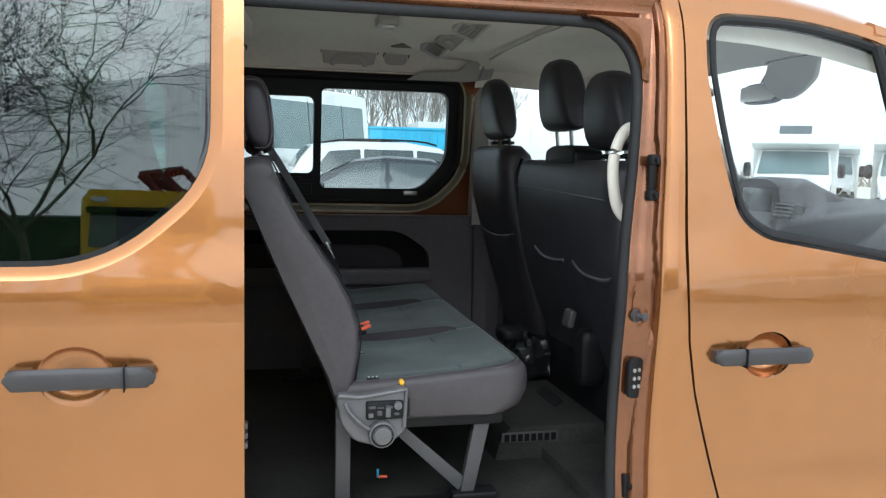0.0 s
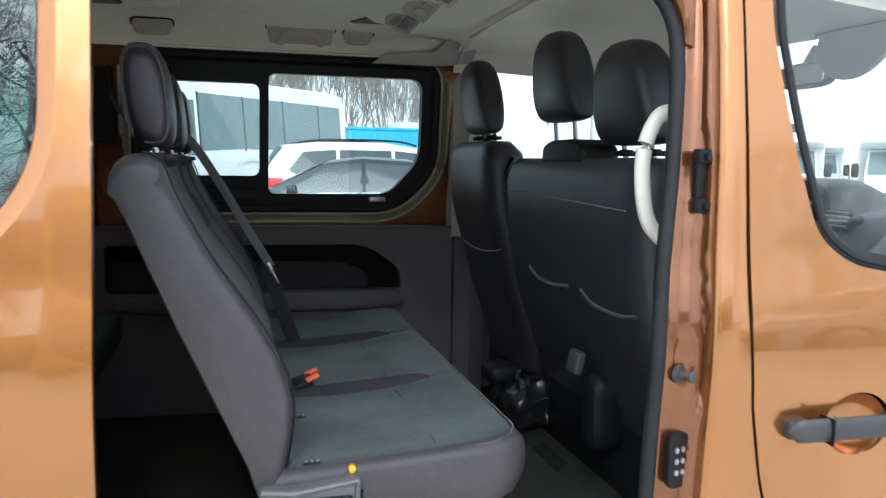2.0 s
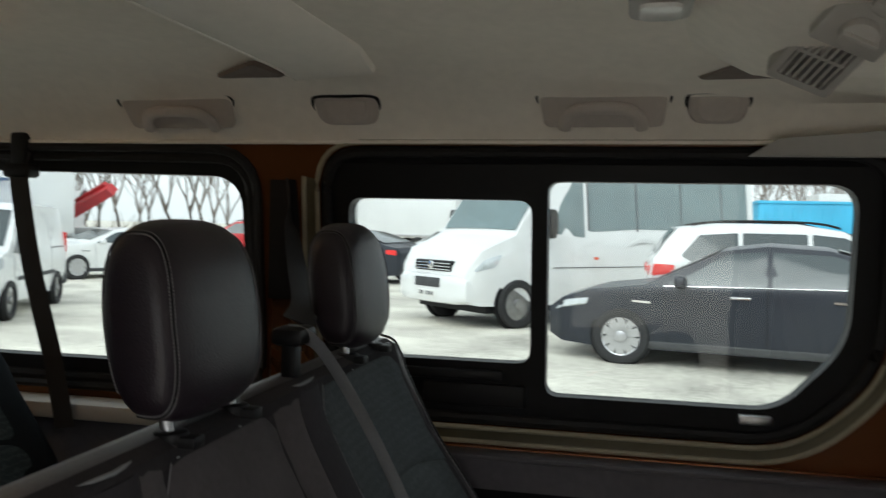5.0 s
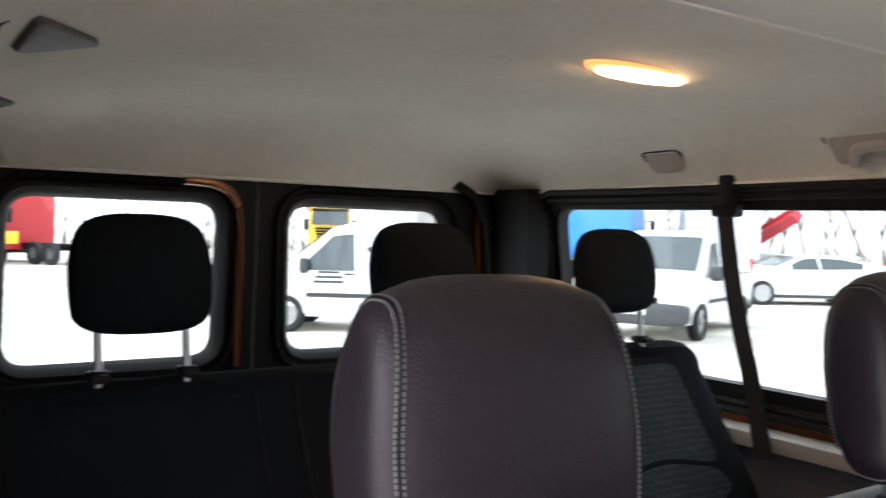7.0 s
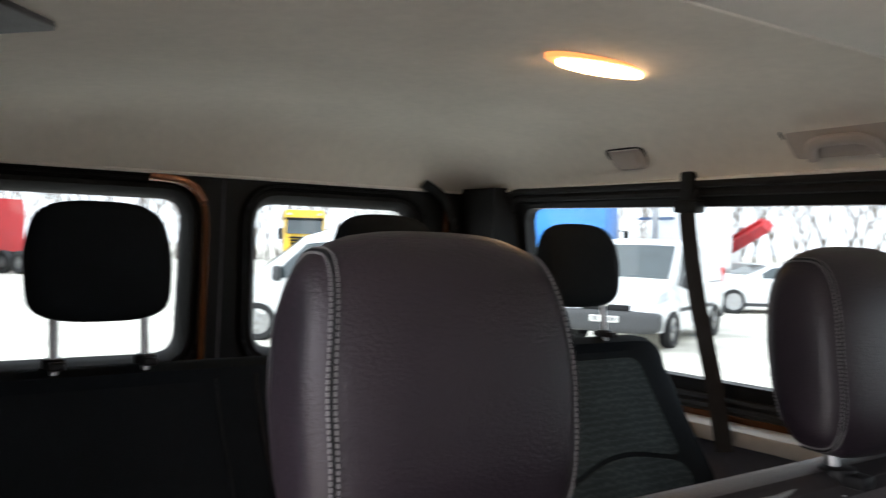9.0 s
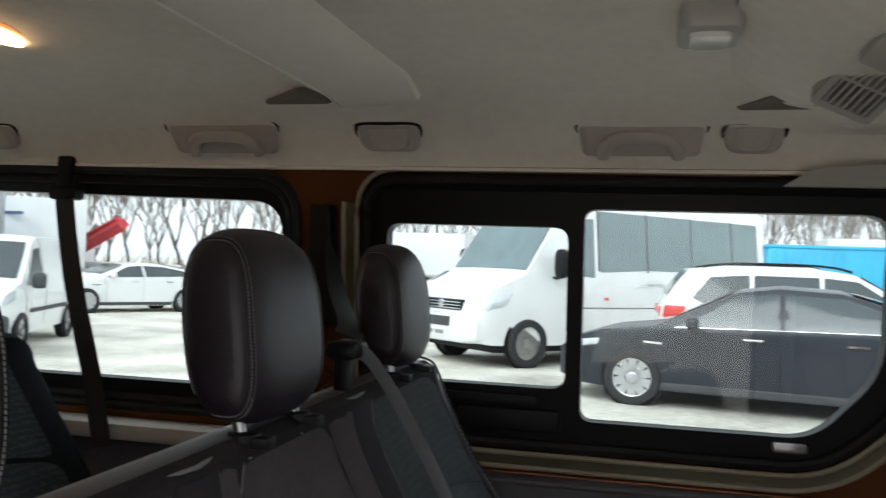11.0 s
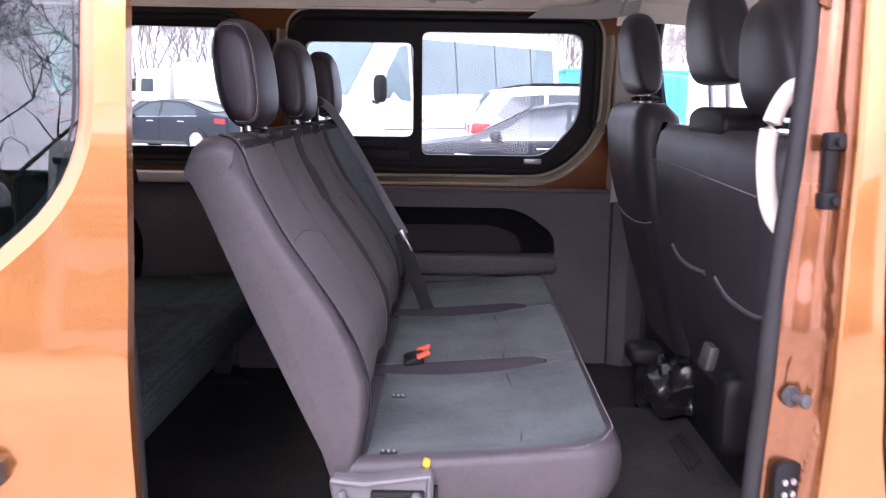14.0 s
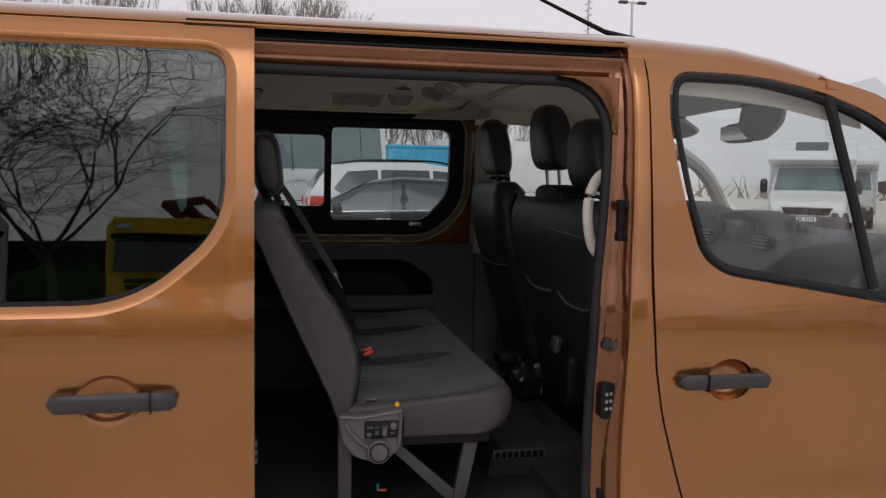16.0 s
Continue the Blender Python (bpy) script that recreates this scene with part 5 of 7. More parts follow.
part("belt_outlet", extr(rounded([(0.60, 1.445), (0.60, 1.49), (0.66, 1.508), (0.80, 1.508), (0.855, 1.495), (0.86, 1.445)], 0.02), "x", 1.60, 1.70, 0.012, 3), "black", ps)
part("release_lever", moved(box(-0.012, 0.012, -0.028, 0.028, -0.028, 0.028, 0.008), pose(1.605, 0.60, 0.975, 0, 12, 0)), "seatgrey", ps)
part("hinge_cover", soft((1.66, 0.56, 0.86), (0.045, 0.04, 0.09), 4, 6), "black", ps)
part("seat_base", box(1.70, 2.10, 0.30, 1.08, 0.60, 0.90, 0.03), "black", ps)
part("seat_cushion", soft((1.95, 0.70, 0.93), (0.26, 0.42, 0.075), 6, 8), "fabric", ps)
headrest(ps, (1.664, 0.885, 1.676), (0.055, 0.142, 0.118), 0.076, 1, "blackleather", False, 0.42)
headrest(ps, (1.668, 0.478, 1.604), (0.060, 0.146, 0.114), 0.015, 1, "blackleather", False, 0.42)
ds = thing("driver_seat", "black leatherette driver's seat seen from behind", "seat", (1.75, 1.42, 0.60))
db, dfx = front_back(ds, 1.165, 1.645, 1.515, 1.540, [0.16, 0.115, 0.085, 0.062, 0.034, 0.008], 0.06)
part("hem", tube(spline([(dfx(z) + q, y, z) for y, z, q in ((1.615, 1.210, 0.018), (1.58, 1.190, 0.002), (1.50, 1.172, -0.002), (1.36, 1.166, -0.002), (1.22, 1.178, 0.0), (1.185, 1.186, 0.014))], 4), 0.0026, 6), "stitch", db, "pale stitched hem")
headrest(ds, (1.598, 1.405, 1.656), (0.050, 0.135, 0.117), 0.010, 1, "blackleather", False, 0.42)
part("seat_base", box(1.70, 2.10, 1.22, 1.60, 0.60, 0.88, 0.03), "black", ds)
part("seat_cushion", soft((1.95, 1.41, 0.92), (0.26, 0.25, 0.08), 6, 8), "fabric", ds)
part("lumbar_lever", join(tube([(1.62, 1.17, 0.64), (1.60, 1.16, 0.74), (1.605, 1.16, 0.80)], [0.035, 0.03, 0.034], 12), soft((1.60, 1.16, 0.815), (0.05, 0.06, 0.03), 3.5, 6)), "black", ds)

# grab handle on the door pillar
part("grab_handle", tube(spline([(1.600, 0.165, 1.545), (1.560, 0.165, 1.535), (1.534, 0.165, 1.475), (1.534, 0.165, 1.40), (1.552, 0.165, 1.335), (1.600, 0.165, 1.295)], 6), [0.0125] * 31, 12, 1.2), "cream", van, "pale plastic grab handle")
part("pillar_trim", tube([(1.606, 0.165, z) for z in np.linspace(1.0, 1.78, 8)], 0.019, 10), "cream", van)

# a crumpled bag on the floor by the driver's seat
bg = thing("plastic_bag", "crumpled black plastic bag on the muddy floor", "bag", (1.68, 1.10, 0.665))
bm = soft((1.68, 1.10, 0.735), (0.10, 0.11, 0.075), 2.6, 12)
for v in bm.verts:
    v.co += Vector((1, 1, 0.6)) * 0.03 * noise.noise(v.co * 14) + Vector((0.4, -0.6, 1)) * 0.014 * noise.noise(v.co * 42)
part("bag_body", bm, "bag", bg)
part("bag_handle", tube(spline([(1.62, 1.04, 0.79), (1.61, 1.02, 0.83), (1.63, 1.06, 0.845), (1.66, 1.10, 0.80)], 5), 0.006, 6, 0.4), "bag", bg)
jk = thing("small_screwdriver", "orange and green tool lying on the floor rail", "tool", (0.985, 0.40, 0.59))
part("grip", tube([(0.985, 0.40, 0.584), (1.008, 0.398, 0.584)], 0.0045, 8), "red", jk)
part("tip", tube([(0.982, 0.402, 0.582), (0.982, 0.402, 0.605)], [0.003, 0.004], 8), "cyanpaint", jk)
# ---- fixtures inside the van ----
SLOPE = pose(0, 1.668, 1.866, -50, 0, 0)
MIRROR = Matrix.Translation((0, WIDE, 0)) @ Matrix.Diagonal((1, -1, 1, 1))


def moulding(w, top, low, rise, m, bev=0.5, cap=0.006):
    """A D-shaped plate, flat above and round below, swelling out of the headliner towards its lower edge."""
    r = min(w, low - top) * 0.8
    rows = []
    for k, h in ((1.0, 0.004), (1.0, -0.45), (0.96, -0.85), (0.88, -1.0), (0.5, -1.0)):
        o = rounded([(-w * k, top * (1 if k > 0.9 else k)), (w * k, top * (1 if k > 0.9 else k)), (w * 0.92 * k, low * k), (-w * 0.92 * k, low * k)], [cap, cap, r * bev, r * bev], 6)
        rows.append([Vector((x, y, 0.004 if h > 0 else h * rise * (0.35 + 0.65 * (y - top) / (low - top)))) for x, y in o])
    return moved(loft(rows), m)


def edge_gap(w, top, parent, m):
    """A black tube painted as the shade over a moulding and down its sides."""
    pts = spline([(-w - 0.001, top + 0.028, 0), (-w - 0.002, top + 0.012, 0), (-w * 0.85, top - 0.002, 0), (0, top - 0.003, 0), (w * 0.85, top - 0.002, 0), (w + 0.002, top + 0.012, 0), (w + 0.001, top + 0.028, 0)], 5)
    n = len(pts) - 1
    part("edge_gap", moved(tube([Vector((p.x, p.y, -0.002)) for p in pts], [0.0008 + 0.0046 * math.sin(math.pi * k / n) for k in range(n + 1)], 6), m), "black", parent)


def ceiling_handle(x0, x1, m, cover):
    """A moulded grab handle in the headliner's edge: a plate with a scooped back and a bar that hangs down before it."""
    c, w = (x0 + x1) / 2, (x1 - x0) / 2
    m = m @ Matrix.Translation((c, 0, 0)) @ SLOPE
    h = part("ceiling_handle", moulding(w, -0.040, 0.036, 0.008, m, 0.2, 0.03), cover, hl)
    edge_gap(w, -0.040, h, m)
    pts = spline([(-w * 0.60, 0.036, -0.008), (-w * 0.55, 0.012, -0.014), (-w * 0.38, -0.008, -0.018), (0, -0.012, -0.019), (w * 0.38, -0.008, -0.018), (w * 0.55, 0.012, -0.014), (w * 0.60, 0.036, -0.008)], 5)
    part("handle_bar", moved(tube(pts, 0.012, 10, 0.7), m), cover, h)


def coat_hook(x0, x1, m):
    """A small moulded hook: a round-bottomed flap under a painted line of shade."""
    c, w = (x0 + x1) / 2, (x1 - x0) / 2
    m = m @ Matrix.Translation((c, 0, 0)) @ SLOPE
    h = part("coat_hook", moulding(w, -0.030, 0.030, 0.007, m, 0.8), "ceilplastic", hl)
    edge_gap(w, -0.030, h, m)
    part("flap", moulding(w * 0.66, -0.022, 0.022, 0.014, m, 0.8), "ceilplastic", h)


for m in (Matrix.Identity(4), MIRROR):
    for a, b in ((0.107, 0.345), (0.931, 1.155)) if m is not MIRROR else ((-0.32, 0.10),):
        # Door-side handle faces away from light; charcoal puts that into its colour.
        ceiling_handle(a, b, m, "trim" if m is MIRROR else "ceilplastic")
    for a, b in ((-0.365, -0.255), (0.510, 0.635), (1.185, 1.285)):
        if m is not MIRROR or 0 < a < 1:
            coat_hook(a, b, m)

dome = thing("dome_lamp", "lit warm dome lamp in the beige headliner", "lamp", (0.05, 1.20, 1.955))
fr = [(0.042 * math.cos(a), 0.125 * math.sin(a)) for a in np.linspace(0, 6.28318, 33)[:-1]]
part("lamp_frame", moved(extr(fr, "z", -0.008, 0.008, 0.004, 3), pose(0.05, 1.20, 1.970)), "amber", dome)
part("lamp_lens", moved(extr([(x * 0.72, y * 0.80) for x, y in fr], "z", -0.008, 0.006, 0.004), pose(0.05, 1.20, 1.962)), "lampglow", dome, "glowing warm lens")
rl = thing("reading_lamp", "small unlit reading lamp in the headliner", "lamp", (1.124, 1.221, 1.94))
part("lamp_frame", moved(extr(rounded([(-0.038, -0.055), (0.038, -0.055), (0.038, 0.055), (-0.038, 0.055)], 0.02), "z", -0.014, 0.02, 0.005), pose(1.124, 1.221, 1.936)), "greyplastic", rl)
part("lamp_lens", moved(extr(rounded([(-0.026, -0.036), (0.026, -0.036), (0.026, 0.036), (-0.026, 0.036)], 0.018), "z", -0.006, 0.006, 0.003), pose(1.124, 1.221, 1.922)), "lens", rl)

# air vents with the blower control on a slanted console
con = part("air_console", loft([[Vector((x, y, z)) for x, z in ((1.15, 1.945), (1.22, 1.900), (1.26, 1.880), (1.42, 1.874), (1.56, 1.882), (1.56, 1.935))] for y in (0.52, 0.56, 1.36, 1.44)]), "headliner", hl)


TILT = pose(0, 0, 0, -30, 20, 15)


def vent(c, parent, w=0.086, h=0.064, slats=7):
    """A tilted square outlet: a pale frame round thin slats over a black duct."""
    m = Matrix.Translation(c) @ TILT
    v = part("air_vent", moved(holed(rounded([(-h / 2 - 0.010, -w / 2 - 0.010), (h / 2 + 0.010, -w / 2 - 0.010), (h / 2 + 0.010, w / 2 + 0.010), (-h / 2 - 0.010, w / 2 + 0.010)], 0.008), rounded([(-h / 2, -w / 2), (h / 2, -w / 2), (h / 2, w / 2), (-h / 2, w / 2)], 0.004), lambda x, y, d: Vector((x, y, d - 0.006)), 0.022, 1, 16), m), "greyplastic", parent, "grey slatted air vent")
    part("vent_back", moved(box(-h / 2, h / 2, -w / 2, w / 2, 0.012, 0.015), m), "sealblack", v)
    for k in range(slats):
        x = -h / 2 + (k + 0.5) * h / slats
        part("slat", moved(box(x - 0.0017, x + 0.0017, -w / 2, w / 2, -0.005, 0.011), m), "greyplastic", v)
    part("slat", moved(box(-h / 2, h / 2, -0.0022, 0.0022, -0.004, 0.008), m), "greyplastic", v)


vent((1.314, 1.258, 1.870), con)
vent((1.322, 0.795, 1.872), con)
bc = part("blower_control", moved(box(-0.038, 0.038, -0.052, 0.052, -0.006, 0.012, 0.004), Matrix.Translation((1.322, 1.058, 1.872)) @ TILT), "greyplastic", con)
for y, q in ((0.022, 0.019), (-0.024, 0.016)):
    part("control_knob", moved(join(disc((0, y, -0.010), "z", q, 0.012, 20, 0.003), box(-q, q, y - 0.003, y + 0.003, -0.022, -0.012, 0.001)), Matrix.Translation((1.322, 1.058, 1.872)) @ TILT), "greyplastic", bc)
# Dark triangular plates painted as the shade in hollows of the headliner.
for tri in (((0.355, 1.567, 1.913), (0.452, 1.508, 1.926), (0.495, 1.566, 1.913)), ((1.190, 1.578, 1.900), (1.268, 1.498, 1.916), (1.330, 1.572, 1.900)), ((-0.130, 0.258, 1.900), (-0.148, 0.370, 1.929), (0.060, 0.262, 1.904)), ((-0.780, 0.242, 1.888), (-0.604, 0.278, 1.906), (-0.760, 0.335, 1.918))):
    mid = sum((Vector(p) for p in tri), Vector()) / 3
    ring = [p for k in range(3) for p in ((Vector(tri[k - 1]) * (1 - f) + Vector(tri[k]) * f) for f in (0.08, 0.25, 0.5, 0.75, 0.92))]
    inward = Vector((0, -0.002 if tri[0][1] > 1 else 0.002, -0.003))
    part("moulded_wedge", loft([[mid + (p - mid) * k + inward * h for p in ring] for k, h in ((1.04, -2.0), (1.0, 0.6), (0.95, 1.0), (0.4, 0.4), (0.05, 0.2))]), "hollow_shade" if tri[0][1] > 1 else "trim", hl, "dark plate painted as the shade of a hollow in the headliner")
part("front_seam", tube([Vector((1.592, y, z)) for y, z in ((0.20, 1.80), (0.30, 1.862), (0.6, 1.876), (0.935, 1.88), (1.27, 1.876), (1.57, 1.862), (1.67, 1.80))], 0.006, 6), "greyplastic", van)

# right rear pillar with its belt, loop handle and trims
part("door_pillar_trim", loft([[Vector((x, y + yr(z), z)) for x, y in ((0.395, 0.050), (0.400, 0.060), (0.392, 0.072), (0.36, 0.080), (0.28, 0.08), (0.28, 0.055))] for z in np.linspace(1.20, 1.81, 8)]), "black", van)
part("right_side_trim", box(-0.86, 0.40, 0.135, 0.165, 0.56, 1.25, 0.01), "trim", van)
b4 = belt("seat_belt", "dark seat belts hanging down the door pillar", [(0.20, 0.185, 1.74), (0.20, 0.175, 1.55), (0.20, 0.165, 1.2), (0.20, 0.165, 0.9)], "webbing", 0.02, (0, 1, 0))
part("belt_loop", join(box(0.188, 0.212, 0.172, 0.195, 1.71, 1.745, 0.006)), "black", b4)
ga = part("guide_arm", tube(spline([(0.535, 0.132, 1.752), (0.515, 0.118, 1.757), (0.503, 0.102, 1.757), (0.495, 0.086, 1.750), (0.49, 0.060, 1.748)], 4), 0.008, 10), "sealblack", van, "black sleeved guide arm of the sliding door")
part("guide_pin", tube([(0.52, 0.122, 1.757), (0.528, 0.124, 1.80)], 0.008, 8), "copper_shade", ga)
part("guide_pin", tube([(0.50, 0.106, 1.757), (0.51, 0.108, 1.80)], 0.006, 8), "copper_shade", ga)

# ---- cab ----
dash = part("dashboard", loft([[Vector((x, y, z + 0.02 * math.sin(math.pi * (y - 0.1) / 1.67))) for x, z in ((2.42, 0.95), (2.38, 1.10), (2.39, 1.20), (2.46, 1.275), (2.64, 1.315), (2.92, 1.325), (2.98, 0.9))] for y in np.linspace(0.10, 1.77, 14)]), "trim", van, "charcoal dashboard")
part("instrument_hood", loft([[Vector((x, 1.42 + w * math.cos(a), 1.27 + h * math.sin(a))) for a in np.linspace(0, math.pi, 13)] for x, w, h in ((2.42, 0.20, 0.155), (2.46, 0.215, 0.175), (2.62, 0.22, 0.17), (2.80, 0.20, 0.10))]), "black", dash)
pod = part("display_pod", loft([[Vector((x, y, z)) for y, z in rounded([(0.80 - g, 1.27), (0.83 - g, 1.39 + h), (0.90, 1.412 + h), (1.02, 1.412 + h), (1.09 + g, 1.39 + h), (1.12 + g, 1.27)], 0.03, 4)] for x, g, h in ((2.47, 0.0, 0.0), (2.50, 0.01, 0.008), (2.62, 0.01, 0.006), (2.78, 0.0, -0.06))]), "trim", dash)
part("screen", moved(box(-0.004, 0.004, -0.095, 0.095, -0.05, 0.05, 0.003), pose(2.468, 0.955, 1.335, 0, 8, 0)), "carglass", pod, "dark navigation screen")
for y in (0.75, 1.16):
    v = part("dash_vent", moved(extr(rounded([(-0.055, -0.03), (0.055, -0.03), (0.055, 0.03), (-0.055, 0.03)], 0.02), "x", -0.02, 0.02, 0.004), pose(2.46, y, 1.30, 0, 20, 0)), "black", dash)
    for k in range(4):
        part("vent_slat", moved(box(-0.026, -0.018, -0.045, 0.045, -0.0205 + k * 0.0135, -0.0165 + k * 0.0135), pose(2.46, y, 1.30, 0, 20, 0)), "greyplastic", v)
st = part("centre_stack", loft([[Vector((x, y, z)) for y in (0.80, 1.11) for x, z in (((2.36, 1.02), (2.43, 1.27), (2.50, 1.27), (2.50, 0.75), (2.34, 0.75)) if y < 1 else ((2.34, 0.75), (2.50, 0.75), (2.50, 1.27), (2.43, 1.27), (2.36, 1.02)))], [Vector((x, y, z)) for y in (0.81, 1.10) for x, z in (((2.355, 1.02), (2.425, 1.265), (2.49, 1.26), (2.49, 0.76), (2.335, 0.76)) if y < 1 else ((2.335, 0.76), (2.49, 0.76), (2.49, 1.26), (2.425, 1.265), (2.355, 1.02)))]]), "trim", dash)
for k in range(4):
    part("stack_button", moved(box(-0.006, 0.004, -0.028, 0.028, -0.02, 0.02, 0.004), pose(2.405, 0.84 + k * 0.076, 1.215, 0, 14, 0)), "greyplastic" if k == 1 else "black", st)
for k in range(3):
    part("climate_knob", moved(disc((0, 0, 0), "x", 0.026, 0.03, 20, 0.004), pose(2.37, 0.86 + k * 0.095, 1.09, 0, 10, 0)), "black", st)
part("glove_box", extr(rounded([(0.20, 1.02), (0.74, 1.02), (0.74, 1.18), (0.20, 1.18)], 0.03), "x", 2.372, 2.40, 0.006), "trim", dash)
sw = thing("steering_wheel", "black steering wheel behind the windscreen", "steering wheel", (2.28, 1.42, 1.15))
wm = pose(2.24, 1.42, 1.17, 0, -62, 0)
part("rim", moved(tube([(0.185 * math.cos(a), 0.185 * math.sin(a), 0) for a in np.linspace(0, 6.28318, 33)[:-1]], 0.015, 10, closed=True), wm), "black", sw)
part("hub", moved(soft((0, 0, 0.0), (0.07, 0.075, 0.025), 3, 6), wm), "black", sw)
for a in (0.1, 3.04, 4.71):
    part("spoke", moved(tube([(0.05 * math.cos(a), 0.05 * math.sin(a), 0), (0.18 * math.cos(a), 0.18 * math.sin(a), 0)], 0.014, 8, 0.5), wm), "black", sw)
part("column", tube([(2.26, 1.42, 1.16), (2.45, 1.42, 1.06)], 0.03, 10), "black", sw)
mi = part("interior_mirror", soft((2.43, 0.90, 1.715), (0.022, 0.115, 0.038), 3.5, 8), "black", van)
part("mirror_glass", moved(extr(rounded([(-0.10, -0.027), (0.10, -0.027), (0.10, 0.027), (-0.10, 0.027)], 0.015), "x", -0.002, 0.002), pose(2.407, 0.90, 1.715)), "chrome", mi)
part("mirror_arm", tube([(2.44, 0.92, 1.74), (2.48, 0.93, 1.80)], 0.014, 8), "black", mi)


def sun_visor(y0, y1, x, z, tilt, bow):
    """A padded sun visor with a bowed lower edge, hung on its upper edge."""
    n, c = 12, (y0 + y1) / 2
    lo = [(y0 + (y1 - y0) * k / n - c, -0.13 + bow * abs(2 * k / n - 1) ** 2.2) for k in range(n + 1)]
    o = rounded(lo + [((y1 - y0) / 2, 0.0), (-(y1 - y0) / 2, 0.0)], 0.02, 3)
    v = part("sun_visor", moved(extr(o, "x", -0.009, 0.009, 0.005), pose(x, c, z, 0, tilt, 0)), "visor", van, "grey cloth sun visor")
    part("visor_rod", tube([(x, y0 - 0.03, z + 0.002), (x, y1 + 0.02, z + 0.002)], 0.006, 6), "black", v)


sun_visor(0.46, 0.72, 2.33, 1.80, 8, 0.06)
sun_visor(1.20, 1.62, 2.34, 1.79, -58, 0.03)
# ---- vehicles in the yard; each is built with its nose to +x and then set in place ----
def wheel(t, x, y, r, w=0.22, spokes=7, rim="alloy", rr=0.68):
    """A tyre with a spoked rim, its face towards the side that y lies on."""
    s = 1 if y > 0 else -1
    prof = [(r * rr, w * 0.42), (r * 0.86, w * 0.5), (r * 0.96, w * 0.46), (r, w * 0.3), (r, -w * 0.3), (r * 0.95, -w * 0.5), (r * rr, -w * 0.42)]
    rings = [[Vector((x + q * math.cos(a), y + s * d, r + q * math.sin(a))) for q, d in prof] for a in np.linspace(0, 6.28318, 29)]
    ty = part("wheel", loft(rings), "tyre", t)
    part("rim", join(moved(disc((0, 0, 0), "y", r * rr, 0.03, 24), Matrix.Translation((x, y + s * w * 0.18, r)))), "bumper" if rim == "alloy" else rim, ty)
    if rim == "alloy":
        for k in range(spokes):
            a = 6.28318 * k / spokes + 0.3
            part("spoke", moved(extr([(0.02, -0.035 * r / 0.33), (r * rr * 0.98, -0.05 * r / 0.33), (r * rr * 0.98, 0.05 * r / 0.33), (0.02, 0.035 * r / 0.33)], "y", -0.012, 0.012), Matrix.Translation((x, y + s * w * 0.32, r)) @ Matrix.Rotation(a, 4, "Y")), "alloy", ty)
        part("rim_lip", tube([(x + r * rr * math.cos(a), y + s * w * 0.36, r + r * rr * math.sin(a)) for a in np.linspace(0, 6.28318, 25)[:-1]], 0.014, 6, closed=True), "alloy", ty)
    part("hub_cap", disc((x, y + s * w * 0.34, r), "y", r * 0.2, 0.05, 14, 0.008), "steel" if rim != "alloy" else "alloy", ty)
    return ty


def plate(t, x, y, z, s, w=0.5, ry=0):
    p = part("number_plate", box(x - 0.008, x + 0.008, y - w / 2, y + w / 2, z - 0.055, z + 0.055, 0.004), "plate", t)
    for k in range(7):
        yy = y - w * 0.36 + k * w * 0.12
        if k != 2:
            part("plate_bar", box(x + s * 0.007, x + s * 0.011, yy - 0.018, yy + 0.018, z - 0.032, z + 0.032), "ink", p)


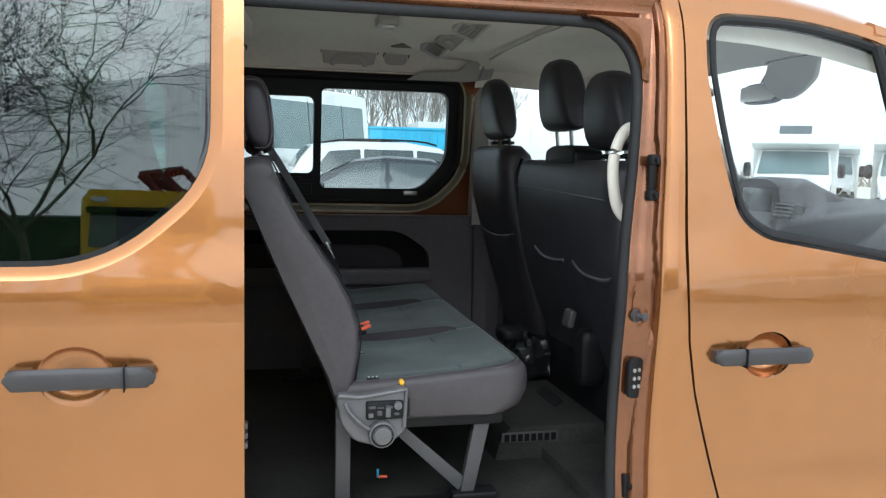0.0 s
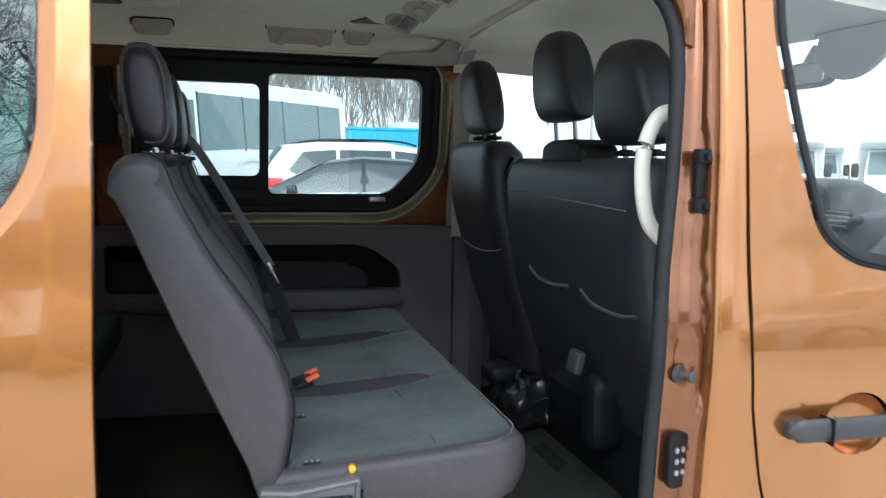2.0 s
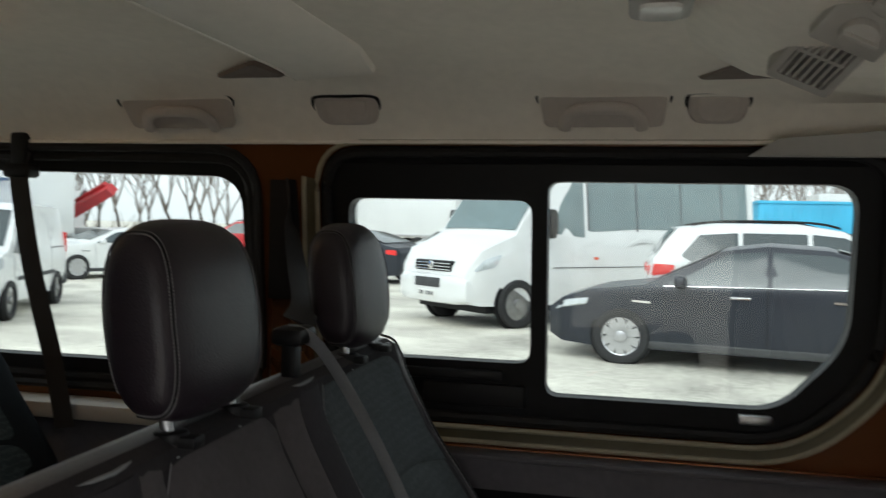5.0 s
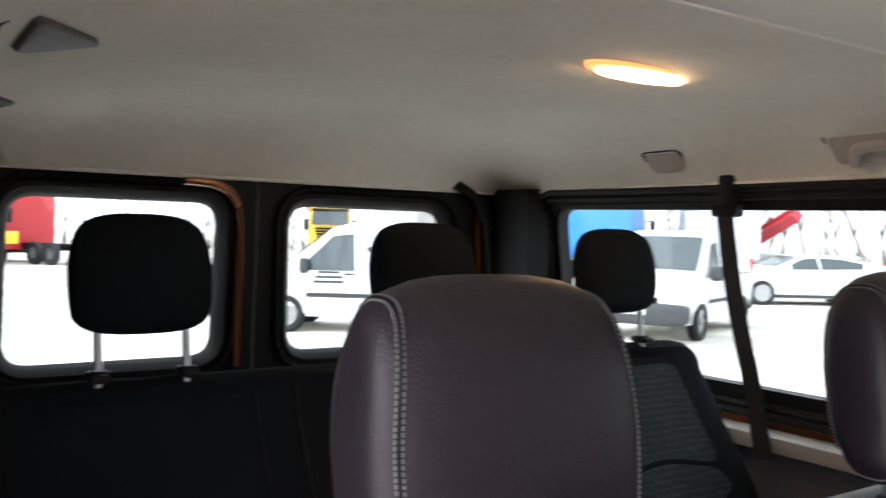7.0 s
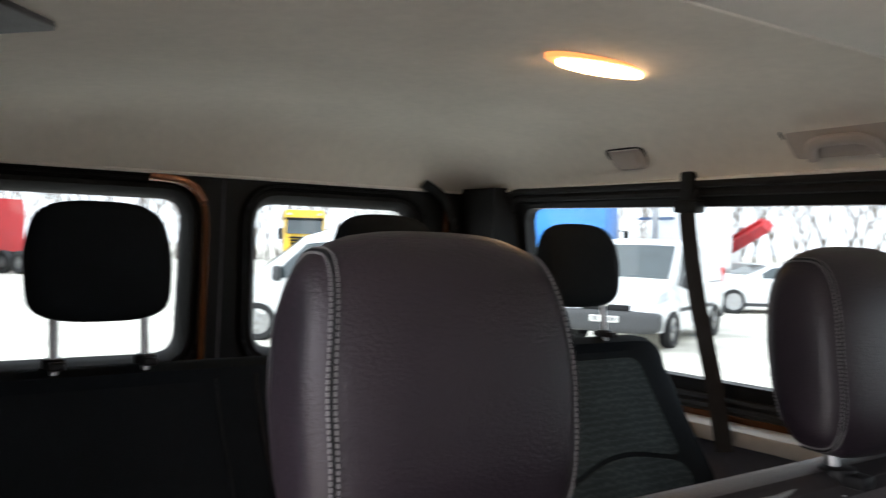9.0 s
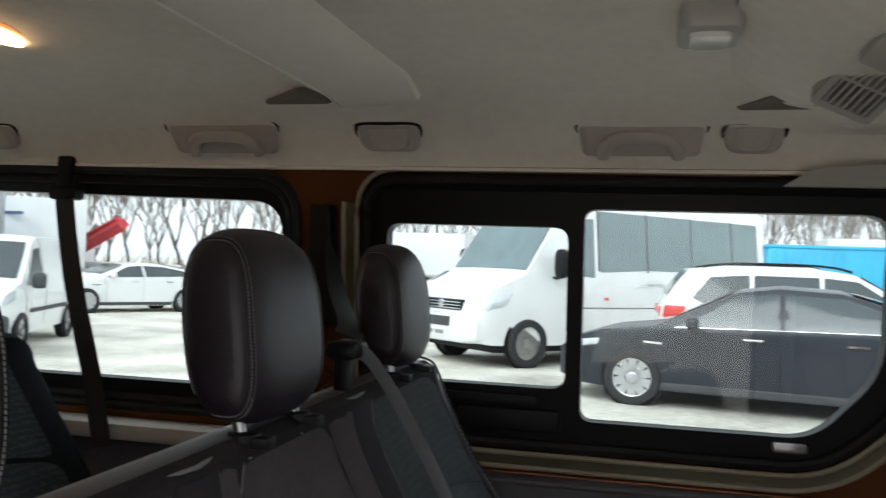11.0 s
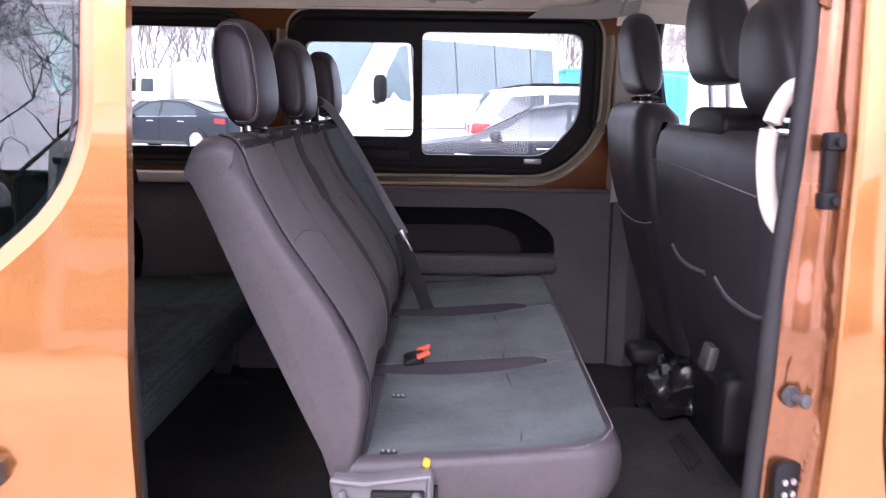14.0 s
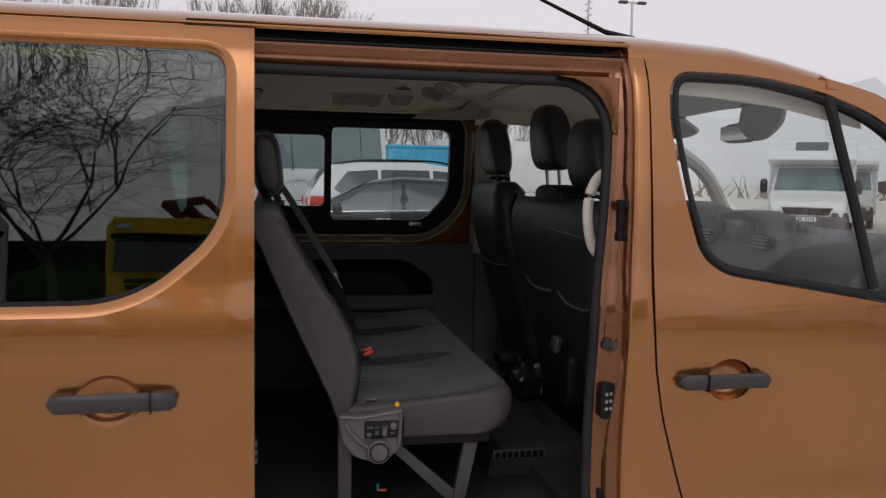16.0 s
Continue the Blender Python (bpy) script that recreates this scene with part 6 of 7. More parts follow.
class Car:
    """A road vehicle's body over stations (x, bottom, waist, roof, width share), with its surface to fix windows and lights on."""

    def __init__(self, name, label, category, st, W, paint, roofshare=0.74):
        self.t = thing(name, label, category)
        self.st, self.W, self.rs = sorted(st), W, roofshare
        self.xs = [s[0] for s in self.st]
        self.zmax = max(s[3] for s in self.st)
        rings = []
        for x in sorted(set(np.round(np.linspace(self.xs[0], self.xs[-1], 37), 4)) | set(self.xs)):
            b, w, r = self.at(x, 1), self.at(x, 2), self.at(x, 3)
            zs = [b, b + 0.3 * (w - b), b + 0.7 * (w - b), w - 0.05, w]
            zs += [w + f * (r - w) for f in (0.3, 0.6, 0.85, 0.97)]
            right_side = [(self.hw(x, z), z) for z in zs] + [(self.hw(x, r) * 0.9, r + 0.004), (self.hw(x, r) * 0.5, r + 0.022)]
            rings.append([Vector((x, y, z)) for y, z in right_side] + [Vector((x, -y, z)) for y, z in right_side[::-1]])
        self.body = part("body", loft(rings), paint, self.t)

    def at(self, x, i):
        return float(np.interp(x, self.xs, [s[i] for s in self.st]))

    def hw(self, x, z):
        b, w, s = self.at(x, 1), self.at(x, 2), self.at(x, 4)
        h = self.W / 2 * s
        if z <= w:
            f = (w - z) / max(0.1, w - b)
            return h * (1 - 0.02 * min(1, 5 * f) * 0 - 0.09 * max(0.0, f - 0.35) ** 1.3 - 0.015 * max(0, 0.15 - f) / 0.15)
        return h * (0.985 - (0.985 - self.rs) * min(1.0, (z - w) / max(0.05, self.zmax - w)) ** 1.15)

    def side(self, name, poly, material="carglass", out=0.006, label="", both=True, parent=None):
        for s in ((1, -1) if both else (1,)):
            part(name, sheet(poly, lambda x, z, d: Vector((x, s * (self.hw(x, z) + out - d), z)), 0.01), material, parent or self.body, label)

    def front(self, name, x0, x1, share=0.86, material="carglass", lift=0.028):
        rows = []
        for f in np.linspace(0, 1, 7):
            x = x0 + (x1 - x0) * f
            z = self.at(x, 3)
            h = self.hw(x, z - 0.02) * share
            rows.append([Vector((x, h * g, z + lift + 0.016 * (1 - g * g))) for g in np.linspace(-1, 1, 9)])
        part(name, loft(rows, caps=False, closed=False), material, self.body)

    def wheels(self, xs, r, track=0.0, spokes=7, rim="alloy", w=0.22):
        for x in xs:
            for s in (1, -1):
                y = s * (self.hw(x, r * 1.2) - w * 0.20)
                part("wheel_arch", disc((x, s * (self.hw(x, r * 1.4) - 0.040), r * 1.04), "y", r * 1.13, 0.06, 26), "black", self.body)
                wheel(self.t, x, y, r, w, spokes, rim)

    def place(self, x, y, yaw, group=""):
        self.t.matrix_basis = pose(x, y, 0, 0, 0, yaw)
        return self.t


def saloon(label, paint, L=4.9, W=1.86, H=1.46, estate=False, name="car"):
    k = L / 4.9
    st = [(-2.45, 0.42, 0.85, 0.86, 0.86), (-2.38, 0.25, 0.98, 1.00, 0.93), (-1.95, 0.22, 1.02, 1.07, 0.97), (-1.55, 0.22, 1.02, 1.20 if not estate else 1.40, 0.99), (-0.75, 0.20, 1.00, H - 0.03, 1.0), (-0.1, 0.20, 0.98, H, 1.0), (0.35, 0.20, 0.96, H - 0.06, 1.0), (1.05, 0.20, 0.94, 1.06, 1.0), (1.25, 0.20, 0.93, 0.965, 0.99), (1.9, 0.20, 0.86, 0.88, 0.96), (2.25, 0.22, 0.74, 0.76, 0.88), (2.45, 0.30, 0.60, 0.62, 0.70)]
    c = Car(name, label, "car", [(a * k, b, w, r, s) for a, b, w, r, s in st], W, paint, 0.70)
    c.side("side_window", rounded([(0.98 * k, 0.975), (0.32 * k, H - 0.11), (-0.10 * k, H - 0.075), (-0.12 * k, 0.985)], 0.02, 2))
    c.side("side_window", rounded([(-0.17 * k, 0.985), (-0.16 * k, H - 0.075), (-0.80 * k, H - 0.10), (-1.42 * k, 1.16), (-1.35 * k, 1.02)], 0.02, 2))
    c.front("windscreen", 1.10 * k, 0.42 * k)
    c.front("rear_window", -1.85 * k, -0.85 * k)
    c.side("window_trim", [(1.02 * k, 0.955), (1.02 * k, 0.968), (-1.45 * k, 1.018), (-1.45 * k, 1.005)], "chrome", 0.009)
    c.side("door_gap", [(-0.13 * k, 0.30), (-0.118 * k, 0.30), (-0.118 * k, 0.97), (-0.13 * k, 0.97)], "black", 0.003)
    c.side("door_gap", [(0.95 * k, 0.30), (0.962 * k, 0.30), (1.02 * k, 0.93), (1.008 * k, 0.93)], "black", 0.003)
    for x in (0.05, -1.02):
        c.side("door_pull", rounded([(x * k, 0.845), (x * k + 0.22, 0.845), (x * k + 0.22, 0.872), (x * k, 0.872)], 0.01, 2), "chrome", 0.022)
    c.side("headlamp", rounded([(2.36 * k, 0.60), (1.93 * k, 0.70), (1.90 * k, 0.78), (2.20 * k, 0.735)], 0.03, 3), "headlamp", 0.008)
    c.side("tail_lamp", rounded([(-2.36 * k, 0.80), (-2.02 * k, 0.83), (-2.02 * k, 0.95), (-2.34 * k, 0.94)], 0.03, 3), "tail", 0.008)
    c.side("sill", [(1.35 * k, 0.21), (1.35 * k, 0.30), (-1.0 * k, 0.30), (-1.0 * k, 0.21)], "bumper", 0.012)
    c.side("side_indicator", rounded([(1.16 * k, 0.745), (1.38 * k, 0.755), (1.38 * k, 0.78), (1.16 * k, 0.77)], 0.01, 2), "chrome", 0.008)
    for s in (1, -1):
        part("mirror", soft((0.82 * k, s * (W / 2 + 0.07), 1.02), (0.07, 0.11, 0.075), 3, 6), paint, c.body)
    part("grille", box(2.40 * k, 2.462 * k, -0.3, 0.3, 0.42, 0.58, 0.02), "black", c.body)
    plate(c.t, 2.462 * k, 0, 0.45, 1)
    plate(c.t, -2.46 * k, 0, 0.72, -1)
    c.wheels((1.50 * k, -1.42 * k), 0.335, spokes=10)
    return c


def suv(label, paint):
    H = 1.67
    st = [(-2.32, 0.45, 1.02, 1.03, 0.86), (-2.27, 0.30, 1.10, 1.16, 0.93), (-2.12, 0.28, 1.12, 1.40, 0.97), (-1.95, 0.27, 1.12, 1.60, 0.985), (-1.4, 0.26, 1.10, H - 0.01, 1.0), (-0.3, 0.25, 1.08, H, 1.0), (0.25, 0.25, 1.06, H - 0.08, 1.0), (1.0, 0.25, 1.03, 1.14, 1.0), (1.2, 0.25, 1.02, 1.05, 0.99), (1.9, 0.27, 0.95, 0.99, 0.96), (2.2, 0.3, 0.82, 0.85, 0.88), (2.33, 0.35, 0.65, 0.67, 0.72)]
    c = Car("car", label, "car", st, 1.88, paint, 0.72)
    c.side("side_window", rounded([(0.92, 1.07), (0.25, H - 0.16), (-0.18, H - 0.12), (-0.2, 1.09)], 0.02, 2))
    c.side("side_window", rounded([(-0.25, 1.09), (-0.24, H - 0.12), (-1.08, H - 0.12), (-1.10, 1.11)], 0.02, 2))
    c.side("side_window", rounded([(-1.15, 1.11), (-1.14, H - 0.12), (-1.66, H - 0.16), (-1.90, 1.22), (-1.76, 1.14)], 0.03, 2))
    c.front("windscreen", 1.05, 0.32)
    c.front("rear_window", -2.24, -1.99, 0.8)
    c.side("tail_lamp", rounded([(-2.295, 0.93), (-2.02, 0.98), (-1.98, 1.09), (-2.27, 1.10)], 0.03, 3), "tail", 0.010)
    part("tail_face", join(box(-2.335, -2.29, 0.42, 0.80, 0.93, 1.07, 0.02), box(-2.335, -2.29, -0.80, -0.42, 0.93, 1.07, 0.02)), "tail", c.body)
    c.side("headlamp", rounded([(2.24, 0.70), (1.90, 0.80), (1.88, 0.90), (2.12, 0.84)], 0.03, 3), "headlamp", 0.008)
    c.side("sill", [(1.45, 0.26), (1.45, 0.40), (-1.2, 0.40), (-1.2, 0.26)], "bumper", 0.012)
    c.side("door_gap", [(-0.215, 0.38), (-0.205, 0.38), (-0.205, 1.08), (-0.215, 1.08)], "black", 0.003)
    part("rear_bumper", box(-2.36, -2.20, -0.82, 0.82, 0.34, 0.62, 0.05), "bumper", c.body)
    for s in (1, -1):
        part("roof_rail", tube(spline([(0.2, s * 0.62, H - 0.03), (-0.2, s * 0.63, H + 0.04), (-1.3, s * 0.62, H + 0.04), (-1.75, s * 0.61, H - 0.02)], 3), 0.018, 6), "black", c.body)
        part("mirror", soft((0.75, s * 1.0, 1.12), (0.08, 0.12, 0.09), 3, 6), paint, c.body)
    plate(c.t, -2.36, 0, 0.78, -1)
    c.wheels((1.42, -1.40), 0.36, spokes=5)
    return c


def small_van(label, paint, lettered=False):
    H = 1.85
    st = [(-2.20, 0.45, 1.0, H - 0.14, 0.93), (-2.14, 0.32, 1.0, H - 0.02, 0.97), (-1.6, 0.28, 1.0, H, 1.0), (0.3, 0.27, 1.0, H, 1.0), (0.62, 0.27, 1.0, H - 0.10, 1.0), (1.30, 0.27, 1.0, 1.20, 1.0), (1.42, 0.27, 1.0, 1.09, 0.99), (1.85, 0.28, 0.90, 0.97, 0.96), (2.10, 0.30, 0.78, 0.82, 0.90), (2.20, 0.34, 0.62, 0.64, 0.80)]
    c = Car("delivery_van", label, "van", st, 1.83, paint, 0.82)
    c.side("side_window", rounded([(1.16, 1.05), (0.58, H - 0.22), (0.22, H - 0.18), (0.18, 1.05)], 0.03, 3))
    c.front("windscreen", 1.36, 0.66, 0.90)
    c.side("door_gap", [(0.11, 0.36), (0.12, 0.36), (0.12, H - 0.12), (0.11, H - 0.12)], "black", 0.003)
    c.side("door_gap", [(1.12, 0.36), (1.13, 0.36), (1.22, 1.0), (1.21, 1.0)], "black", 0.003)
    c.side("door_gap", [(-1.02, 0.40), (-1.01, 0.40), (-1.01, H - 0.12), (-1.02, H - 0.12)], "black", 0.003)
    c.side("slide_rail", [(-1.9, 1.07), (-1.02, 1.07), (-1.02, 1.09), (-1.9, 1.09)], "bumper", 0.006)
    c.side("rubbing_strip", rounded([(1.0, 0.60), (1.0, 0.67), (-1.2, 0.67), (-1.2, 0.60)], 0.02, 2), "bumper", 0.014)
    c.side("door_pull", rounded([(0.18, 0.98), (0.36, 0.98), (0.36, 1.01), (0.18, 1.01)], 0.01, 2), "bumper", 0.02)
    c.side("headlamp", rounded([(2.12, 0.74), (1.70, 0.84), (1.64, 1.00), (2.00, 0.92)], 0.05, 3), "headlamp", 0.012)
    part("front_bumper", soft((2.08, 0, 0.46), (0.20, 0.91, 0.19), 6, 8), "bumper", c.body)
    part("grille", box(2.15, 2.235, -0.42, 0.42, 0.62, 0.74, 0.02), "black", c.body)
    part("badge", disc((2.225, 0, 0.76), "x", 0.06, 0.03, 16, 0.006), "chrome", c.body)
    plate(c.t, 2.285, 0, 0.50, 1)
    for s in (1, -1):
        part("mirror", soft((1.02, s * 1.04, 1.13), (0.07, 0.11, 0.13), 4, 6), "bumper", c.body)
        part("tail_lamp", box(-2.22, -2.10, s * 0.82 - 0.06, s * 0.82 + 0.06, 0.85, 1.35, 0.03), "tail", c.body)
    part("rear_bumper", soft((-2.10, 0, 0.45), (0.16, 0.90, 0.15), 6, 8), "bumper", c.body)
    if lettered:
        for k, (w, z) in enumerate(((0.36, 1.02), (0.46, 0.94), (0.52, 0.86))):
            c.side("lettering_bar", [(0.62 - w / 2, z - 0.018), (0.62 + w / 2, z - 0.018), (0.62 + w / 2, z + 0.018), (0.62 - w / 2, z + 0.018)], "bumper", 0.008)
        c.side("lettering_bar", [(-0.5, 1.38), (0.0, 1.38), (0.0, 1.46), (-0.5, 1.46)], "bumper", 0.008)
    c.wheels((1.36, -1.40), 0.315, spokes=0, rim="steel", w=0.2)
    return c


saloon_dark = saloon("dark anthracite saloon car parked on the gravel", "anthracite")
saloon_dark.place(2.70, 11.40, 170).scale = (1.03, 1.03, 1.03)
suv("white sport utility car with red tail lamps", "white").place(3.83, 13.95, 1).scale = (1.06, 1.06, 1.06)
small_van("white delivery van with a dark bumper", "white").place(-9.80, 12.60, -67)
small_van("white delivery van with grey lettering on its door", "white", True).place(-12.15, 7.38, 234)
saloon("white low sports coupe on dark wheels", "white", 4.65, 1.88, 1.37).place(-13.1, 21.5, 237)
saloon("dark blue saloon seen from behind between parked cars", "anthracite", 4.8, 1.84, 1.46).place(-7.0, 24.0, 160)
saloon("white car under thin snow", "white", 4.3, 1.78, 1.48).place(-10.9, 32.2, 215)
saloon("pale car under thin snow beside the coach", "white2", 4.4, 1.8, 1.5).place(-5.2, 29.5, 200)
suv("red car behind the parked cars", "redpaint").place(-16.2, 36.0, 195)
suv("white car parked by the motorhomes", "white2").place(12.2, 25.0, 195)
saloon("silver-white car parked in front of the van", "white2", 4.4, 1.8, 1.5).place(9.6, 18.2, 190)


def coach(label):
    L, W, H = 7.2, 2.3, 2.98
    st = [(-3.6, 0.45, 1.55, H - 0.22, 0.97), (-3.5, 0.38, 1.55, H - 0.04, 0.99), (-3.0, 0.36, 1.55, H, 1.0), (0.8, 0.36, 1.55, H - 0.02, 1.0), (1.65, 0.36, 1.55, H - 0.16, 1.0), (2.00, 0.36, 1.52, 2.50, 0.98), (2.52, 0.36, 1.50, 1.78, 0.95), (2.70, 0.36, 1.40, 1.52, 0.94), (3.35, 0.38, 1.15, 1.26, 0.90), (3.55, 0.42, 0.85, 0.98, 0.84), (3.62, 0.5, 0.72, 0.75, 0.76)]
    c = Car("coach", label, "coach", st, W, "white", 0.86)
    c.side("side_window", rounded([(1.22, 1.50), (1.95, 1.56), (1.76, 2.05), (1.42, 2.50), (1.22, 2.52)], 0.04, 3), "coachglass")
    xs = [1.12, -0.10, -1.32, -2.54, -3.40]
    for a, b in zip(xs, xs[1:]):
        c.side("side_window", rounded([(a - 0.02, 1.66 if a < 1 else 1.60), (a - 0.02, 2.66), (b + 0.02, 2.66), (b + 0.02, 1.66)], 0.05, 3), "coachglass", label="grey tinted coach window")
    for x in xs[:-1]:
        c.side("window_post", [(x - 0.025, 1.62), (x + 0.025, 1.62), (x + 0.025, 2.68), (x - 0.025, 2.68)], "ink", 0.004)
    c.front("windscreen", 2.66, 1.66, 0.94, "coachglass")
    c.side("panel_gap", [(1.9, 0.98), (1.9, 0.995), (-3.3, 0.995), (-3.3, 0.98)], "bumper", 0.004)
    for x in (0.9, -0.8, -2.3):
        c.side("side_marker", rounded([(x, 1.12), (x + 0.10, 1.12), (x + 0.10, 1.17), (x, 1.17)], 0.01, 2), "red", 0.010)
    c.side("swoosh", [tuple(p)[:2] for p in spline([(0.2, 1.35, 0), (-0.2, 1.50, 0), (-0.7, 1.42, 0), (-0.75, 1.30, 0), (-0.5, 1.42, 0), (-0.1, 1.42, 0)], 3, True)], "white2", 0.004)
    c.side("headlamp", rounded([(3.50, 0.92), (3.10, 1.00), (2.96, 1.22), (3.32, 1.12)], 0.06, 3), "headlamp", 0.012)
    g = part("grille", box(3.46, 3.60, -0.52, 0.52, 0.90, 1.08, 0.03), "black", c.body)
    for z in (0.935, 0.985, 1.035):
        part("grille_bar", box(3.575, 3.62, -0.5, 0.5, z - 0.008, z + 0.008, 0.004), "chrome", g)
    part("badge", disc((3.615, 0, 1.0), "x", 0.07, 0.03, 16, 0.006), "chrome", c.body)
    part("front_bumper", soft((3.45, 0, 0.62), (0.24, 0.98, 0.24), 6, 8), "white", c.body)
    part("lower_grille", box(3.64, 3.705, -0.36, 0.36, 0.64, 0.80, 0.02), "bumper", c.body)
    plate(c.t, 3.70, 0, 0.54, 1)
    for s in (1, -1):
        m = part("door_mirror", soft((2.18, s * 1.33, 1.72), (0.09, 0.11, 0.24), 4, 6), "black", c.body)
        part("mirror_arm", tube([(2.13, s * 1.05, 1.50), (2.19, s * 1.28, 1.47), (2.19, s * 1.30, 1.58)], 0.025, 6), "black", m)
    c.wheels((2.62, -1.9), 0.40, spokes=0, rim="steel", w=0.24)
    part("underbody", box(-3.4, 3.2, -0.95, 0.95, 0.25, 0.42), "black", c.body)
    return c


coach("white midi coach with grey tinted windows").place(0.32, 16.50, 227.6)


def lorry_cab(t, paint, W=2.45, H=3.5, x1=0.0, low=0.6, visor=True):
    """A forward-control cab whose front stands at x1."""
    b = part("cab", loft([[Vector((x, y, z)) for y, z in ((-W / 2, low), (-W / 2, H - 0.25), (-W / 2 + 0.15, H), (W / 2 - 0.15, H), (W / 2, H - 0.25), (W / 2, low))] for x in (x1 - 2.0, x1 - 0.25)] + [[Vector((x1 - 0.02 * (z > 1.9) - 0.22 * max(0, (z - 2.2)) / 1.3, y * 0.97, z)) for y, z in ((-W / 2, low), (-W / 2, H - 0.30), (-W / 2 + 0.15, H - 0.08), (W / 2 - 0.15, H - 0.08), (W / 2, H - 0.30), (W / 2, low))]]), paint, t)
    zw = 2.22 if H < 3.6 else H - 1.02
    part("windscreen", moved(extr(rounded([(-W * 0.44, -0.42), (W * 0.44, -0.42), (W * 0.43, 0.42), (-W * 0.43, 0.42)], 0.08, 4), "x", -0.015, 0.015), pose(x1 - 0.02 - 0.12 * (zw - 2.22), 0, zw, 0, -8, 0)), "carglass", b)
    for s in (1, -1):
        part("side_window", extr(rounded([(x1 - 0.35, 1.80), (x1 - 0.42, 2.5), (x1 - 1.1, 2.5), (x1 - 1.1, 1.80)], 0.05, 3), "y", s * W / 2 - 0.006, s * W / 2 + 0.006), "carglass", b)
        m = part("mirror", soft((x1 - 0.02, s * (W / 2 + 0.22), 2.15), (0.09, 0.12, 0.33), 5, 6), "black", b)
        part("mirror_arm", tube([(x1 - 0.2, s * W / 2, 2.45), (x1 - 0.05, s * (W / 2 + 0.2), 2.45)], 0.025, 6), "black", m)
        part("headlamp", extr(rounded([(s * W * 0.28, 0.72), (s * W * 0.45, 0.74), (s * W * 0.45, 0.95), (s * W * 0.30, 0.90)], 0.04, 3), "x", x1 - 0.02, x1 + 0.035, 0.01), "headlamp", b)
    for k in range(4):
        part("grille_slot", box(x1 - 0.02, x1 + 0.012, -W * 0.36 + 0.03 * k, W * 0.36 - 0.03 * k, zw - 0.70 - 0.17 * k, zw - 0.58 - 0.17 * k, 0.01), "black", b)
    part("bumper", box(x1 - 0.3, x1 + 0.06, -W / 2, W / 2, 0.38, 0.70, 0.06), "bumper", b)
    if visor:
        part("sun_visor", box(x1 - 0.25, x1 + 0.06, -W * 0.46, W * 0.46, zw + 0.42, zw + 0.56, 0.03), "black", b)
        for s in (1, -1):
            part("roof_lamp", extr(rounded([(s * W * 0.30, H - 0.30), (s * W * 0.42, H - 0.32), (s * W * 0.43, H - 0.20), (s * W * 0.33, H - 0.17)], 0.03, 3), "x", x1 - 0.24, x1 - 0.16, 0.01), "headlamp", b)
    plate(t, x1 + 0.07, 0, 0.52, 1)
    return b


def lorry(name, label, paint, boxpaint=None, L=8.0, H=3.4, boxH=3.6, crane=False, W=2.45, band=None):
    t = thing(name, label, "lorry")
    x1 = L / 2
    lorry_cab(t, paint, W, H, x1)
    part("chassis", box(-L / 2, x1 - 0.5, -0.45, 0.45, 0.62, 0.92, 0.02), "black", t)
    if boxpaint:
        b = part("load_box", box(-L / 2, x1 - 2.25, -W / 2, W / 2, 1.0, boxH, 0.04), boxpaint, t)
        for s in (1, -1):
            for k in range(9):
                x = -L / 2 + 0.15 + k * (L - 2.55) / 8
                part("box_rib", box(x - 0.02, x + 0.02, s * W / 2 - 0.01, s * W / 2 + 0.012, 1.05, boxH - 0.06), boxpaint, b)
        part("side_rave", box(-L / 2, x1 - 2.25, -W / 2 - 0.015, W / 2 + 0.015, 1.0, 1.12, 0.01), "steel", b)
    if crane:
        part("flat_bed", box(-L / 2, x1 - 2.9, -W / 2, W / 2, 0.95, 1.25, 0.02), "white2", t)
        post = part("crane_post", box(x1 - 2.7, x1 - 2.25, -0.25, 0.25, 0.95, 2.3, 0.04), "redpaint", t)
        bo = part("crane_boom", tube([(x1 - 2.4, 0, 1.65), (x1 - 5.8, 0.2, 2.75)], [0.32, 0.26], 4), "redpaint", t)
        part("boom_stage", tube([(x1 - 2.5, 0, 2.02), (x1 - 5.4, 0.2, 2.95)], [0.14, 0.12], 4), "redpaint", bo)
        for k in range(3):
            part("lettering_bar", moved(box(-0.25, 0.25, -0.255, -0.245, -0.07, 0.07), pose(x1 - 3.3 - k * 0.75, 0.05, 1.94 + k * 0.243, 0, 18, 0)), "white2", bo)
        part("hydraulic_ram", tube([(x1 - 2.5, 0, 1.5), (x1 - 4.0, 0.1, 2.75)], 0.08, 8), "steel", bo)
    for x in (x1 - 1.3, -L / 2 + 1.0, -L / 2 + 2.2):
        for s in (1, -1):
            wheel(t, x, s * (W / 2 - 0.16), 0.50, 0.3, 0, "steel", 0.55)
    return t


def put(t, x, y, yaw):
    t.matrix_basis = pose(x, y, 0, 0, 0, yaw)
    return t


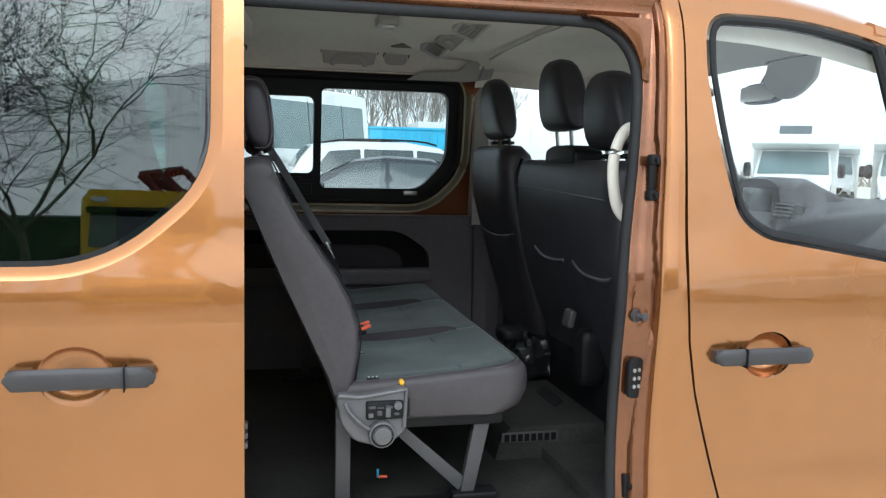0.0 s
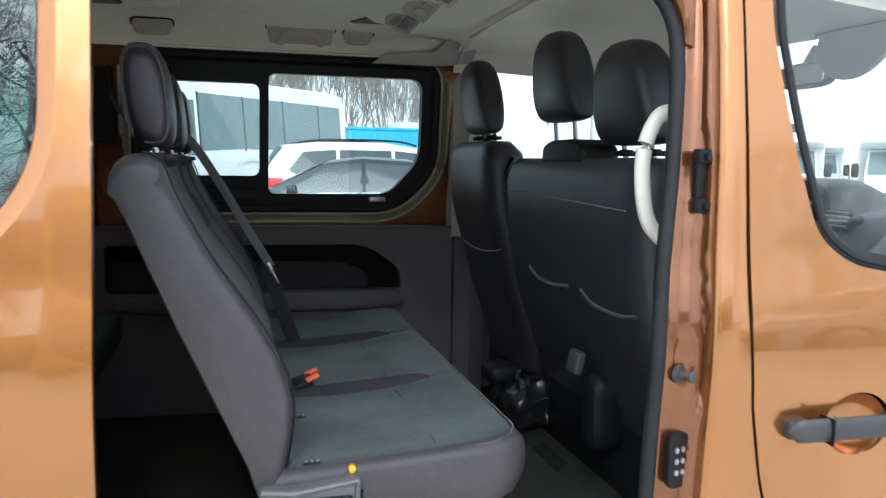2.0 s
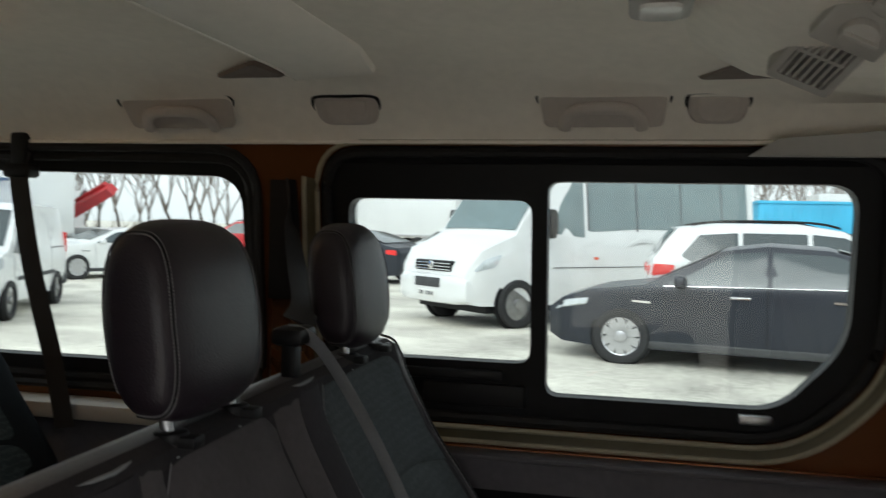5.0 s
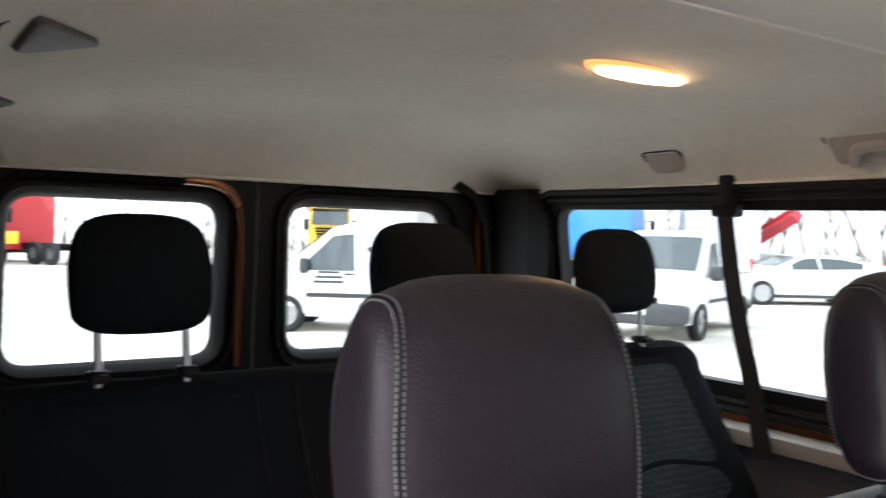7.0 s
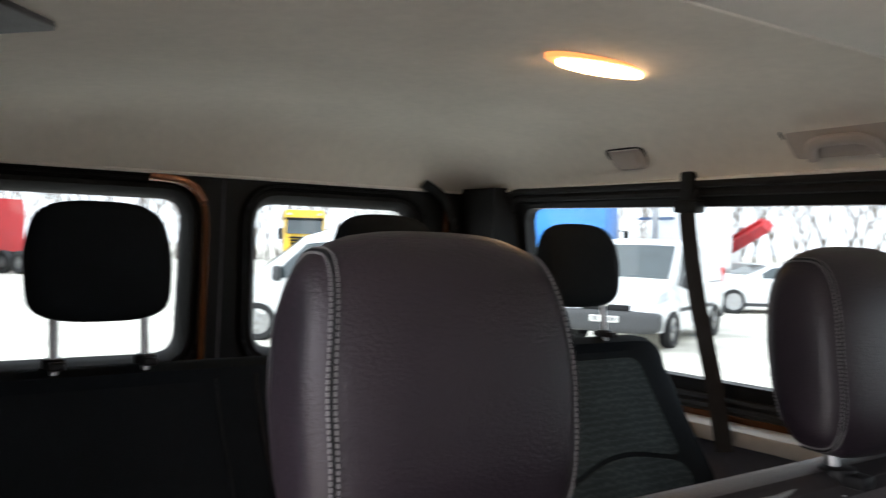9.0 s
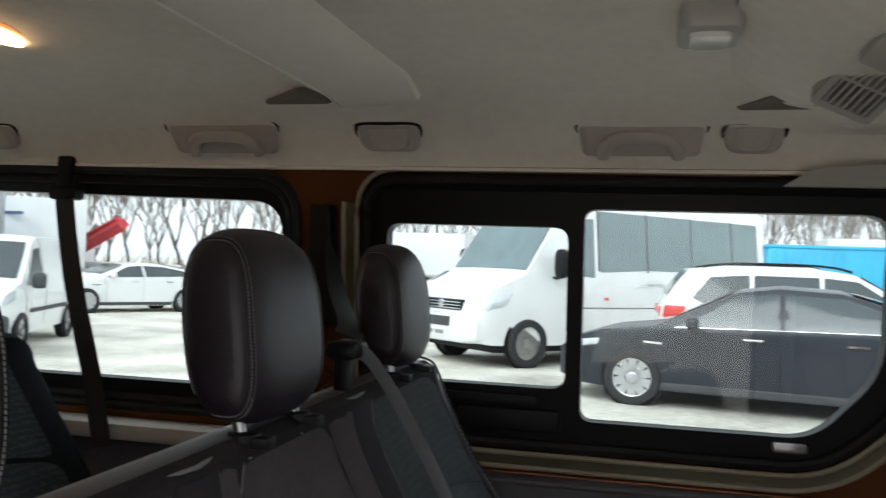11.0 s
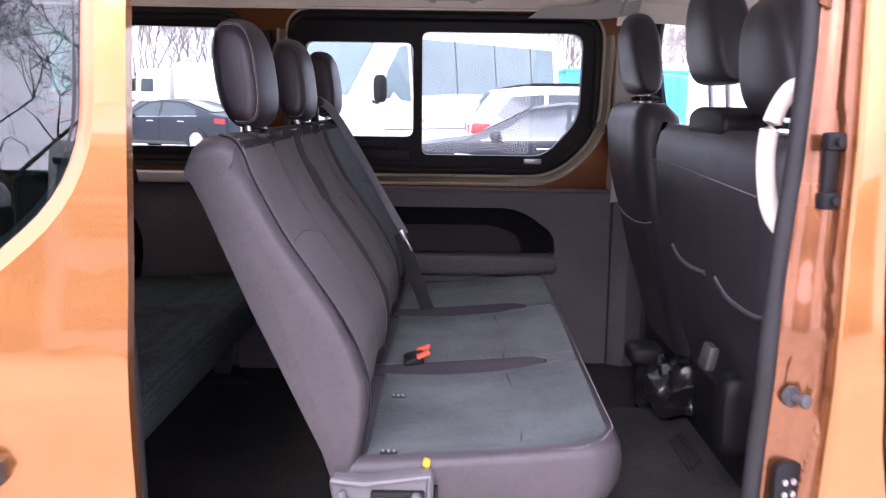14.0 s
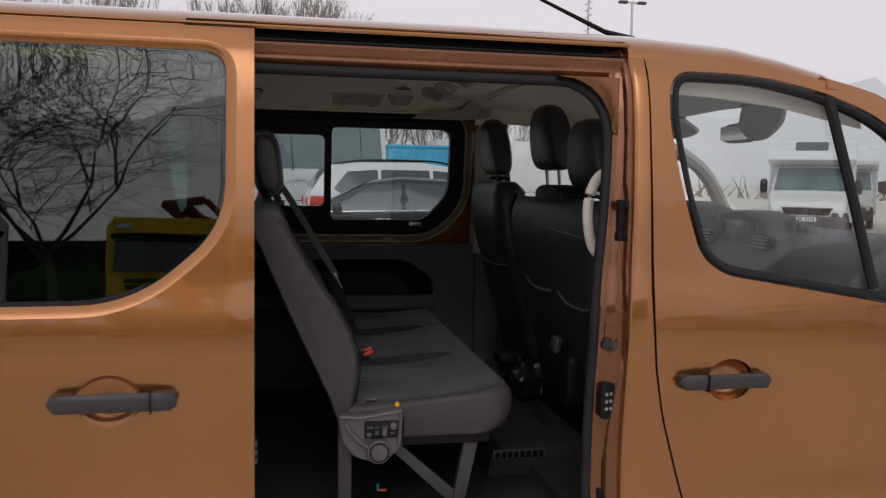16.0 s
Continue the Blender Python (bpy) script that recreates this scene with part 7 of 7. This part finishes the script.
put(lorry("lorry", "white lorry with a blue tarpaulin body", "white", "bluepaint", 9, 3.2, 3.75), -21.5, 22.2, 130)
put(lorry("box_lorry", "white box lorry beside the blue one", "white", "white2", 8.5, 3.0, 3.35), -20.5, 27.5, 128)
put(lorry("crane_lorry", "white lorry with a red loading crane", "white", None, 7.5, 2.75, 3, True), -20.2, 30.0, 160)
put(lorry("lorry", "yellow lorry parked at the yard's far side", "yellowpaint", "white2", 8, 3.6, 3.4), -48.5, 24.2, -27)
put(lorry("tractor_unit", "red tractor unit without a trailer", "redpaint", None, 6.2, 3.35, 3), -41.5, 6.3, 205)
put(lorry("lorry", "black and orange lorry with a tall dark cab", "anthracite", "anthracite", 8, 3.3, 3.5), -43.5, 3.7, -8)
part("orange_apron", box(-39.55, -39.42, 2.5, 4.95, 0.9, 1.45, 0.04), "yellowpaint", None, "orange lower front panel")
tagged(bpy.data.objects["orange_apron"], "orange lower panel leaning on the dark lorry's front", "panel")
put(lorry("box_lorry", "grey box lorry behind the delivery van", "white2", "concrete", 8, 3.2, 3.6), -43.0, 27.5, 130)
put(lorry("box_lorry", "white box lorry far across the yard", "white", "white2", 8, 3.0, 3.3), -11.5, 45.0, 170)
ct = thing("container", "bright light-blue steel container behind the cars", "container", (10.0, 31.0, 0))
part("container_body", box(5.2, 9.6, 29.6, 32.0, 0.15, 2.65, 0.03), "cyanpaint", ct)
for k in range(14):
    part("corrugation", box(5.35 + k * 0.30, 5.48 + k * 0.30, 29.56, 29.6, 0.3, 2.5), "cyanpaint", ct)
part("container_rail", box(5.15, 9.65, 29.54, 32.05, 2.62, 2.72, 0.02), "cyanpaint", ct)
part("container_skid", box(5.3, 9.5, 29.8, 31.8, 0.0, 0.15), "black", ct)


def motorhome(label, H=2.9):
    t = thing("motorhome", label, "motorhome")
    st = [(0.6, 0.4, 1.2, 2.05, 1.0), (0.95, 0.38, 1.2, 2.0, 1.0), (1.7, 0.38, 1.2, 1.34, 0.99), (1.85, 0.38, 1.18, 1.22, 0.98), (2.35, 0.40, 0.98, 1.02, 0.94), (2.5, 0.45, 0.8, 0.82, 0.86)]
    c = Car("motorhome", label, "motorhome", st, 2.05, "white", 0.88)
    bpy.data.objects.remove(t)
    c.front("windscreen", 1.74, 1.02, 0.93, "coachglass")
    c.side("side_window", rounded([(1.5, 1.26), (1.0, 1.9), (0.7, 1.9), (0.7, 1.26)], 0.04, 3))
    part("cabin", box(-3.6, 0.75, -1.13, 1.13, 0.45, H, 0.08, 3), "white", c.t)
    part("overcab", loft([[Vector((x, y, z)) for y in (-1.12, 1.12) for z in ((z0, z1) if y < 0 else (z1, z0))] for x, z0, z1 in ((0.5, 2.02, H - 0.02), (1.0, 2.05, H - 0.10), (1.55, 2.15, H - 0.38), (1.75, 2.22, H - 0.60))]), "white", c.t)
    part("overcab_window", moved(extr(rounded([(-0.42, -0.16), (0.42, -0.16), (0.42, 0.16), (-0.42, 0.16)], 0.05, 3), "x", -0.01, 0.01), pose(1.36, 0, H - 0.22, 0, -42, 0)), "carglass", c.t)
    part("grille", box(2.40, 2.53, -0.62, 0.62, 0.70, 0.90, 0.03), "black", c.body)
    part("grille_rim", tube([(2.535, y, z) for y, z in rounded([(-0.66, 0.90), (0.66, 0.90), (0.56, 0.66), (-0.56, 0.66)], 0.04, 3)], 0.02, 6, closed=True), "chrome", c.body)
    part("front_bumper", soft((2.38, 0, 0.48), (0.22, 1.0, 0.20), 6, 8), "bumper", c.body)
    part("front_cladding", soft((2.30, 0, 0.70), (0.22, 1.0, 0.10), 5, 8), "bumper", c.body)
    c.side("headlamp", rounded([(2.40, 0.86), (2.0, 0.92), (1.95, 1.12), (2.22, 1.02)], 0.05, 3), "headlamp", 0.012)
    for s in (1, -1):
        part("mirror", soft((1.35, s * 1.22, 1.45), (0.07, 0.10, 0.2), 4, 6), "black", c.body)
    plate(c.t, 2.61, 0, 0.58, 1)
    c.wheels((1.55,), 0.34, spokes=0, rim="steel")
    for s in (1, -1):
        wheel(c.t, -2.2, s * 0.98, 0.34, 0.22, 0, "steel")
    return c


motorhome("white motorhome parked facing the van", 2.78).place(16.4, 20.1, 232)
motorhome("tall white motorhome beside the first one", 3.15).place(19.5, 18.9, 230)
motorhome("white motorhome in the row across the yard", 2.95).place(21.5, 25.5, 232)
tl = thing("trailer", "long white box trailer behind the motorhomes", "trailer", (16, 38, 0))
part("trailer_body", box(8.5, 20.5, 37, 39.5, 0.9, 3.3, 0.05), "white2", tl)
for k in range(12):
    part("trailer_rib", box(9.0 + k, 9.05 + k, 36.97, 37.0, 1.0, 3.2), "white2", tl)
for x in (10, 11.2, 18.5):
    wheel(tl, x, 37.2, 0.5, 0.3, 0, "steel", 0.55)
    wheel(tl, x, 39.3, 0.5, 0.3, 0, "steel", 0.55)

# behind the camera, mirrored in the door glass
near_van = small_van("white panel van parked close opposite the copper van", "white", True)
near_van.place(7.3, -5.6, 180).scale = (1.16, 1.16, 1.16)
put(lorry("lorry", "yellow lorry with a black visor standing opposite the van", "yellowpaint", None, 6.5, 3.85, 3, False), -1.45, -18.4, 84)
cr = thing("yard_crane", "folded dark red loading crane behind the yellow lorry", "crane", (-0.55, -19.5, 0))
part("crane_column", box(-0.75, -0.35, -19.7, -19.3, 0.0, 4.4, 0.05), "maroon", cr)
for a, b, q in (((-0.55, -19.5, 4.3), (-1.75, -19.3, 4.95), 0.14), ((-1.75, -19.3, 4.95), (-0.35, -19.1, 3.2), 0.12), ((-1.2, -19.2, 4.9), (0.05, -19.1, 3.3), 0.12), ((-1.75, -19.2, 4.9), (-0.75, -19.1, 5.1), 0.16), ((-0.75, -19.1, 5.1), (-0.1, -19.1, 4.1), 0.10)):
    part("crane_arm", tube([a, b], q, 6), "maroon", cr)
put(lorry("lorry", "pale grey lorry parked opposite the van", "white2", None, 6.5, 3.95, 3), -6.3, -18.2, 72)
put(lorry("lorry", "dark lorry farther along the opposite row", "anthracite", None, 6.5, 3.2, 3), -10.5, -19.0, 70)

# ---- poles ----
for x, y, h, lamp in ((16.95, 34.5, 9.6, True), (16.6, 39.0, 11.0, False)):
    p = thing("lamp_post" if lamp else "mast", "tall steel lamp post at the yard's edge" if lamp else "thin steel lattice mast at the yard's edge", "post", (x, y, 0))
    part("post", tube([(x, y, 0), (x, y, h)], [0.09, 0.05], 8), "steel", p)
    if lamp:
        for a in (-0.45, 0.45):
            part("lamp_head", box(x + a - 0.2, x + a + 0.2, y - 0.12, y + 0.12, h - 0.1, h + 0.02, 0.03), "bumper", p)
        part("lamp_arm", tube([(x - 0.6, y, h - 0.05), (x + 0.6, y, h - 0.05)], 0.03, 6), "steel", p)
    else:
        for k in range(12):
            part("lattice_bar", tube([(x - 0.2, y, h - 4 + k * 0.33), (x + 0.2, y, h - 3.8 + k * 0.33)], 0.02, 4), "steel", p)
pp = thing("concrete_post", "grey concrete pylon behind the box lorry", "post", (-19.0, 23.5, 0))
part("post", box(-19.15, -18.85, 23.35, 23.65, 0, 7.5, 0.03), "concrete", pp)
part("cross_bar", box(-19.8, -18.2, 23.40, 23.50, 2.75, 2.85), "steel", pp)


# ---- bare trees ----
thin, wobble = 0.008, 0.13


def limb(bm, p, d, r, length, n=4):
    """A tapering, slightly bent bough added to a bmesh; returns its end and direction."""
    rows, q, v = [], Vector(p), Vector(d).normalized()
    for i in range(4):
        u = v.orthogonal().normalized()
        w = v.cross(u)
        rr = max(r * (1 - 0.16 * i), thin)
        rows.append([bm.verts.new(q + rr * (math.cos(6.28318 * k / n) * u + math.sin(6.28318 * k / n) * w)) for k in range(n)])
        end = q
        q = q + v * length / 3
        v = (v + Vector((random.gauss(0, wobble), random.gauss(0, wobble), random.gauss(0.03, 0.7 * wobble)))).normalized()
    for a, b in zip(rows, rows[1:]):
        for k in range(n):
            bm.faces.new((a[k], a[(k + 1) % n], b[(k + 1) % n], b[k]))
    return end, v


def grow(bm, p, d, r, length, depth, spread, lift):
    q, v = limb(bm, p, d, r, length, 5 if depth > 3 else 3)
    if depth == 0:
        return
    for k in range(random.choice((2, 3, 3)) if depth > 1 else 3):
        a = v.orthogonal().normalized()
        a.rotate(Matrix.Rotation(random.uniform(0, 6.283), 3, v))
        nd = (v + a * random.uniform(0.35, 1.0) * spread + Vector((0, 0, lift))).normalized()
        grow(bm, q, nd, r * random.uniform(0.55, 0.72), length * random.uniform(0.66, 0.86), depth - 1, spread, lift)
    if depth > 2:
        grow(bm, Vector(p).lerp(q, 0.6), (v + Vector((random.gauss(0, 1), random.gauss(0, 1), 0.2)) * 0.8 * spread).normalized(), r * 0.4, length * 0.6, depth - 2, spread, lift)


def tree(label, h, seed, spread, lift, depth, stem, twig="twig"):
    random.seed(seed)
    t = thing("tree", label, "tree", group="bare trees")
    bm = bmesh.new()
    q, v = limb(bm, (0, 0, -0.1), (0, 0, 1), h * stem * (0.05 if twig == "bark" else 0.055), h * stem, 8)
    part("trunk", bm, "bark", t)
    bm = bmesh.new()
    mains = 5 if twig == "bark" else 4
    for k in range(mains):
        a = 6.283 * k / mains + random.uniform(-0.4, 0.4)
        grow(bm, q - Vector((0, 0, 0.12 * h * stem * (k % 2))), (math.cos(a) * spread * 0.9, math.sin(a) * spread * 0.9, 1), h * stem * (0.021 if twig == "bark" else 0.030), h * 0.27, depth, spread, lift)
    part("crown", bm, "bark" if twig == "bark" else "twig", t)
    return t


thin, wobble = 0.0065, 0.11
for x, y, seed, turn in ((-6.0, -27.0, 5, 40), (-13.5, -27.5, 8, 10)):
    big = tree("large bare tree standing opposite the van", 14.6, seed, 0.92, -0.01, 6, 0.30, "bark")
    big.matrix_basis = pose(x, y, 0, 0, 0, turn)
thin, wobble = 0.012, 0.13
kinds = [tree("slender bare tree in the row behind the yard", 12.0, 11 + k, 0.42, 0.35, 5, 0.22) for k in range(5)]
rnd = random.Random(3)
spots = []
for i in range(120):
    az = -16 + 118 * (i + rnd.uniform(-0.4, 0.4)) / 120
    d = rnd.uniform(52, 66) if az < 62 else rnd.uniform(70, 88)
    spots.append((1 - d * math.sin(radians(az)), d * math.cos(radians(az)), rnd.uniform(0.66, 0.98) * (1.0 if az > -10 else 0.66), rnd.uniform(0, 360)))
for i in range(26):
    az = 180 - 75 + 150 * (i + rnd.uniform(-0.4, 0.4)) / 26
    if 148 < az < 200:
        continue
    d = rnd.uniform(48, 62)
    spots.append((1 - d * math.sin(radians(az)), d * math.cos(radians(az)), rnd.uniform(0.6, 0.95), rnd.uniform(0, 360)))
for i, (x, y, s, a) in enumerate(spots):
    k = kinds[i % 5]
    m = pose(x, y, 0, 0, 0, a) @ Matrix.Diagonal((s, s, s, 1))
    if i < 5:
        k.matrix_basis = m
    else:
        o = copy_thing(k, pose(x, y, 0, 0, 0, a))
        o.scale = (s, s, s)

# a low belt of scrub far behind
random.seed(9)
bm = bmesh.new()
for i in range(2600):
    az = radians(random.uniform(0, 360))
    d = random.uniform(80, 100)
    p = Vector((1 - d * math.sin(az), d * math.cos(az), 0))
    h = random.uniform(0.8, 2.6)
    w = random.uniform(0.05, 0.14)
    e = Vector((math.cos(az), math.sin(az), 0)) * w
    tip = p + Vector((random.gauss(0, 0.8), random.gauss(0, 0.8), h))
    bm.faces.new([bm.verts.new(v) for v in (p - e, p + e, tip)])
tagged(part("scrub", bm, "twig"), "far belt of bare grey-brown scrub", "scrub", kind="stuff")
dw = thing("shed", "long dark corrugated shed opposite the van", "building", (-12, -36, 0))
part("wall", box(-40, 14, -40, -36, 0, 5.4, 0.02), "hedge", dw)
part("roof", box(-40.4, 14.4, -40.4, -35.6, 5.4, 5.7, 0.03), "hedge", dw)
for k in range(40):
    part("wall_rib", box(-39.5 + k * 1.35, -39.35 + k * 1.35, -36, -35.94, 0.1, 5.3), "hedge", dw)

# the van's own wheels
for x in (3.02, -0.42):
    for y in (0.10, WIDE - 0.10):
        part("wheel_arch", disc((x, 0.16 if y < 1 else WIDE - 0.16, 0.36), "y", 0.39, 0.02, 26), "black", van)
        w = wheel(van, x, y - 0.935, 0.33, 0.21, 6)
        for o in [w] + list(w.children):
            o.data.transform(Matrix.Translation((0, 0.935, 0)))
